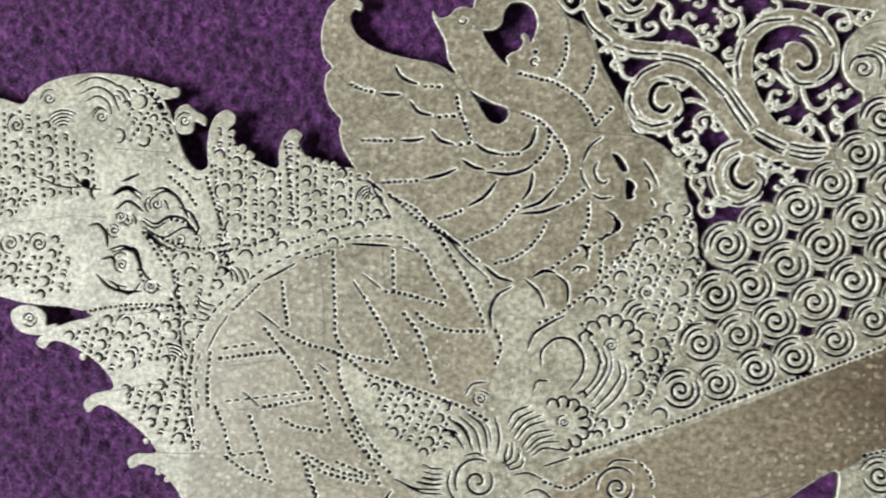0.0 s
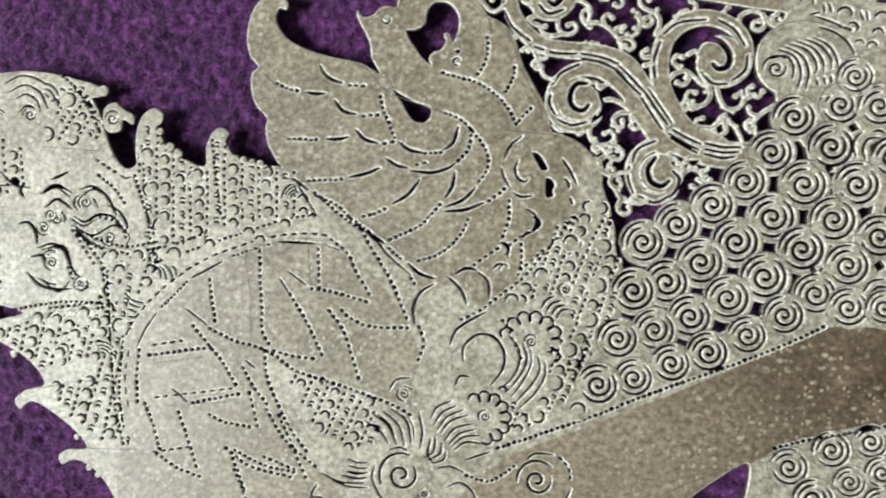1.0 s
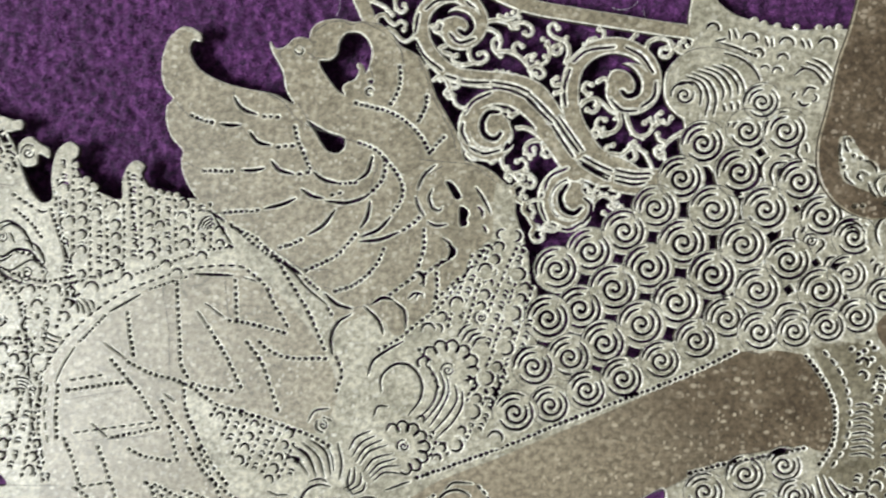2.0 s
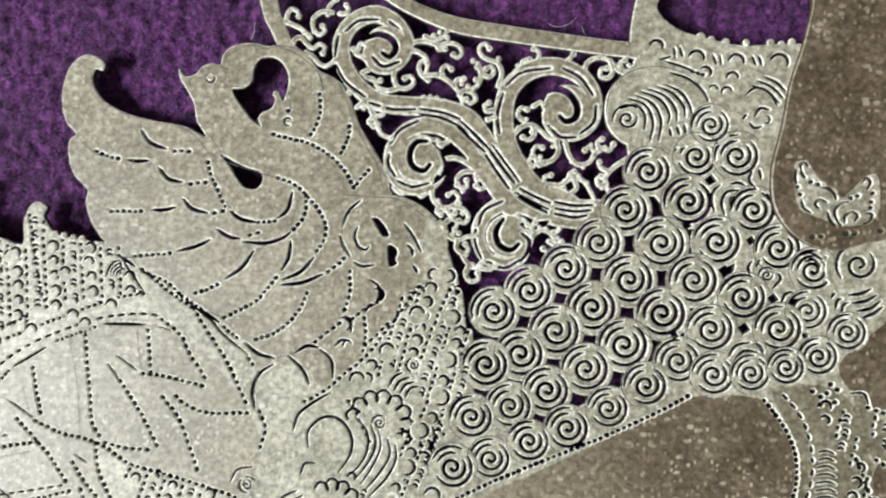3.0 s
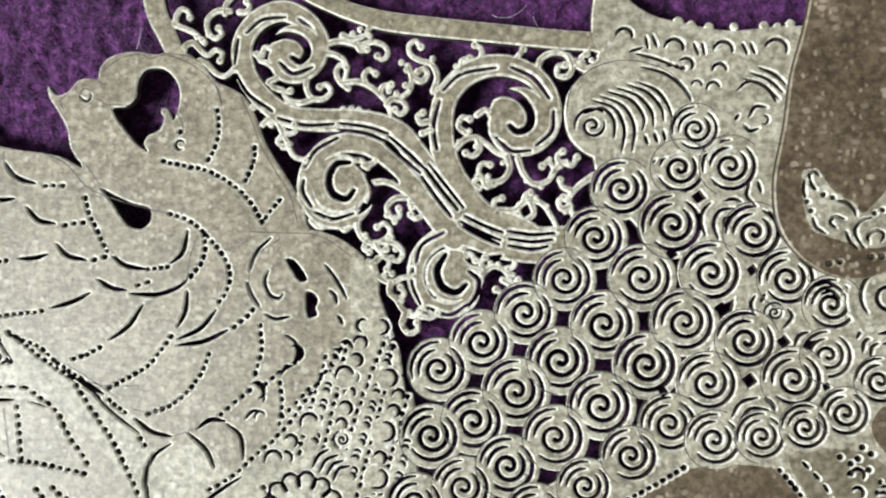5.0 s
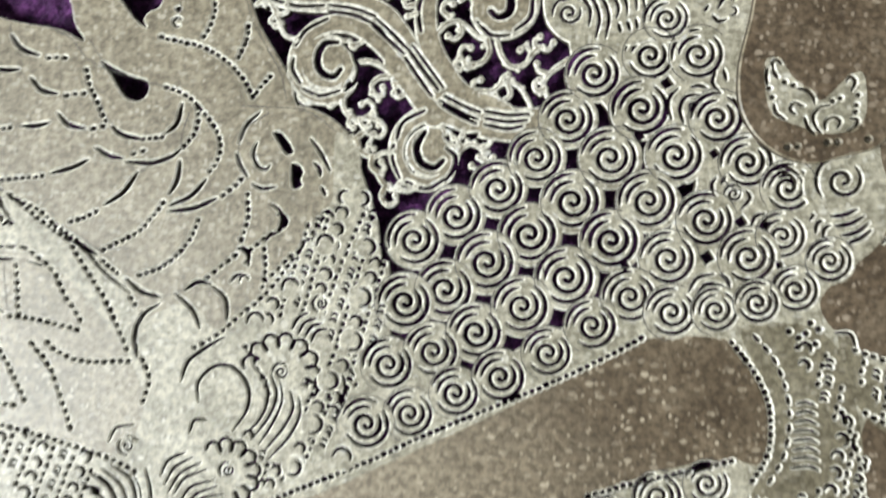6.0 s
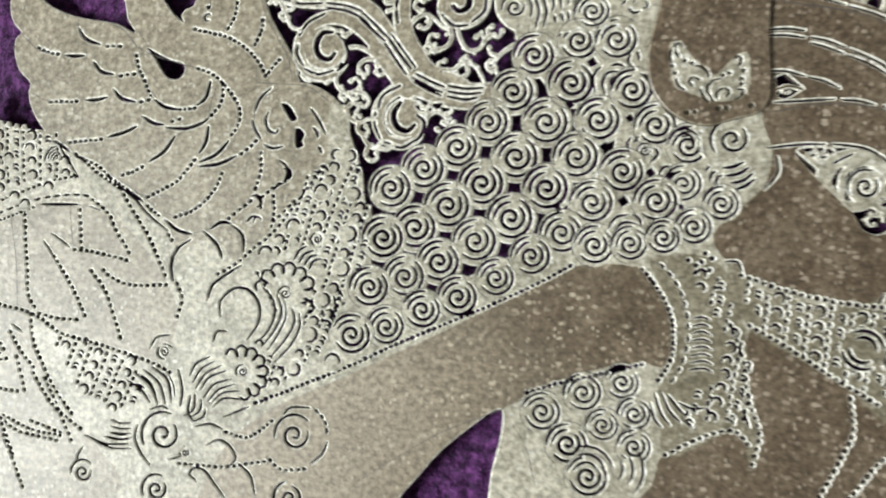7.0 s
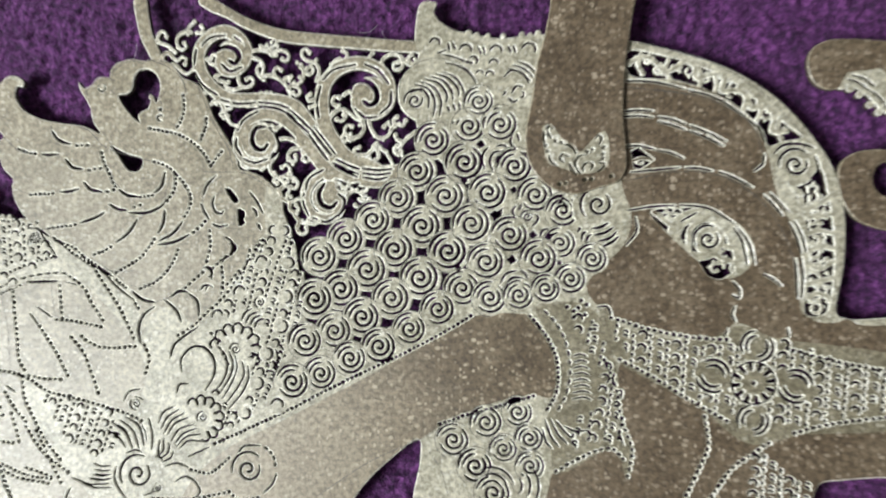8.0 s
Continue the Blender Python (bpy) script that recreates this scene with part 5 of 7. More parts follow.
hide.dots([(-81.4, -59.9), (-74.7, -62.4), (-70.3, -63.0), (-65.3, -64.6), (-59.8, -67.8), (-52.8, -69.3), (-44.4, -71.2), (-36.2, -73.3), (-32.0, -75.1)], 1.5, 0.42)
hide.dots([(-85.7, -59.7), (-81.9, -63.4), (-78.3, -66.9), (-74.0, -72.5)], 1.5, 0.42)
hide.dots([(-62.5, -50.1), (-57.9, -56.4), (-53.8, -63.3)], 1.5, 0.42)
hide.dots([(-57.4, -48.2), (-54.2, -48.3), (-44.3, -50.0)], 1.5, 0.42)
hide.dots([(-52.8, -53.1), (-49.3, -57.0), (-46.9, -62.2), (-44.7, -67.9)], 1.5, 0.42)
hide.dots([(-49.9, -52.7), (-47.5, -54.4), (-43.1, -55.7), (-34.2, -55.2)], 1.5, 0.42)
hide.dots([(-53.7, -36.4), (-49.2, -39.8), (-47.7, -42.7), (-43.7, -48.2)], 1.5, 0.42)
hide.dots([(-46.8, -33.7), (-42.1, -40.3), (-39.1, -44.4), (-34.6, -52.9)], 1.5, 0.42)
hide.dots([(-31.5, -54.8), (-30.0, -58.4), (-31.0, -62.2)], 1.5, 0.42)
hide.dots([(-72.6, -68.4), (-69.9, -72.2), (-66.1, -76.3)], 1.5, 0.42)
hide.dots([(-67.6, -63.9), (-66.6, -69.8), (-63.6, -75.6), (-60.1, -81.3), (-55.6, -86.2)], 1.5, 0.42)
hide.dots([(-65.4, -63.7), (-60.0, -64.5), (-55.9, -64.5)], 1.5, 0.42)
hide.slit([(-87.9, -55.7), (-82.2, -59.1)], 0.45, 0.4)
hide.slit([(-65.4, -46.6), (-63.0, -49.6)], 0.45, 0.4)
hide.slit([(-63.5, -44.7), (-58.8, -47.6)], 0.45, 0.4)
hide.slit([(-89.6, -75.1), (-85.5, -78.0)], 0.45, 0.4)
hide.slit([(-72.2, -66.6), (-69.5, -68.2)], 0.45, 0.4)
hide.slit([(-32.6, -53.1), (-33.2, -49.7), (-30.7, -45.4)], 0.45, 0.4)
hide.slit([(-37.1, -69.9), (-35.9, -67.5), (-32.6, -66.6)], 0.45, 0.4)
hide.slit([(-33.8, -68.7), (-31.7, -69.4)], 0.45, 0.4)
hide.slit([(-48.8, -31.9), (-41.6, -36.9)], 0.45, 0.4)
hide.slit([(-45.3, -33.2), (-40.1, -38.8), (-34.4, -42.9)], 0.45, 0.4)
hide.dashes([(-95.4, -65.2), (-86.6, -63.1)], 2.2, 0.6)
hide.dashes([(-93.7, -77.7), (-73.3, -73.2)], 2.2, 0.5)
for spot in [(-33.7, -70.6, 1.6, 90)]:
    swirl(hide, *spot)
scales(hide, [(-62.6, -66.8), (-52.7, -70.1), (-40.9, -72.9), (-37.8, -78.3), (-39.3, -85.1), (-46.1, -84.5), (-56.1, -79.6)], 2.7, 0.85, 70.0)
hide.pencil.append([(-84.8, -52.5), (-83.0, -57.8)])
hide.pencil.append([(-74.4, -40.8), (-72.2, -51.4), (-71.1, -62.2)])
hide.pencil.append([(-59.2, -38.9), (-57.9, -47.5)])
hide.pencil.append([(-96.5, -70.0), (-82.3, -66.6)])
hide.pencil.append([(-95.7, -80.2), (-75.9, -76.9)])
hide.dots([(-87.5, -80.6), (-84.9, -86.4), (-82.1, -93.0)], 1.5, 0.4)
hide.dots([(-92.2, -91.0), (-87.1, -93.7), (-81.1, -95.3)], 1.5, 0.4)
hide.dots([(-79.8, -80.4), (-76.3, -81.6), (-69.8, -82.2)], 1.5, 0.4)
hide.dots([(-70.4, -74.2), (-67.9, -81.7)], 1.5, 0.4)
hide.dots([(-75.0, -87.9), (-69.3, -91.2), (-58.9, -92.8)], 1.5, 0.4)
hide.dots([(-73.2, -90.1), (-69.9, -96.9)], 1.5, 0.4)
hide.dots([(-62.8, -78.7), (-58.8, -85.9), (-55.3, -92.4)], 1.5, 0.4)
hide.dots([(-66.0, -77.7), (-60.3, -84.8), (-53.2, -89.5)], 1.5, 0.4)
hide.dots([(-96.1, -79.5), (-93.5, -84.6), (-91.6, -89.9)], 1.5, 0.4)
hide.dashes([(-93.0, -90.8), (-83.1, -88.3)], 2.2, 0.55)
for spot in [(-32.8, -89.3, 5.2, 20)]:
    swirl(hide, *spot)

# the pointed fringe and the winged ornament
hide.pencil.append([(-156.2, -40.3), (-147.2, -38.8), (-136.8, -36.9), (-127.9, -36.6)])
hide.pencil.append([(-110.1, -57.7), (-124.4, -60.5), (-131.6, -63.3)])
hide.pencil.append([(-105.7, -75.1), (-114.3, -76.0), (-122.2, -78.3)])
hide.pencil.append([(-96.5, -90.5), (-102.9, -91.2), (-110.1, -91.7)])
hide.pencil.append([(-113.3, -19.7), (-127.9, -19.6)])
hide.pencil.append([(-118.3, -37.9), (-111.3, -42.8), (-102.7, -42.7)])
hide.pencil.append([(-112.4, -13.5), (-108.8, -22.1)])
scales(hide, [(-102.7, -23.0), (-102.6, -13.5), (-99.7, -10.9), (-96.6, -17.5), (-91.8, -21.2), (-85.1, -21.8), (-84.6, -15.7), (-82.7, -14.2), (-79.5, -19.4), (-71.1, -21.0), (-64.3, -21.6), (-58.1, -31.0), (-75.5, -34.1), (-86.1, -39.3), (-95.6, -42.8), (-99.4, -40.4)], 2.8, 0.95, 95.0)
scales(hide, [(-109.6, -46.7), (-97.0, -43.6), (-94.0, -45.4), (-100.3, -54.1), (-102.6, -61.1), (-103.4, -77.6), (-100.2, -89.5), (-108.8, -89.9), (-112.7, -86.9), (-120.7, -78.1), (-108.7, -74.1), (-110.5, -70.1), (-123.3, -74.2), (-127.3, -70.5), (-135.8, -66.5), (-127.3, -61.5), (-110.0, -59.1)], 2.8, 0.95, 80.0)
scales(hide, [(-167.8, -13.5), (-155.6, -11.4), (-149.1, -12.2), (-139.5, -18.3), (-131.4, -20.4), (-130.0, -29.1), (-147.4, -36.0), (-154.3, -26.7), (-166.6, -27.6)], 3.0, 0.95, 100.0)
scales(hide, [(-165.2, -44.5), (-147.0, -41.6), (-137.2, -43.8), (-135.2, -56.0), (-142.6, -57.4), (-164.2, -55.8)], 3.0, 0.95, 80.0)
scales(hide, [(-123.3, -3.9), (-117.4, -4.9), (-114.8, -10.2), (-112.8, -16.9), (-123.6, -17.6), (-126.5, -9.6)], 2.6, 0.8, 60.0)
hide.dots([(-102.3, -17.8), (-100.3, -29.6), (-97.8, -41.6), (-96.6, -45.0)], 1.4, 0.36)
hide.dots([(-84.7, -15.0), (-82.8, -25.6), (-80.8, -33.5)], 1.4, 0.36)
hide.dots([(-96.5, -45.3), (-87.3, -41.5), (-75.3, -36.5), (-64.7, -32.3), (-58.2, -30.9)], 1.4, 0.36)
hide.dots([(-107.1, -58.8), (-105.6, -69.6), (-103.8, -80.4), (-100.8, -89.6)], 1.4, 0.36)
hide.dots([(-103.1, -63.9), (-102.9, -77.5), (-101.2, -85.6)], 1.4, 0.36)
hide.dots([(-118.1, -39.5), (-111.3, -43.1), (-104.1, -43.8), (-96.6, -45.0)], 1.4, 0.36)
hide.dots([(-58.6, -25.8), (-52.9, -29.9), (-47.3, -33.4)], 1.4, 0.36)
hide.dots([(-110.1, -57.7), (-109.2, -50.8), (-110.3, -46.8)], 1.4, 0.36)
hide.dots([(-121.8, -5.2), (-117.2, -7.6), (-113.7, -14.3)], 1.4, 0.36)
hide.slit([(-126.9, -31.1), (-123.4, -29.3), (-119.6, -31.4)], 0.5, 0.4)
hide.slit([(-124.2, -37.3), (-122.4, -35.2), (-120.3, -36.7), (-121.6, -38.4)], 0.5, 0.4)
hide.slit([(-117.0, -30.9), (-113.7, -29.0), (-109.5, -30.6)], 0.5, 0.4)
hide.slit([(-112.1, -33.5), (-113.7, -31.3), (-115.8, -32.5)], 0.5, 0.4)
hide.slit([(-118.3, -38.1), (-113.0, -40.2), (-107.5, -37.3), (-103.5, -39.9), (-104.2, -41.8)], 0.5, 0.4)
hide.slit([(-117.1, -39.4), (-111.3, -42.8), (-104.8, -43.6)], 0.5, 0.4)
hide.slit([(-125.8, -44.7), (-120.0, -43.5), (-117.9, -47.5)], 0.5, 0.4)
hide.slit([(-123.3, -47.9), (-124.2, -45.5), (-122.1, -44.8)], 0.5, 0.4)
hide.slit([(-63.5, -23.5), (-58.2, -30.4)], 0.5, 0.4)
hide.slit([(-65.4, -24.3), (-62.6, -26.1)], 0.5, 0.4)
hide.slit([(-139.5, -4.8), (-134.5, -2.5), (-128.4, -4.2), (-124.7, -8.8)], 0.5, 0.4)
hide.slit([(-137.9, -6.8), (-133.9, -4.8), (-129.7, -6.3), (-127.2, -10.3)], 0.5, 0.4)
hide.slit([(-136.2, -8.5), (-133.4, -7.0), (-130.3, -8.4), (-129.2, -11.1)], 0.5, 0.4)
hide.slit([(-134.5, -11.4), (-132.9, -9.7), (-130.7, -10.7), (-131.1, -12.6)], 0.5, 0.4)
hide.slit([(-139.3, -25.7), (-134.5, -29.5), (-130.0, -29.8)], 0.5, 0.4)
hide.slit([(-148.1, -27.7), (-140.4, -29.9), (-134.5, -29.5)], 0.5, 0.4)
hide.slit([(-125.1, -52.3), (-120.5, -54.6), (-117.8, -51.6)], 0.5, 0.4)
for spot in [(-146.0, -8.3, 2.2, 0), (-154.0, -15.5, 2.6, 40), (-110.8, -11.3, 1.8, 200), (-131.8, -12.0, 2.0, 0), (-145.9, -62.9, 2.0, 180), (-145.2, -44.3, 2.6, 0), (-152.8, -44.9, 2.6, 90), (-116.5, -32.5, 2.0, 60), (-108.6, -40.5, 2.0, 120), (-123.4, -46.6, 2.0, 0)]:
    swirl(hide, *spot)
for spot in [(-141.5, -16.8, 5.8, 60, 140, 5), (-108.3, -69.9, 4.2, 40, 110, 4), (-63.1, -27.4, 3.5, 100, 180, 4), (-128.8, -8.3, 4.3, 20, 90, 3)]:
    wave_fan(hide, *spot)
for spot in [(-83.3, -40.0, 1.2, 90), (-91.3, -43.5, 1.2, 90), (-73.9, -36.4, 1.2, 90), (-65.3, -33.8, 1.2, 90), (-70.8, -24.7, 1.1, 90), (-76.1, -27.1, 1.1, 90), (-88.8, -24.0, 1.2, 90), (-71.0, -38.0, 1.1, 90)]:
    crescent(hide, *spot)
for spot in [(-95.2, -17.4, 1.0), (-93.4, -18.6, 0.8), (-98.1, -13.9, 0.8), (-78.8, -19.0, 0.8), (-76.7, -19.2, 0.8), (-74.6, -19.7, 0.8), (-72.6, -19.8, 0.8), (-131.0, -70.9, 0.9), (-128.6, -72.3, 0.9), (-125.4, -74.7, 0.7), (-118.6, -85.9, 0.9), (-115.6, -87.5, 0.7), (-112.9, -89.4, 0.7), (-109.0, -96.4, 0.8), (-106.7, -97.9, 0.7), (-113.4, -5.0, 1.3)]:
    bead(hide, *spot)
for spot in [(-92.7, -18.9, 0.7)]:
    bead(hide, *spot)
scales(hide, [(-166.5, -29.0), (-154.2, -28.1), (-147.4, -36.7), (-165.5, -40.3)], 2.6, 0.85, 80.0)
scales(hide, [(-35.7, -43.1), (-32.3, -44.1), (-32.8, -46.1), (-35.6, -44.4)], 2.6, 0.85, 120.0)
hide.dots([(-128.2, -0.4), (-123.6, -2.3), (-120.4, -4.9), (-117.1, -8.9), (-115.2, -11.6)], 1.5, 0.38)
hide.dots([(-113.2, -22.0), (-110.9, -23.2), (-108.6, -24.3)], 1.5, 0.38)
hide.dots([(-111.4, -35.7), (-107.7, -36.3), (-105.4, -37.7), (-104.5, -39.9)], 1.5, 0.38)
hide.dots([(-113.9, -41.8), (-110.9, -42.6), (-107.2, -43.7)], 1.5, 0.38)
hide.dots([(-117.0, -40.7), (-114.5, -44.0), (-112.1, -46.8)], 1.5, 0.38)
hide.dots([(-118.6, -48.5), (-117.2, -51.1)], 1.5, 0.38)
hide.dots([(-122.3, -58.8), (-116.4, -57.6), (-110.6, -56.5), (-107.8, -58.4)], 1.5, 0.38)
hide.dots([(-102.8, -44.0), (-97.1, -42.1), (-91.5, -40.4), (-84.6, -37.3)], 1.5, 0.38)
hide.slit([(-107.1, -25.1), (-105.9, -25.7), (-104.5, -25.3)], 0.5, 0.4)
hide.slit([(-118.9, -36.5), (-115.7, -38.1), (-112.3, -36.1)], 0.5, 0.4)
hide.slit([(-117.5, -39.2), (-114.0, -41.4)], 0.5, 0.4)
hide.slit([(-123.4, -44.0), (-120.4, -44.2), (-118.6, -47.1)], 0.5, 0.4)
hide.slit([(-125.8, -51.8), (-123.5, -52.8), (-121.3, -52.9)], 0.5, 0.4)
hide.slit([(-116.8, -52.9), (-114.7, -53.8), (-113.0, -52.7)], 0.5, 0.4)
hide.slit([(-96.8, -46.0), (-95.3, -47.1), (-94.7, -49.0)], 0.5, 0.4)
hide.slit([(-95.7, -46.0), (-94.1, -47.3), (-93.2, -49.3)], 0.5, 0.4)
hide.slit([(-94.2, -45.7), (-92.7, -46.9), (-91.8, -48.8)], 0.5, 0.4)
hide.slit([(-92.8, -45.4), (-91.5, -46.3), (-90.8, -47.8)], 0.5, 0.4)
hide.slit([(-103.5, -53.4), (-101.7, -54.9), (-98.7, -55.4)], 0.5, 0.4)
hide.slit([(-102.8, -55.4), (-101.1, -56.3), (-99.2, -56.5)], 0.5, 0.4)
hide.slit([(-102.5, -57.1), (-100.0, -57.8)], 0.5, 0.4)
hide.slit([(-102.1, -59.0), (-100.0, -59.1)], 0.5, 0.4)
hide.slit([(-102.3, -60.5), (-100.8, -60.5)], 0.5, 0.4)
hide.slit([(-102.2, -61.9), (-101.0, -61.8)], 0.5, 0.4)
for spot in [(-122.0, -7.7, 1.6, 20), (-120.2, -17.1, 1.4, -40), (-127.0, -16.4, 1.7, 20), (-108.5, -45.6, 1.7, 100), (-101.0, -45.0, 1.7, 90), (-92.0, -43.2, 1.7, 90), (-105.4, -48.1, 1.3, 110), (-107.2, -53.1, 1.7, 170), (-113.6, -59.8, 1.7, 90), (-121.3, -61.5, 1.6, 90), (-104.4, -61.4, 1.6, 170), (-96.1, -36.4, 1.7, 150), (-100.8, -19.6, 1.4, 80), (-99.6, -28.0, 1.5, 170)]:
    crescent(hide, *spot)
for spot in [(-122.8, -48.1, 2.0, 0), (-122.7, -37.0, 1.9, 40), (-110.3, -11.6, 2.0, 0)]:
    swirl(hide, *spot)
hide.slit([(-39.5, -76.0), (-37.0, -77.4), (-35.1, -80.2)], 0.42, 0.4)
hide.slit([(-41.5, -79.0), (-39.6, -78.4), (-37.8, -79.3)], 0.42, 0.4)
hide.slit([(-45.4, -86.9), (-43.4, -87.6), (-40.8, -87.3)], 0.42, 0.4)
hide.slit([(-45.3, -88.5), (-42.9, -88.9), (-40.7, -88.5)], 0.42, 0.4)
hide.slit([(-45.2, -89.8), (-42.8, -90.0), (-40.4, -89.6)], 0.42, 0.4)
hide.slit([(-45.7, -90.9), (-43.1, -91.2), (-40.5, -90.7)], 0.42, 0.4)
hide.slit([(-48.9, -92.4), (-44.9, -93.4), (-40.3, -93.1)], 0.42, 0.4)
hide.slit([(-33.6, -75.3), (-32.1, -77.5), (-31.3, -81.0)], 0.42, 0.4)
hide.slit([(-32.3, -75.6), (-31.0, -78.0), (-30.5, -80.7)], 0.42, 0.4)

# tendrils and half leaves on the plain ground of the ornament
hide.slit([(-127.0, -30.7), (-123.8, -28.7), (-119.3, -30.2)], 0.75, 0.35)
hide.slit([(-125.7, -34.3), (-123.0, -32.1), (-118.8, -34.2)], 0.75, 0.35)
hide.slit([(-117.0, -29.2), (-114.2, -28.3), (-110.2, -30.4), (-107.2, -35.1)], 0.75, 0.35)
hide.slit([(-118.3, -36.0), (-115.3, -37.1), (-112.0, -35.1), (-108.1, -35.4), (-105.2, -38.2)], 0.75, 0.35)
hide.slit([(-132.2, -38.8), (-130.1, -38.3), (-127.9, -40.3), (-127.1, -43.4)], 0.75, 0.35)
hide.slit([(-126.8, -44.4), (-123.0, -43.1), (-119.5, -44.6), (-117.7, -48.7), (-113.6, -52.0)], 0.75, 0.35)
hide.slit([(-129.2, -50.6), (-126.1, -53.1), (-122.1, -54.1), (-117.3, -53.6)], 0.75, 0.35)
hide.slit([(-109.5, -32.6), (-106.5, -34.0), (-104.4, -37.4), (-105.2, -38.9)], 0.75, 0.35)
hide.slit([(-132.0, -28.8), (-132.8, -30.7), (-131.5, -32.4)], 0.75, 0.35)
hide.slit([(-124.8, -27.4), (-122.5, -26.3), (-120.7, -25.3)], 0.75, 0.35)
hide.slit([(-112.6, -52.2), (-114.8, -51.2), (-116.5, -52.1)], 0.75, 0.35)
hide.slit([(-128.1, -46.7), (-125.7, -46.1), (-124.0, -49.1)], 0.75, 0.35)
hide.dots([(-112.5, -25.6), (-108.1, -28.7), (-105.6, -31.6)], 1.35, 0.4)
hide.dots([(-117.1, -39.5), (-111.8, -44.9), (-109.4, -47.8)], 1.35, 0.4)
hide.dots([(-118.9, -46.1), (-116.7, -49.8), (-113.4, -52.7)], 1.35, 0.4)
hide.dots([(-131.4, -59.9), (-125.6, -58.4), (-119.0, -56.9), (-109.2, -56.5)], 1.35, 0.4)
hide.dots([(-108.6, -48.7), (-107.5, -56.7), (-106.4, -65.1)], 1.35, 0.4)
hide.dots([(-103.5, -25.0), (-100.6, -31.9), (-97.7, -38.4)], 1.35, 0.4)
hide.dots([(-117.1, -39.3), (-110.7, -41.2), (-104.0, -42.2), (-97.3, -40.6)], 1.35, 0.4)
swirl(hide, -115.5, -32.3, 1.9, 40)
swirl(hide, -125.8, -39.3, 1.9, 120)
swirl(hide, -123.1, -47.7, 1.8, 90)
swirl(hide, -124.4, -36.0, 1.6, 200)
swirl(hide, -115.3, -52.0, 1.4, 20)
crescent(hide, -125.4, -61.4, 1.15, 70)
crescent(hide, -120.5, -61.4, 1.15, 70)
crescent(hide, -113.5, -59.0, 1.15, 70)
crescent(hide, -122.1, -65.2, 1.15, 70)
crescent(hide, -110.4, -61.4, 1.15, 70)
crescent(hide, -115.4, -64.6, 1.15, 70)
crescent(hide, -118.9, -69.4, 1.15, 70)
crescent(hide, -107.4, -44.5, 1.15, 70)
crescent(hide, -101.0, -44.0, 1.15, 70)
crescent(hide, -98.6, -27.3, 1.15, 70)
crescent(hide, -95.2, -34.2, 1.15, 70)
crescent(hide, -92.2, -25.1, 1.15, 70)
crescent(hide, -87.7, -23.4, 1.15, 70)

# the collar and the shell
hide.solid([(37.9, 11.2), (38.7, 15.1), (42.3, 18.9), (48.6, 20.2), (55.0, 18.7), (58.8, 14.1), (56.4, 4.9), (48.0, 3.5), (42.4, 4.1), (38.9, 7.1)])
hide.pencil.append([(38.2, 10.7), (39.1, 15.6), (42.8, 18.9), (48.6, 20.0), (55.0, 17.8), (58.3, 13.6)])
for spot in [(43.9, 30.6, 0.9), (45.0, 29.5, 0.8), (46.8, 28.8, 0.9), (49.3, 27.0, 0.9), (50.6, 26.5, 0.7), (54.8, 25.6, 0.9), (56.4, 26.2, 0.9), (58.5, 25.6, 0.8), (61.3, 25.2, 0.8), (63.2, 26.0, 0.8), (65.3, 25.2, 0.7), (67.9, 26.0, 0.8), (70.0, 25.2, 0.8), (72.1, 25.0, 0.7), (74.1, 25.4, 0.8), (52.7, 25.9, 0.7)]:
    bead(hide, *spot)
for spot in [(44.2, 28.1, 0.8), (44.0, 26.7, 0.8)]:
    bead(hide, *spot)
for spot in [(59.1, 8.5, 4.2)]:
    coil(hide, *spot)
for spot in [(42.5, 9.3, 2.9, 0)]:
    swirl(hide, *spot)
hide.slit([(41.2, 11.3), (44.0, 12.2), (46.0, 10.2), (46.0, 7.2)], 0.55, 0.4)
hide.slit([(42.6, 13.5), (46.2, 12.0), (47.7, 8.7), (47.2, 4.9)], 0.55, 0.4)
hide.slit([(43.9, 14.2), (47.6, 12.4), (49.3, 9.0), (48.9, 5.0)], 0.55, 0.4)
hide.slit([(45.1, 14.9), (49.0, 13.3), (50.9, 10.3), (50.6, 8.5)], 0.55, 0.4)
hide.slit([(46.5, 15.5), (50.0, 14.0), (52.1, 11.4), (52.4, 9.1)], 0.55, 0.4)
hide.slit([(48.3, 16.0), (51.5, 14.6), (53.7, 11.9), (54.0, 10.0)], 0.55, 0.4)
hide.slit([(49.8, 16.4), (53.1, 14.8), (54.8, 12.2), (55.4, 10.4)], 0.55, 0.4)
hide.slit([(50.6, 18.9), (54.5, 17.6), (57.3, 15.2), (58.4, 13.2)], 0.55, 0.4)
hide.slit([(51.0, 7.5), (51.4, 6.1)], 0.55, 0.4)
hide.slit([(52.5, 8.0), (53.0, 6.4)], 0.55, 0.4)
hide.slit([(53.9, 8.4), (54.2, 6.7)], 0.55, 0.4)
hide.slit([(65.6, 14.7), (67.4, 16.2), (70.2, 15.2), (71.8, 12.8)], 0.55, 0.4)
hide.slit([(66.8, 16.6), (69.7, 15.6), (72.2, 13.2)], 0.55, 0.4)
hide.slit([(67.8, 17.6), (70.7, 16.3), (72.8, 14.3)], 0.55, 0.4)
hide.slit([(69.1, 18.4), (71.5, 17.3), (73.3, 15.6)], 0.55, 0.4)
hide.slit([(67.5, 10.4), (68.5, 12.1), (70.3, 11.9)], 0.55, 0.4)
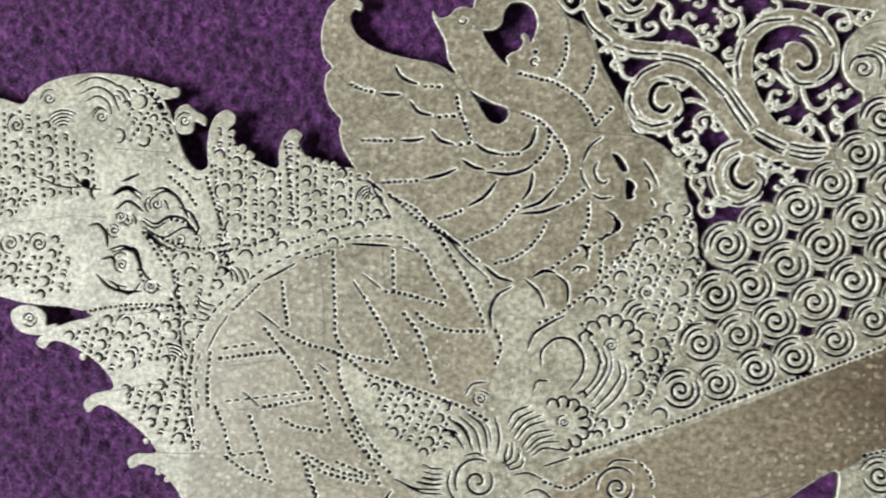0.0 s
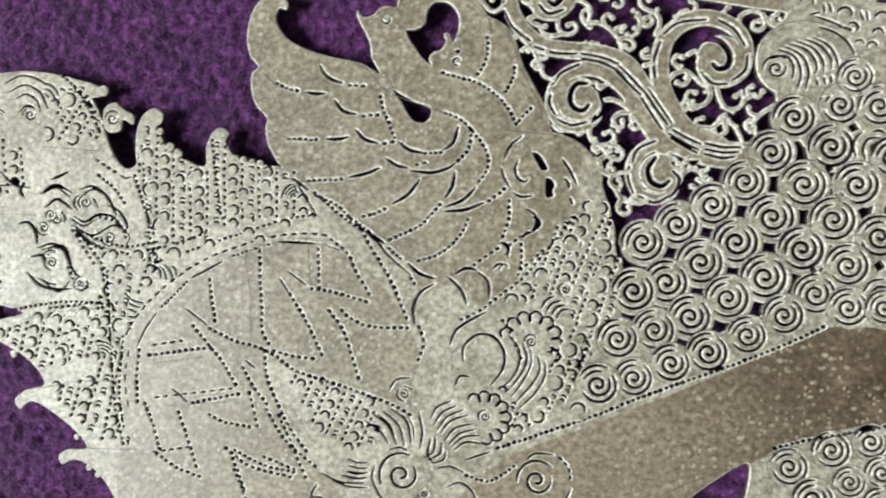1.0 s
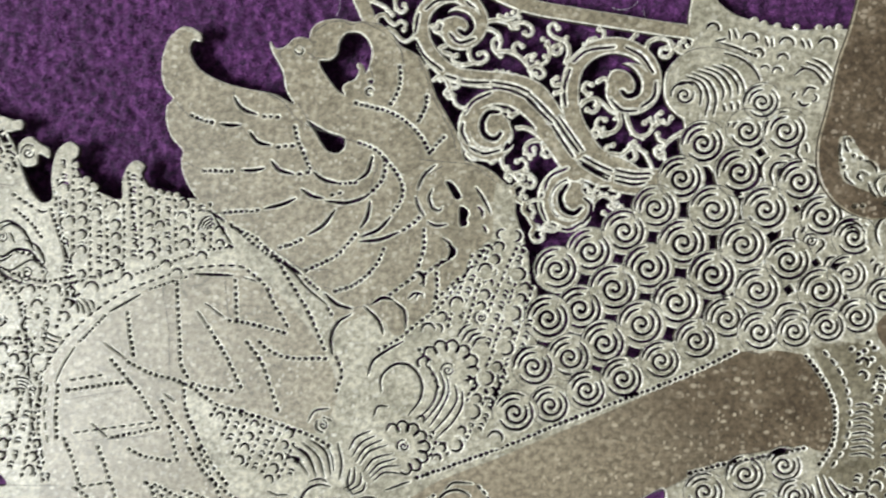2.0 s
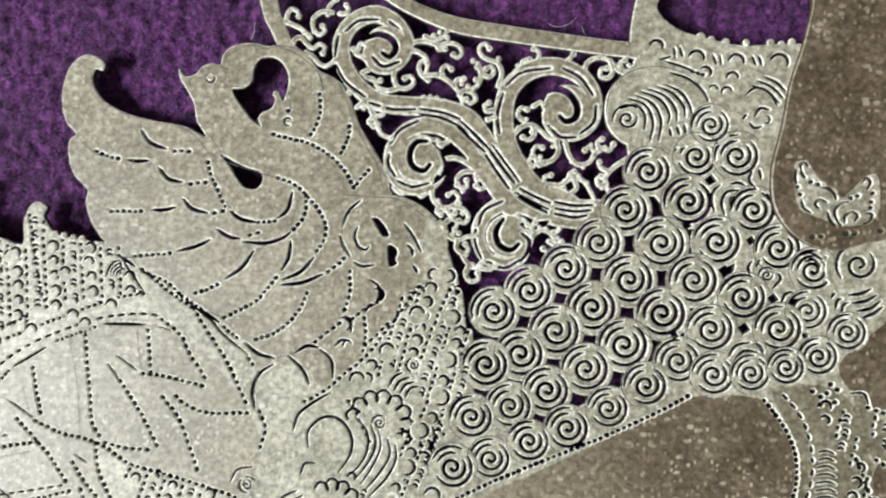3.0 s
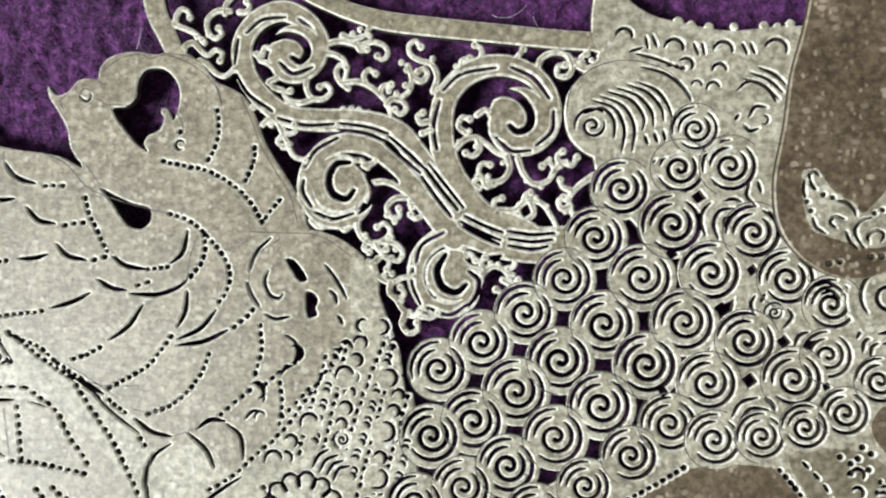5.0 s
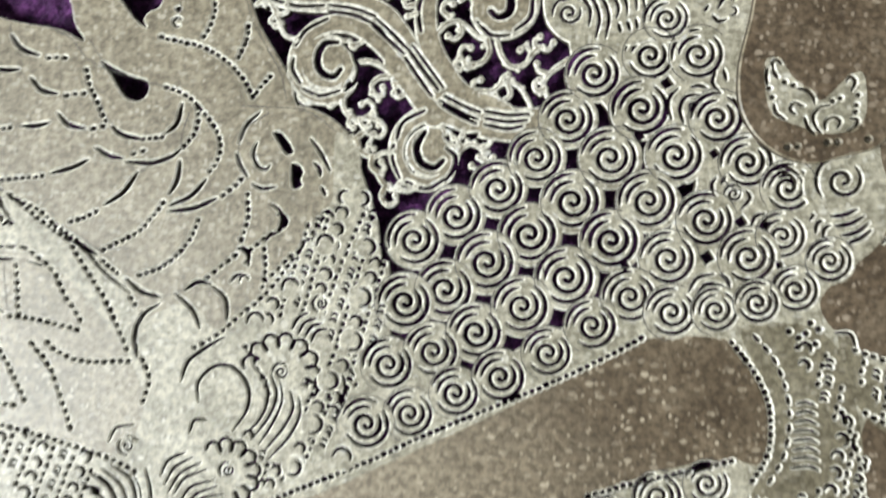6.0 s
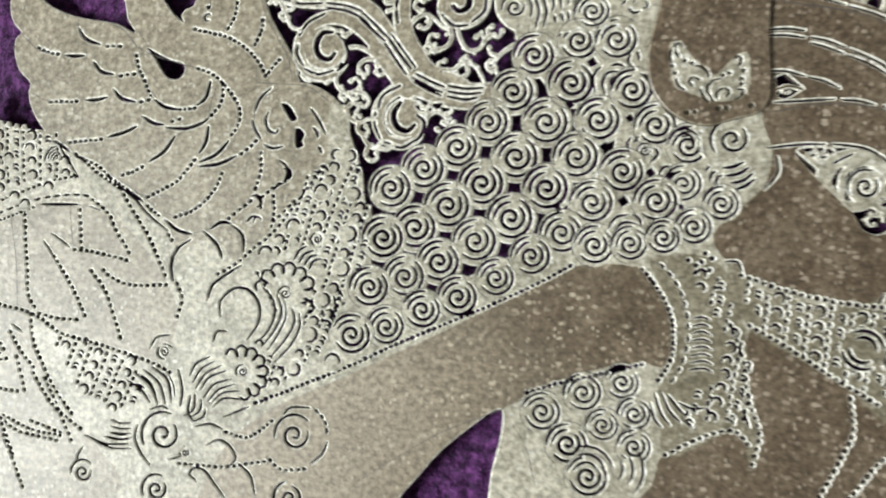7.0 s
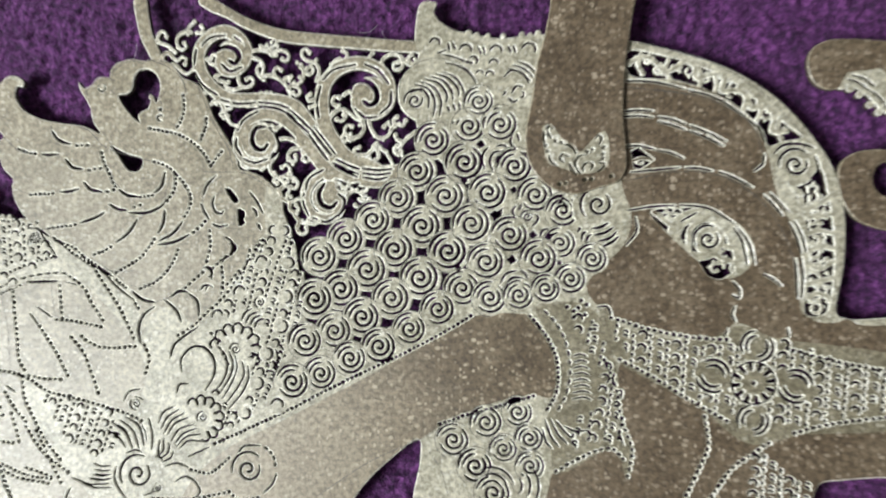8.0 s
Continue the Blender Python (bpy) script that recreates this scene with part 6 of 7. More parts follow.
hide.slit([(66.7, 9.1), (67.6, 8.1), (69.0, 8.5)], 0.55, 0.4)
hide.slit([(65.3, 9.9), (65.9, 10.8)], 0.55, 0.4)
hide.slit([(67.5, -0.3), (67.0, -2.4), (68.3, -3.9)], 0.55, 0.4)
hide.slit([(68.8, -0.1), (69.3, -1.9)], 0.55, 0.4)
for spot in [(55.7, 21.9, 1.5, 90), (63.5, 21.3, 1.5, 90), (71.8, 21.3, 1.7, 80), (47.7, 24.1, 1.3, 90), (59.3, 15.7, 0.8, 90), (61.9, 15.2, 1.0, 110), (57.6, 19.1, 1.1, 60), (62.9, 18.1, 1.1, 100), (69.8, 9.9, 0.7, 0)]:
    crescent(hide, *spot)
hide.slit([(51.2, 23.9), (51.5, 21.9)], 0.5, 0.5)
hide.slit([(52.3, 24.1), (53.0, 22.2)], 0.5, 0.5)
hide.slit([(58.9, 22.6), (59.6, 20.7)], 0.5, 0.5)
hide.slit([(60.2, 22.6), (60.6, 20.7)], 0.5, 0.5)
hide.slit([(66.6, 22.4), (67.3, 20.7)], 0.5, 0.5)
hide.slit([(67.9, 22.4), (68.5, 20.7)], 0.5, 0.5)
hide.slit([(49.7, 21.1), (52.8, 20.2), (56.0, 18.9)], 0.5, 0.5)
hide.slit([(48.6, 21.5), (50.7, 22.1)], 0.5, 0.5)
hide.dots([(55.0, 19.1), (57.1, 18.5)], 1.2, 0.38)
hide.slit([(61.4, -3.5), (60.2, -4.7), (59.8, -6.6), (60.5, -8.8)], 0.6, 0.4)
hide.slit([(65.0, -4.4), (62.7, -4.9), (61.8, -7.0), (62.5, -9.4)], 0.6, 0.4)
hide.slit([(64.6, -5.9), (63.6, -6.1), (63.5, -7.4)], 0.6, 0.4)
hide.slit([(63.6, -3.2), (64.9, -2.9), (66.2, -3.4)], 0.6, 0.4)
hide.slit([(70.5, -4.9), (72.0, -6.8), (72.6, -9.4)], 0.6, 0.4)
hide.slit([(68.2, -18.5), (67.5, -19.8), (67.9, -21.3)], 0.6, 0.4)
hide.slit([(69.7, -18.2), (69.1, -19.5)], 0.6, 0.4)
hide.slit([(73.3, -20.7), (73.9, -21.7), (72.5, -23.7)], 0.6, 0.4)
hide.slit([(74.2, -26.5), (74.9, -24.8), (76.3, -24.3)], 0.6, 0.4)
hide.slit([(76.0, -27.1), (76.8, -26.0), (78.0, -25.7)], 0.6, 0.4)
hide.slit([(64.4, -38.0), (65.7, -35.7), (68.4, -34.8)], 0.6, 0.4)
hide.slit([(65.8, -38.2), (67.3, -36.6), (70.0, -36.7)], 0.6, 0.4)
hide.slit([(69.5, -34.9), (70.5, -35.5), (71.1, -36.8)], 0.6, 0.4)
hide.slit([(83.7, -25.2), (84.4, -24.0), (85.6, -23.5)], 0.6, 0.4)
hide.slit([(84.6, -27.3), (84.9, -25.6), (86.0, -25.0)], 0.6, 0.4)
hide.slit([(85.8, -27.9), (86.1, -26.4), (87.0, -25.9)], 0.6, 0.4)
hide.slit([(77.5, -17.0), (79.2, -16.3), (81.6, -17.6)], 0.6, 0.4)
hide.slit([(78.4, -18.2), (80.0, -17.7), (81.3, -19.0)], 0.6, 0.4)
hide.slit([(76.7, -11.3), (75.0, -11.9), (76.8, -14.0)], 0.6, 0.4)
for spot in [(71.2, -21.2, 1.6, 0)]:
    swirl(hide, *spot)
for spot in [(80.9, -43.9, 0.5), (82.5, -44.9, 0.5), (84.3, -42.3, 0.5), (83.6, -44.1, 0.5), (85.6, -43.3, 0.5), (82.5, -46.4, 0.5), (85.2, -45.8, 0.5)]:
    dot_at(hide, *spot)
hide.cut([(58.3, -2.4), (59.7, -1.4), (60.7, -2.8), (59.3, -3.7)], False)
hide.cut([(66.9, -14.2), (68.0, -13.4), (68.8, -14.6), (67.6, -15.4)], False)
hide.cut([(61.7, -20.5), (63.1, -19.5), (64.0, -20.8), (62.7, -21.8)], False)
hide.cut([(71.4, -25.7), (72.7, -24.7), (73.7, -26.0), (72.4, -27.0)], False)
hide.cut([(66.0, -31.9), (67.4, -30.8), (68.5, -32.3), (67.0, -33.4)], False)
hide.cut([(78.3, -32.7), (79.2, -32.1), (79.7, -33.1), (78.8, -33.6)], False)
hide.cut([(54.2, -11.6), (55.4, -10.8), (56.2, -12.0), (55.0, -12.8)], False)
hide.cut([(52.9, -34.0), (53.9, -33.3), (54.6, -34.4), (53.5, -35.1)], False)

# the round boss by the fan, the border strip and the sash
for spot in [(89.1, -19.2, 6.9)]:
    bead(hide, *spot)
for spot in [(88.7, -18.4, 4.4, 30)]:
    swirl(hide, *spot)
hide.slit([(87.1, -24.4), (89.1, -24.1), (91.1, -23.1)], 0.7, 0.4)
hide.slit([(87.7, -26.0), (90.2, -25.5), (92.2, -24.2)], 0.7, 0.4)
hide.slit([(88.8, -27.5), (91.2, -26.9), (93.0, -25.3)], 0.7, 0.4)
hide.slit([(89.8, -28.8), (91.8, -27.9), (93.4, -26.5)], 0.7, 0.4)
hide.dots([(71.8, -46.3), (75.2, -50.5), (78.0, -56.0), (78.6, -61.6), (77.8, -65.8), (75.9, -69.2)], 1.22, 0.42)
hide.dots([(72.4, -66.1), (63.3, -69.0), (54.8, -71.5), (49.0, -73.7)], 1.25, 0.42)
hide.dashes([(75.3, -44.9), (78.7, -48.8), (80.9, -54.3), (81.5, -59.9), (80.5, -65.4), (77.9, -70.4)], 2.4, 0.6)
scales(hide, [(82.1, -45.2), (86.9, -45.9), (89.8, -52.8), (92.9, -63.7), (94.2, -71.9), (92.8, -77.5), (85.4, -77.1), (79.9, -79.3), (84.1, -70.2), (88.2, -68.0), (88.5, -58.3), (85.5, -54.2), (82.5, -51.5)], 2.6, 0.85, 80.0)
hide.slit([(82.5, -55.9), (84.1, -55.5), (85.5, -56.0)], 0.42, 0.6)
hide.slit([(82.5, -57.5), (84.3, -57.0), (85.6, -57.5)], 0.42, 0.6)
hide.slit([(82.4, -59.0), (84.4, -58.5), (85.8, -59.1)], 0.42, 0.6)
hide.slit([(82.3, -60.5), (84.5, -60.1), (85.9, -60.6)], 0.42, 0.6)
hide.slit([(82.2, -62.1), (84.7, -61.6), (86.0, -62.1)], 0.42, 0.6)
hide.slit([(82.2, -63.6), (84.8, -63.1), (86.1, -63.6)], 0.42, 0.6)
hide.slit([(82.1, -65.1), (84.9, -64.6), (86.3, -65.1)], 0.42, 0.6)
hide.slit([(82.0, -66.6), (85.0, -66.1), (86.4, -66.7)], 0.42, 0.6)
hide.slit([(80.0, -73.4), (82.7, -74.5), (85.7, -74.2)], 0.5, 0.4)
hide.slit([(75.3, -71.9), (76.7, -76.0), (78.6, -78.3)], 0.5, 0.4)
hide.slit([(76.7, -71.8), (78.3, -75.2), (80.6, -77.5)], 0.5, 0.4)
hide.slit([(78.0, -72.1), (80.0, -74.6), (81.7, -76.1)], 0.5, 0.4)
hide.slit([(74.5, -74.0), (75.5, -77.4), (76.9, -78.8)], 0.5, 0.4)
hide.slit([(92.8, -74.0), (94.2, -77.4)], 0.5, 0.4)
hide.dots([(89.8, -56.9), (92.5, -63.7), (93.9, -71.9), (96.2, -78.7), (95.1, -84.9)], 1.6, 0.4)
hide.dots([(77.9, -84.4), (82.7, -81.5), (88.1, -79.0), (91.5, -78.5), (94.1, -80.9)], 1.6, 0.4)
scales(hide, [(90.3, -45.8), (95.0, -49.9), (113.4, -52.1), (119.8, -52.3), (130.0, -52.1), (152.1, -57.6), (161.7, -58.7), (161.6, -67.8), (152.0, -68.1), (133.6, -72.0), (118.4, -69.1), (112.0, -67.3), (100.2, -61.1), (94.3, -56.5)], 2.7, 0.9, 85.0)
hide.dots([(91.6, -46.5), (100.4, -49.2), (110.9, -51.1), (118.6, -51.6)], 1.5, 0.42)
hide.dots([(93.6, -56.8), (101.6, -61.0), (110.7, -66.7), (118.4, -70.9)], 1.5, 0.42)
hide.dots([(132.5, -53.4), (141.2, -55.9), (149.7, -57.7), (161.7, -59.1)], 1.5, 0.42)
hide.dots([(133.6, -73.5), (141.0, -71.3), (152.0, -69.5), (161.6, -68.7)], 1.5, 0.42)
hide.dots([(113.3, -70.2), (114.0, -76.7), (111.9, -82.4), (108.2, -90.4)], 1.5, 0.42)
hide.dots([(127.9, -75.9), (119.6, -82.1), (113.8, -90.2)], 1.5, 0.42)
for spot in [(124.7, -61.8, 5.9), (115.4, -60.3, 4.6), (134.2, -62.4, 4.6), (125.6, -53.0, 4.4), (124.3, -70.6, 4.2)]:
    bead(hide, *spot)
for k in range(12):
    c, e = math.cos(math.radians(30 * k + 8)), math.sin(math.radians(30 * k + 8))
    hide.slit([(124.7 + 3.3 * c, -61.8 + 3.3 * e), (124.7 + 4.9 * c, -61.8 + 4.9 * e)], 0.95, 0.75)
    hide.arc(124.7, -61.8, 5.0, 30 * k - 4, 30 * k + 20, 0.5, 0.8)
hide.hole(124.7, -61.8, 0.5)
for x, y, r, a in ((115.4, -60.3, 3.9, 180), (134.2, -62.4, 3.9, 0), (125.6, -53.0, 3.7, 90), (124.3, -70.6, 3.5, 270)):
    for q, wide in ((1.0, 72), (0.66, 80)):
        for side in (0, 180):
            hide.arc(x, y, r * q, a + 62 + side - wide / 1.3, a + 62 + side + wide / 1.3, 0.72, 0.4)
hide.slit([(120.2, -37.5), (121.8, -39.5), (121.6, -41.5), (120.2, -40.8)], 0.5, 0.4)
hide.slit([(120.7, -43.5), (120.0, -45.5), (120.8, -47.2)], 0.5, 0.4)
hide.slit([(132.6, -48.7), (132.8, -50.7)], 0.5, 0.4)
hide.slit([(119.0, -48.9), (118.0, -51.0)], 0.5, 0.4)
scales(hide, [(122.8, -81.0), (126.0, -78.2), (132.3, -82.3), (137.8, -86.1), (137.2, -90.3), (124.0, -91.0)], 2.6, 0.85, 85.0)
for spot in [(62.1, -89.6, 5.6, 20, 120, 3), (66.7, -88.3, 7.0, -40, 40, 3)]:
    wave_fan(hide, *spot)

# the fan: plain ribs between pierced rims
hide.cut([(96.4, 19.6), (105.0, 18.1), (113.1, 15.3), (121.2, 10.9), (127.7, 5.4), (133.6, -0.3), (136.5, -2.9), (132.2, -3.7), (129.2, -4.7), (127.9, -1.1), (123.4, 4.1), (117.1, 8.5), (107.7, 12.2), (96.7, 14.0)])
hide.cut([(140.6, -10.8), (142.0, -16.2), (143.0, -24.1), (143.1, -33.4), (141.9, -42.7), (140.9, -45.1), (136.9, -45.4), (137.5, -37.4), (137.8, -28.1), (137.1, -22.8), (135.1, -17.4), (133.1, -13.1), (136.7, -14.1)])
hide.cut([(101.3, -20.5), (107.5, -19.6), (114.2, -20.2), (119.5, -23.4), (122.3, -28.0), (123.3, -33.9), (120.7, -35.0), (117.4, -36.9), (114.7, -36.1), (112.8, -33.1), (109.4, -28.2), (106.1, -26.0), (103.1, -23.3)])
hide.cut([(96.8, -5.3), (98.6, -4.5), (102.3, -7.5), (100.7, -8.6), (98.8, -9.7), (97.4, -9.4)], False)
hide.ribbon([(96.4, 16.8), (100.2, 18.3), (103.0, 16.5), (104.9, 14.2), (107.7, 15.2), (109.8, 16.8), (112.1, 15.3), (112.6, 12.3), (116.1, 13.2), (119.1, 12.0), (118.5, 9.0), (121.8, 9.1), (124.4, 7.4), (125.1, 4.6), (128.0, 4.8), (130.6, 2.6), (129.9, -1.2), (133.2, -1.3)], 1.4)
hide.ribbon([(99.4, 18.9), (98.8, 16.3), (99.8, 13.9)], 1.3)
hide.ribbon([(106.1, 17.5), (105.2, 14.6), (106.3, 12.5)], 1.2)
hide.ribbon([(113.1, 15.0), (113.7, 12.2), (113.1, 10.1)], 1.3)
hide.ribbon([(116.8, 13.2), (117.3, 10.7), (116.8, 8.5)], 1.2)
hide.ribbon([(122.4, 9.9), (124.1, 7.0), (123.4, 4.2)], 1.4)
hide.ribbon([(127.1, 5.9), (127.4, 3.4), (126.3, 1.3)], 1.3)
hide.ribbon([(131.6, 1.6), (131.3, -0.9), (132.2, -3.7)], 1.2)
hide.ribbon([(133.1, -13.3), (135.9, -16.7), (136.6, -20.1), (139.2, -19.4), (142.5, -17.5)], 1.5)
hide.ribbon([(136.6, -21.4), (139.2, -22.1), (142.4, -21.5)], 1.4)
hide.ribbon([(137.6, -26.1), (140.4, -25.4), (143.0, -26.1)], 1.3)
hide.ribbon([(137.8, -30.1), (140.4, -29.2), (143.0, -29.7)], 1.4)
hide.ribbon([(137.5, -33.4), (140.1, -34.5), (143.0, -32.7)], 1.3)
hide.ribbon([(137.5, -38.1), (140.3, -37.4), (142.7, -36.7)], 1.4)
hide.ribbon([(137.2, -41.4), (139.7, -40.3), (141.8, -41.4)], 1.3)
for spot in [(98.1, 16.7, 1.2, 200, -250), (101.1, 17.1, 1.2, 30, 250), (103.3, 14.9, 1.4, 60, -250), (108.3, 15.7, 1.2, 180, 250), (110.7, 14.3, 1.2, 20, -250), (115.1, 12.2, 1.2, 90, 250), (120.0, 10.4, 1.2, 200, -250), (120.5, 7.8, 1.1, 20, 240), (125.7, 5.9, 1.2, 100, -250), (129.0, 3.0, 1.2, 200, 250), (131.3, -0.4, 1.2, 0, -250), (139.3, -15.6, 1.3, 200, -250), (135.6, -17.4, 1.2, 30, 250), (137.3, -20.4, 1.3, 180, -250), (139.2, -23.0, 1.4, 60, 250), (141.5, -21.5, 1.0, 200, -240)]:
    curl(hide, *spot)
for spot in [(139.2, -28.1, 1.3, 60, -250), (141.0, -26.8, 1.0, 180, 240), (139.4, -33.4, 1.3, 90, 250), (141.4, -33.4, 1.0, 200, -240), (139.0, -37.7, 1.3, 30, -250), (140.9, -39.4, 1.0, 200, 240), (139.0, -42.0, 1.2, 90, 250)]:
    curl(hide, *spot)
for k, y in enumerate(np.arange(-17.5, -44.0, -3.3)):
    curl(hide, 138.7 + 0.5 * (k % 2) + (0.25 * (y + 17.5) if y > -19 else 0), y, 1.45, 60 + 120 * (k % 2), 270 if k % 2 else -270)
    hide.bead(141.7, y - 1.5, 0.6)
for spot in [(134.8, -9.4, 5.4)]:
    bead(hide, *spot)
for spot in [(135.1, -9.4, 3.9, 0)]:
    swirl(hide, *spot)
hide.slit([(130.5, -6.5), (132.2, -4.8), (136.0, -4.4), (139.4, -5.5)], 0.6)
hide.slit([(139.6, -7.4), (140.3, -10.8), (138.7, -12.8)], 0.5)
hide.ribbon([(106.4, -27.1), (107.8, -23.3), (112.2, -21.3), (116.9, -22.2), (120.3, -26.0), (122.0, -30.7), (122.3, -35.0)], 3.4)
hide.ribbon([(107.4, -27.3), (109.1, -30.4), (112.8, -31.5), (116.2, -30.0), (116.8, -26.6), (114.4, -25.0), (112.6, -26.9)], 2.4, 2.0)
hide.ribbon([(102.0, -20.5), (104.7, -22.7), (106.8, -24.5)], 1.4)
hide.ribbon([(116.8, -28.0), (119.5, -29.3), (121.9, -29.4)], 1.4)
hide.ribbon([(115.8, -30.7), (118.8, -32.3), (121.9, -33.4)], 1.5)
for spot in [(105.1, -21.6, 1.2, 200, -250), (107.5, -20.6, 1.1, 20, 250), (119.5, -25.6, 1.2, 60, 250), (120.8, -28.3, 1.1, 200, -240), (116.4, -34.5, 1.3, 60, 250), (119.7, -33.7, 1.2, 200, -250), (113.9, -28.2, 1.5, 0, 280), (118.5, -31.4, 1.1, 90, 240)]:
    curl(hide, *spot)
hide.slit([(95.8, -20.0), (102.0, -19.1), (106.9, -18.9)], 0.5, 0.5)
hide.slit([(108.1, -18.8), (114.9, -19.7), (120.8, -23.4)], 0.5, 0.5)
hide.slit([(121.4, -24.2), (124.2, -28.3), (125.4, -33.4)], 0.5, 0.5)
hide.slit([(108.5, -22.8), (112.2, -20.7)], 0.5, 0.5)
hide.slit([(123.7, -33.4), (122.7, -28.0), (120.8, -24.6)], 0.5, 0.5)
hide.slit([(95.0, 12.4), (102.2, 11.9), (109.7, 9.9)], 0.5, 0.5)
hide.slit([(110.6, 9.6), (117.1, 7.3), (124.0, 2.6)], 0.5, 0.5)
hide.slit([(124.8, 1.8), (127.0, -0.5), (128.4, -3.9)], 0.5, 0.5)
hide.slit([(94.6, 4.6), (98.7, 4.9), (102.1, 4.5)], 0.5, 0.5)
hide.slit([(94.6, 3.4), (98.7, 3.5), (102.1, 3.0)], 0.5, 0.5)
hide.slit([(103.3, 3.1), (106.9, 2.3), (109.8, 1.1)], 0.5, 0.5)
hide.slit([(103.3, 2.0), (106.9, 0.9), (109.8, -0.3)], 0.5, 0.5)
hide.slit([(110.8, 0.8), (115.1, -1.2), (119.2, -3.4)], 0.5, 0.5)
hide.slit([(110.8, -0.6), (115.1, -2.5), (118.6, -4.5)], 0.5, 0.5)
hide.slit([(95.2, -4.0), (98.7, -4.0), (102.5, -5.0)], 0.5, 0.5)
hide.slit([(103.2, -5.2), (106.2, -5.9), (109.2, -7.4)], 0.5, 0.5)
hide.slit([(96.6, -10.5), (102.0, -10.1), (108.3, -9.6)], 0.5, 0.5)
hide.slit([(109.5, -9.7), (113.0, -9.9), (115.9, -10.6)], 0.5, 0.5)
hide.slit([(117.6, -10.8), (121.0, -12.3), (125.2, -14.8)], 0.5, 0.5)
hide.slit([(125.6, -10.8), (127.6, -9.2), (128.0, -6.7)], 0.5, 0.5)
hide.slit([(127.8, -16.7), (129.6, -18.7), (131.9, -21.6)], 0.5, 0.5)
hide.slit([(129.1, -16.2), (131.2, -18.4), (133.3, -20.8)], 0.5, 0.5)
hide.slit([(133.5, -23.4), (135.0, -26.7), (136.0, -30.7)], 0.5, 0.5)
hide.slit([(134.6, -23.0), (136.2, -26.5), (137.1, -30.5)], 0.5, 0.5)
hide.slit([(134.6, -32.1), (134.9, -36.7), (134.9, -41.4)], 0.5, 0.5)
hide.slit([(136.0, -31.8), (136.3, -36.7), (135.9, -41.4)], 0.5, 0.5)
hide.slit([(127.4, -35.8), (129.3, -36.8), (131.3, -38.5)], 0.5, 0.5)
hide.slit([(97.6, -21.7), (97.9, -25.1), (95.3, -28.6)], 0.5, 0.5)
hide.slit([(91.6, -45.8), (90.7, -43.8), (88.3, -43.8)], 0.5, 0.5)
hide.pencil.append([(98.8, 21.8), (114.4, 17.0), (127.7, 8.2), (136.8, -2.4)])
hide.pencil.append([(96.0, 10.8), (114.4, 7.3), (125.0, 0.7), (127.6, -6.4)])
hide.pencil.append([(95.2, -12.7), (107.5, -10.6), (118.3, -12.0), (127.5, -18.6), (133.3, -29.4), (134.9, -41.4)])
hide.slit([(-8.7, -25.8), (-7.2, -26.9), (-6.8, -29.1), (-7.6, -30.5)], 0.6, 0.4)
hide.slit([(-9.6, -32.4), (-8.8, -31.2), (-7.6, -30.9)], 0.6, 0.4)
hide.slit([(-14.2, -33.8), (-12.8, -34.9), (-12.5, -36.9)], 0.6, 0.4)
hide.slit([(-15.7, -39.9), (-14.7, -38.8), (-13.6, -38.5)], 0.6, 0.4)
hide.slit([(0.6, -26.9), (1.7, -26.6), (2.7, -27.7)], 0.6, 0.4)
hide.pencil.append([(14.1, -95.1), (22.4, -89.2), (31.4, -83.4), (43.5, -77.8)])
hide.pencil.append([(46.1, -80.7), (49.0, -84.8), (51.1, -91.8)])
hide.pencil.append([(43.5, -77.8), (51.9, -73.3), (66.1, -67.9)])
scales(hide, [(-1.3, -56.9), (2.6, -53.8), (9.1, -56.8), (6.2, -59.8), (3.8, -66.8), (-1.0, -73.3), (-2.8, -72.3), (-1.2, -66.0)], 2.3, 0.85, 70.0)
scales(hide, [(-11.9, -66.7), (-5.7, -72.5), (-1.0, -73.3), (-10.1, -77.9), (-9.2, -72.2)], 2.3, 0.8, 70.0)
for spot in [(3.1, -56.6, 1.5, 10), (0.5, -64.4, 1.6, 0), (6.0, -70.0, 1.6, 90), (-2.8, -72.3, 1.4, -20)]:
    crescent(hide, *spot)
hide.ribbon([(96.9, -7.8), (99.3, -7.1), (101.8, -7.7)], 1.0)
for spot in [(99.3, -8.0, 0.9, 90, 240)]:
    curl(hide, *spot)

# the scroll in the fan's opening
hide.bead(114.8, -27.3, 3.7)
hide.ribbon([(110.2, -29.8), (110.6, -24.7), (114.8, -22.4), (119.2, -24.5), (121.0, -28.9)], 1.5)
swirl(hide, 114.8, -27.3, 3.5, 20)
for x, y, start in ((106.1, -22.0, 60), (108.3, -24.2, 160), (121.5, -31.6, 260), (120.4, -34.7, 360), (118.1, -32.6, 460), (109.7, -27.8, 560)):
    curl(hide, x, y, 0.95, start, 260)

# which piece of the sheet is which
hide.zone_of("fringe_panel", [(-178.0, -2.7), (-112.1, 0.8), (-97.3, -6.4), (-77.5, -9.9), (-64.3, -21.6), (-45.8, -35.9), (-64.4, -36.8), (-80.2, -42.8), (-93.2, -54.8), (-99.1, -68.9), (-96.5, -90.5), (-100.4, -104.6), (-167.6, -127.7)], True)
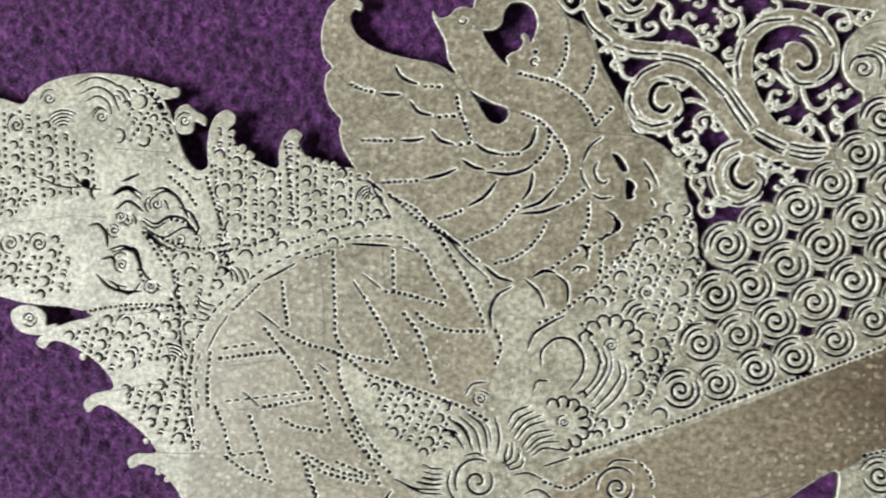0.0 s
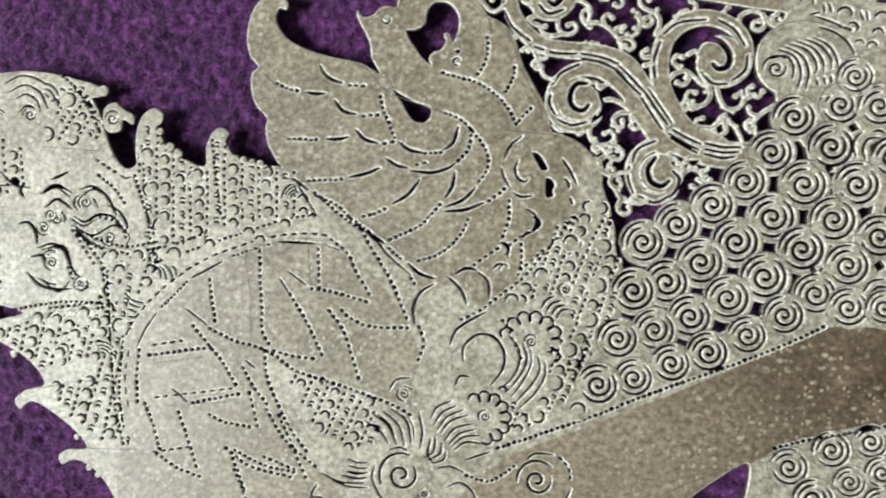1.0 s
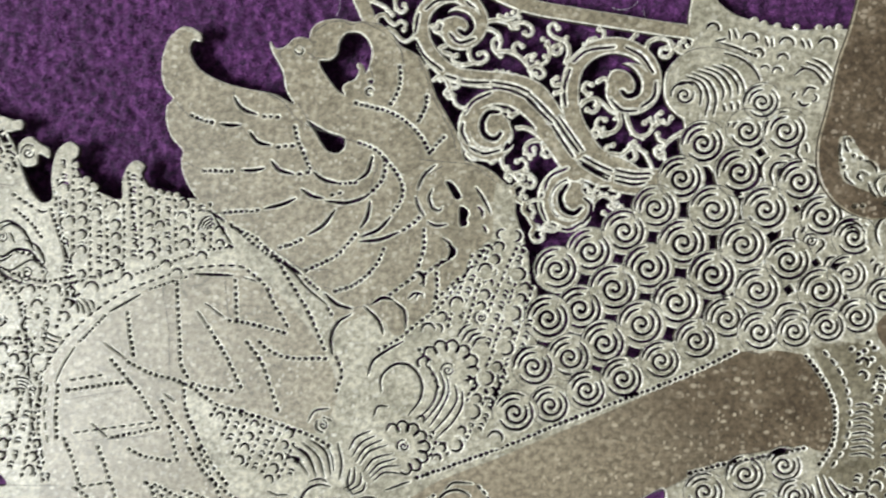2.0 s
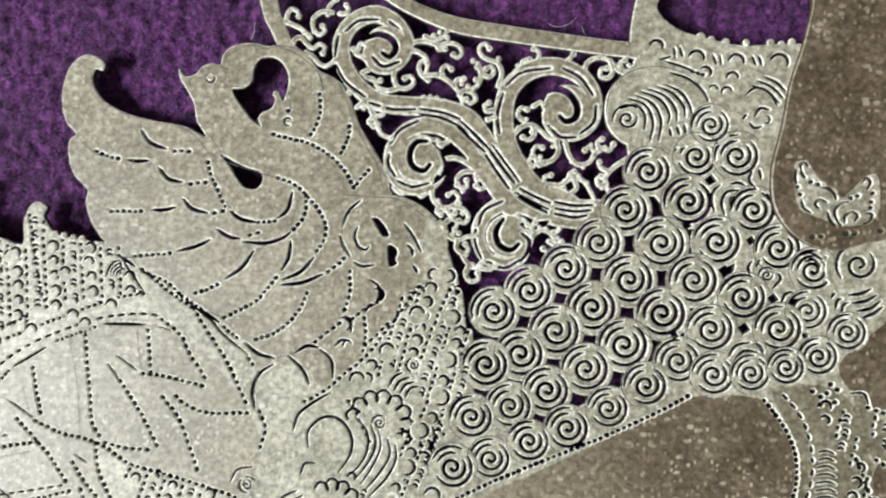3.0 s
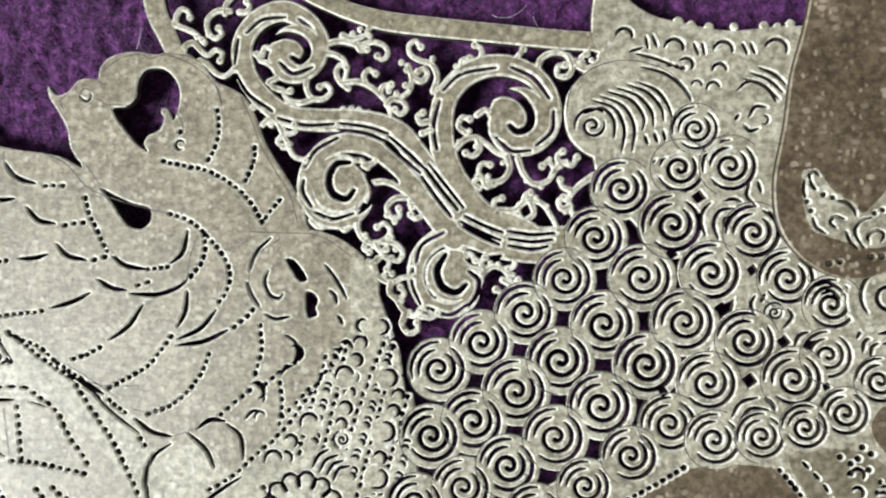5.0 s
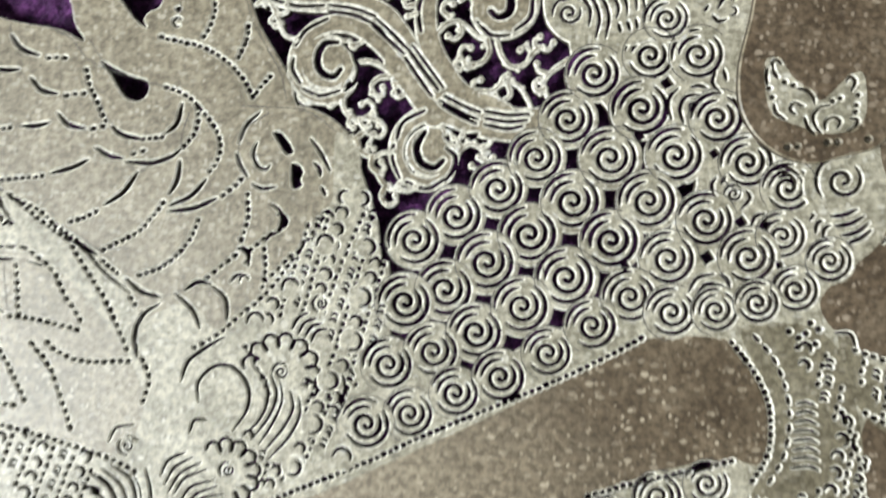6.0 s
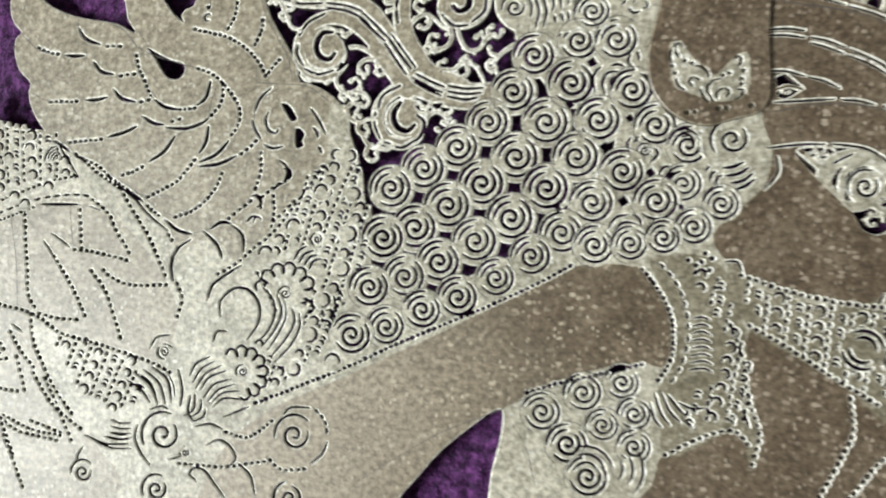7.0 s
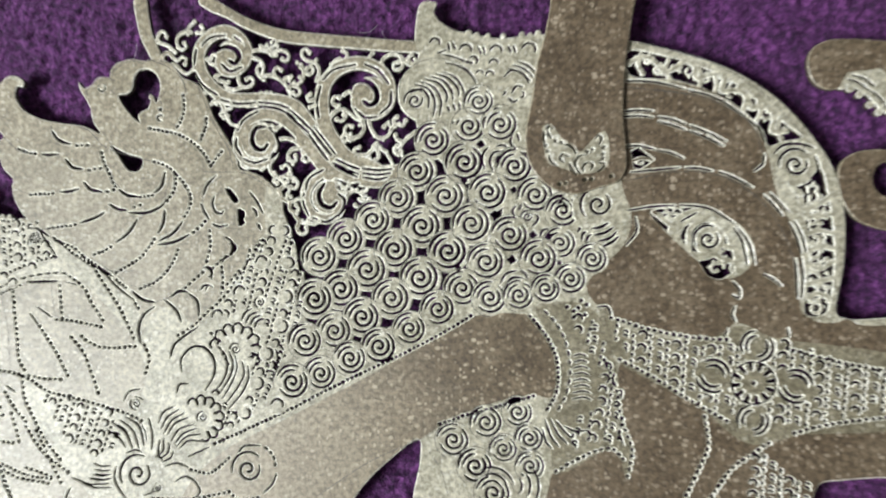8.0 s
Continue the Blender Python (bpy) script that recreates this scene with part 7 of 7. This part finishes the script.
hide.zone_of("scroll_openwork", [(-34.7, 42.4), (0.3, 36.5), (43.1, 27.6), (43.8, 21.3), (40.3, 19.7), (37.2, 15.6), (36.9, 11.2), (38.5, 6.4), (41.6, 1.5), (42.2, -1.7), (39.7, -8.3), (34.4, -13.9), (24.3, -22.3), (18.4, -25.8), (11.8, -28.5), (6.4, -15.2), (2.2, -9.9), (-5.2, -7.4), (-6.9, -1.0), (-12.6, 8.4), (-15.8, 15.0), (-20.4, 18.3), (-24.4, 22.6), (-30.2, 23.6)], True)
hide.zone_of("bird_panel", [(-81.4, 21.9), (-76.5, 19.6), (-71.0, 18.5), (-69.0, 10.4), (-50.9, 6.5), (-53.5, 17.4), (-45.4, 23.1), (-33.7, 24.3), (-25.0, 22.4), (-20.4, 18.3), (-15.8, 15.0), (-12.6, 8.4), (-6.9, -1.0), (-5.2, -7.4), (2.2, -9.9), (3.9, -15.8), (1.7, -25.7), (-4.8, -36.0), (-18.2, -48.8), (-21.1, -45.5), (-25.2, -44.6), (-32.1, -47.1), (-34.5, -41.0), (-51.2, -31.8), (-65.8, -22.5), (-73.1, -22.1), (-81.0, 3.3)], True)
hide.zone_of("coil_panel", [(11.7, -30.2), (23.9, -24.1), (35.0, -13.7), (43.3, -3.5), (42.3, 6.5), (53.8, 15.5), (69.7, 15.6), (70.5, -4.0), (78.3, -15.7), (92.0, -25.9), (90.3, -35.5), (79.5, -43.5), (70.3, -45.6), (57.2, -46.3), (42.0, -54.8), (20.3, -65.1), (9.3, -70.9), (4.6, -70.1), (8.8, -61.9), (12.8, -50.4), (12.2, -39.2)], True)
hide.zone_of("leaf_panel", [(-102.6, -65.1), (-89.4, -49.5), (-78.5, -42.5), (-66.2, -37.5), (-52.5, -37.1), (-35.0, -53.3), (-30.8, -63.7), (-36.2, -72.9), (-44.4, -71.4), (-59.8, -68.1), (-67.0, -63.8), (-63.4, -75.6), (-55.6, -86.9), (-42.1, -102.1), (-97.9, -108.7), (-101.4, -81.5)], True)
hide.zone_of("plain_band", [(-9.2, -82.8), (7.2, -74.1), (37.4, -58.0), (55.5, -47.1), (66.2, -45.5), (73.2, -47.2), (78.0, -57.1), (77.0, -66.2), (72.4, -66.1), (51.9, -73.0), (43.5, -77.8), (35.9, -83.2), (26.7, -93.3), (16.4, -112.5), (-24.4, -115.1), (-19.6, -93.8)], True)
hide.zone_of("fan_panel", [(95.6, 22.0), (114.4, 18.4), (134.2, 4.6), (145.7, -14.9), (146.4, -46.6), (163.4, -47.7), (161.7, -55.5), (132.5, -52.3), (120.5, -47.6), (117.4, -51.6), (100.4, -49.2), (91.0, -45.8), (85.6, -39.0), (95.1, -27.9), (96.6, -21.0), (94.5, -14.1)], True)
hide.zone_of("lower_panel", [(94.3, -57.1), (101.6, -61.0), (112.0, -67.6), (118.4, -71.1), (128.6, -74.8), (134.8, -73.5), (161.6, -69.1), (161.5, -83.9), (137.1, -104.8), (72.9, -108.9), (76.5, -85.7), (84.0, -81.3), (91.5, -78.5), (95.0, -85.6), (96.8, -78.7), (93.9, -70.6), (92.5, -63.7)], True)
hide.zone_of("collar", [(42.7, 35.1), (45.3, 25.4), (77.7, 27.5), (75.9, 16.9), (70.0, 4.0), (65.8, 6.1), (61.4, 15.7), (49.7, 20.5), (43.5, 21.3)], True)
hide.zone_of("shell", [(37.7, 11.2), (38.7, 15.1), (42.3, 19.1), (48.6, 20.4), (55.5, 18.7), (58.8, 14.1), (55.7, 10.3), (55.3, 5.5), (48.0, 3.5), (42.4, 4.1), (38.5, 7.1)], True)
hide.zone_of("crescent_strip", [(2.7, -12.4), (8.3, -20.0), (11.8, -29.9), (12.8, -45.3), (10.3, -56.5), (2.7, -66.9), (-4.1, -67.2), (-4.3, -57.2), (-13.5, -51.4), (-4.7, -39.3), (1.8, -27.9)], True)
hide.zone_of("sash", [(88.9, -43.8), (95.0, -49.2), (113.4, -51.6), (121.7, -48.2), (128.9, -50.8), (161.7, -57.4), (161.6, -69.7), (134.8, -73.9), (123.5, -76.3), (112.0, -68.0), (100.2, -61.5), (92.9, -56.8)], True)
hide.zone_of("border_strip", [(73.2, -43.9), (84.2, -43.1), (88.3, -45.9), (92.5, -58.2), (94.2, -70.6), (96.8, -78.7), (95.0, -85.6), (91.5, -78.9), (77.9, -84.7), (75.1, -74.0), (78.6, -64.1), (78.0, -54.4)], True)
hide.zone_of("lower_coil_panel", [(43.9, -80.0), (49.0, -74.1), (72.4, -66.4), (75.2, -71.2), (76.5, -85.7), (73.0, -93.6), (50.4, -94.7)], True)
hide.zone_of("fan_rim", [(95.6, 21.7), (114.4, 18.4), (134.2, 4.6), (145.7, -14.9), (145.3, -46.3), (136.4, -45.6), (135.5, -29.4), (130.8, -16.7), (127.6, -3.6), (119.7, 6.5), (107.7, 11.4), (95.6, 12.5)], True)
hide.zone_of("fan_scroll", [(102.7, -22.8), (103.0, -20.6), (109.3, -19.3), (116.3, -20.5), (122.4, -24.1), (125.4, -29.6), (124.0, -34.2), (119.6, -36.9), (115.2, -35.3), (109.6, -30.2)], True)
hide.discs("coil", "coil_panel")

# the loose plain strip that lies over the collar, and two hooked pieces beside the fan
strip = Hide(48, -30, 100, 46)
strip.solid([(78.7, 40.6), (77.0, 30.9), (75.6, 23.9), (73.7, 17.0), (72.5, 8.6), (70.8, -0.5), (71.4, -7.1), (74.0, -11.6), (78.1, -14.7), (83.1, -15.9), (88.6, -14.4), (93.4, -12.8), (95.3, -9.8), (95.4, -4.9), (94.8, 3.7), (95.5, 16.1), (97.3, 28.4), (98.7, 39.3)])
strip.slit([(76.5, -0.3), (76.2, 0.8), (76.9, 1.3), (77.7, 0.6)], 0.55, 0.4)
strip.slit([(76.3, -0.1), (76.6, -0.9), (77.2, -1.7)], 0.55, 0.4)
strip.slit([(75.5, -0.1), (75.3, -1.6), (75.6, -2.9)], 0.55, 0.4)
strip.slit([(76.7, -6.0), (77.1, -7.5), (78.6, -8.6)], 0.55, 0.4)
strip.slit([(80.5, -3.4), (81.9, -3.7), (83.0, -4.9), (83.2, -5.8)], 0.55, 0.4)
strip.slit([(80.2, -7.7), (79.3, -6.9), (79.9, -5.9), (81.5, -6.3)], 0.55, 0.4)
strip.slit([(88.1, -2.1), (88.7, -1.3), (89.5, -2.0), (89.0, -3.6)], 0.55, 0.4)
strip.slit([(85.6, -6.1), (84.0, -6.5), (83.0, -8.1), (83.6, -9.9), (84.4, -10.8)], 0.55, 0.4)
strip.slit([(81.7, -8.2), (82.3, -9.9), (83.4, -11.0)], 0.55, 0.4)
strip.slit([(85.1, -10.2), (85.0, -8.9), (86.3, -8.1), (87.4, -8.7), (86.9, -9.9)], 0.55, 0.4)
strip.slit([(89.0, -8.2), (90.1, -8.4), (89.7, -9.6), (88.6, -10.3)], 0.55, 0.4)
for spot in [(75.8, -3.5, 0.4), (76.4, -5.0, 0.4), (78.3, -2.4, 0.4), (79.7, -2.9, 0.4), (87.2, -4.9, 0.4), (86.0, -5.4, 0.4), (90.0, -4.3, 0.4), (89.8, -6.0, 0.4), (89.7, -7.1, 0.4), (79.1, -13.3, 0.5), (80.7, -13.1, 0.4), (85.4, -12.3, 0.5), (87.0, -12.2, 0.5), (91.8, -11.6, 0.5)]:
    dot_at(strip, *spot)
strip.zone_of("petal_motif", [(75.2, 1.4), (76.9, 1.6), (79.3, -1.3), (82.1, -3.9), (84.0, -5.4), (86.0, -3.8), (88.4, -1.2), (90.4, -0.5), (91.3, -4.3), (90.7, -9.0), (86.1, -10.9), (80.0, -9.5), (76.4, -7.9)], True)
hook_long = Hide(132, -8, 175, 32)
hook_long.solid([(136.5, 14.4), (137.5, 17.8), (140.8, 19.8), (145.5, 20.1), (155.2, 19.1), (171.9, 17.0), (171.6, -15.4), (162.2, -8.7), (155.7, 0), (150.9, 4.1), (147.8, 7.5), (145.4, 8.9), (143.9, 8.2), (141.1, 7.9), (138.0, 9.6)])
hook_long.slit([(145.4, 10.3), (147.9, 9.4), (150.3, 7.4)], 0.5, 0.4)
hook_long.slit([(146.7, 11.3), (149.1, 10.4), (151.5, 8.4)], 0.5, 0.4)
hook_long.slit([(147.8, 7.5), (150.3, 5.1), (152.2, 2.6)], 0.5, 0.4)
hook_long.slit([(150.3, 7.7), (152.7, 5.4), (154.5, 2.7)], 0.5, 0.4)
for spot in [(144.2, 8.7, 1.0), (146.0, 8.1, 1.0), (148.1, 6.5, 0.9), (150.3, 4.0, 0.9), (152.2, 2.1, 0.9)]:
    bead(hook_long, *spot)
hook_long.zone_of("serrated_edge", [(142.9, 7.7), (145.4, 11.9), (152.8, 12.6), (159.9, 4.5), (159.8, -6.0), (152.6, -1.9)])
hook_round = Hide(138, -45, 178, 5)
hook_round.solid([(142.7, -13.3), (143.5, -9.8), (146.5, -7.5), (150.8, -6.7), (156.2, -7.2), (162.2, -9.3), (163.3, -11.3), (157.4, -10.9), (153.3, -9.8), (151.1, -11.6), (150.6, -14.5), (152.0, -17.1), (155.5, -18.5), (162.1, -17.8), (164.4, -20.4), (162.0, -25.6), (156.0, -26.3), (150.6, -25.3), (146.4, -23.1), (143.9, -19.5), (143.0, -16.5)])

CUT = [hide_cut, hide_wall_shade, hide_margin]
MATS = {"": [hide_carved, *CUT], "plain_band": [hide_band, *CUT], "bird_panel": [hide_plain, *CUT], "fan_panel": [hide_brown, *CUT], "lower_panel": [hide_brown, *CUT], "leaf_panel": [hide_plain, *CUT], "sash": [hide_falloff, *CUT], "border_strip": [hide_falloff, *CUT], "lower_coil_panel": [hide_carved, *CUT], "scroll_openwork": [hide_plain, *CUT], "strip_body": [hide_brown, hide_rim, hide_wall_shade, hide_margin], "hook_body": [hide_brown, hide_rim, hide_wall_shade, hide_margin]}
LABELS = {"plain_band": "smooth brown uncarved band", "bird_panel": "grey-tan bird with punched feather lines", "coil_panel": "pale field of round coil cuts", "scroll_openwork": "fine openwork of scrolls and tendrils",
    "leaf_panel": "tan panel with pricked leaf outlines", "collar": "pale scalloped collar with beaded edge", "shell": "pale shell of nested curved cuts", "sash": "pale sash of crescents with a rosette", "border_strip": "pale curved strip with ladder cuts", "lower_coil_panel": "pale field of smaller coil cuts", "fan_rim": "pale pierced rim of the fan", "fan_scroll": "pale pierced scroll inside the fan", "crescent_strip": "pale strip of crescent and comma cuts", "fringe_panel": "pale scaly border with curled points", "fan_panel": "brown ribs between pierced rims", "lower_panel": "plain brown hide with punched rows", "petal_motif": "pale pair of carved petals", "serrated_edge": "pale notched edge"}

carving = new("leather_carving")
tagged(carving, "unpainted carved rawhide sheet with bird, scrolls and coils on cloth", "leather carving")
hide.build(carving, MATS, 0.0, 1.4, "carved_panel", LABELS)

loose = new("leather_strip")
tagged(loose, "brown unpainted rawhide strip with a petal motif, over the carving", "leather strip")
strip.build(loose, MATS, 1.15, 1.12, "strip_body", LABELS)
for name, sheet_of, text in (("leather_hook", hook_long, "tan rawhide hook with a notched edge on purple cloth"), ("leather_hook", hook_round, "tan rawhide crescent hook beside the carved fan")):
    piece = new(name)
    piece.location = (1.7 * MM, 0.5 * MM, 0.0)
    tagged(piece, text, "leather hook", "loose hooked pieces")
    sheet_of.build(piece, MATS, 0.0, 1.4, "hook_body", LABELS)


# pencil lines left by the draughtsman
def strip_mesh(pts, z, w):
    p, v, length = along(spline(pts), max(6, int(len(pts) * 6)))
    verts = []
    for (x, y), (c, s) in zip(p, v):
        q = 0.5 * w * random.uniform(0.5, 1.2)
        verts += [((x - s * q) * MM, (y + c * q) * MM, z * MM), ((x + s * q) * MM, (y - c * q) * MM, z * MM)]
    me = bpy.data.meshes.new("pencil_line")
    me.from_pydata(verts, [], [(2 * k, 2 * k + 1, 2 * k + 3, 2 * k + 2) for k in range(len(p) - 1)])
    return me


for pts in hide.pencil:
    part("pencil_line", strip_mesh(pts, 0.012, 0.2), pencil_grey, carving)
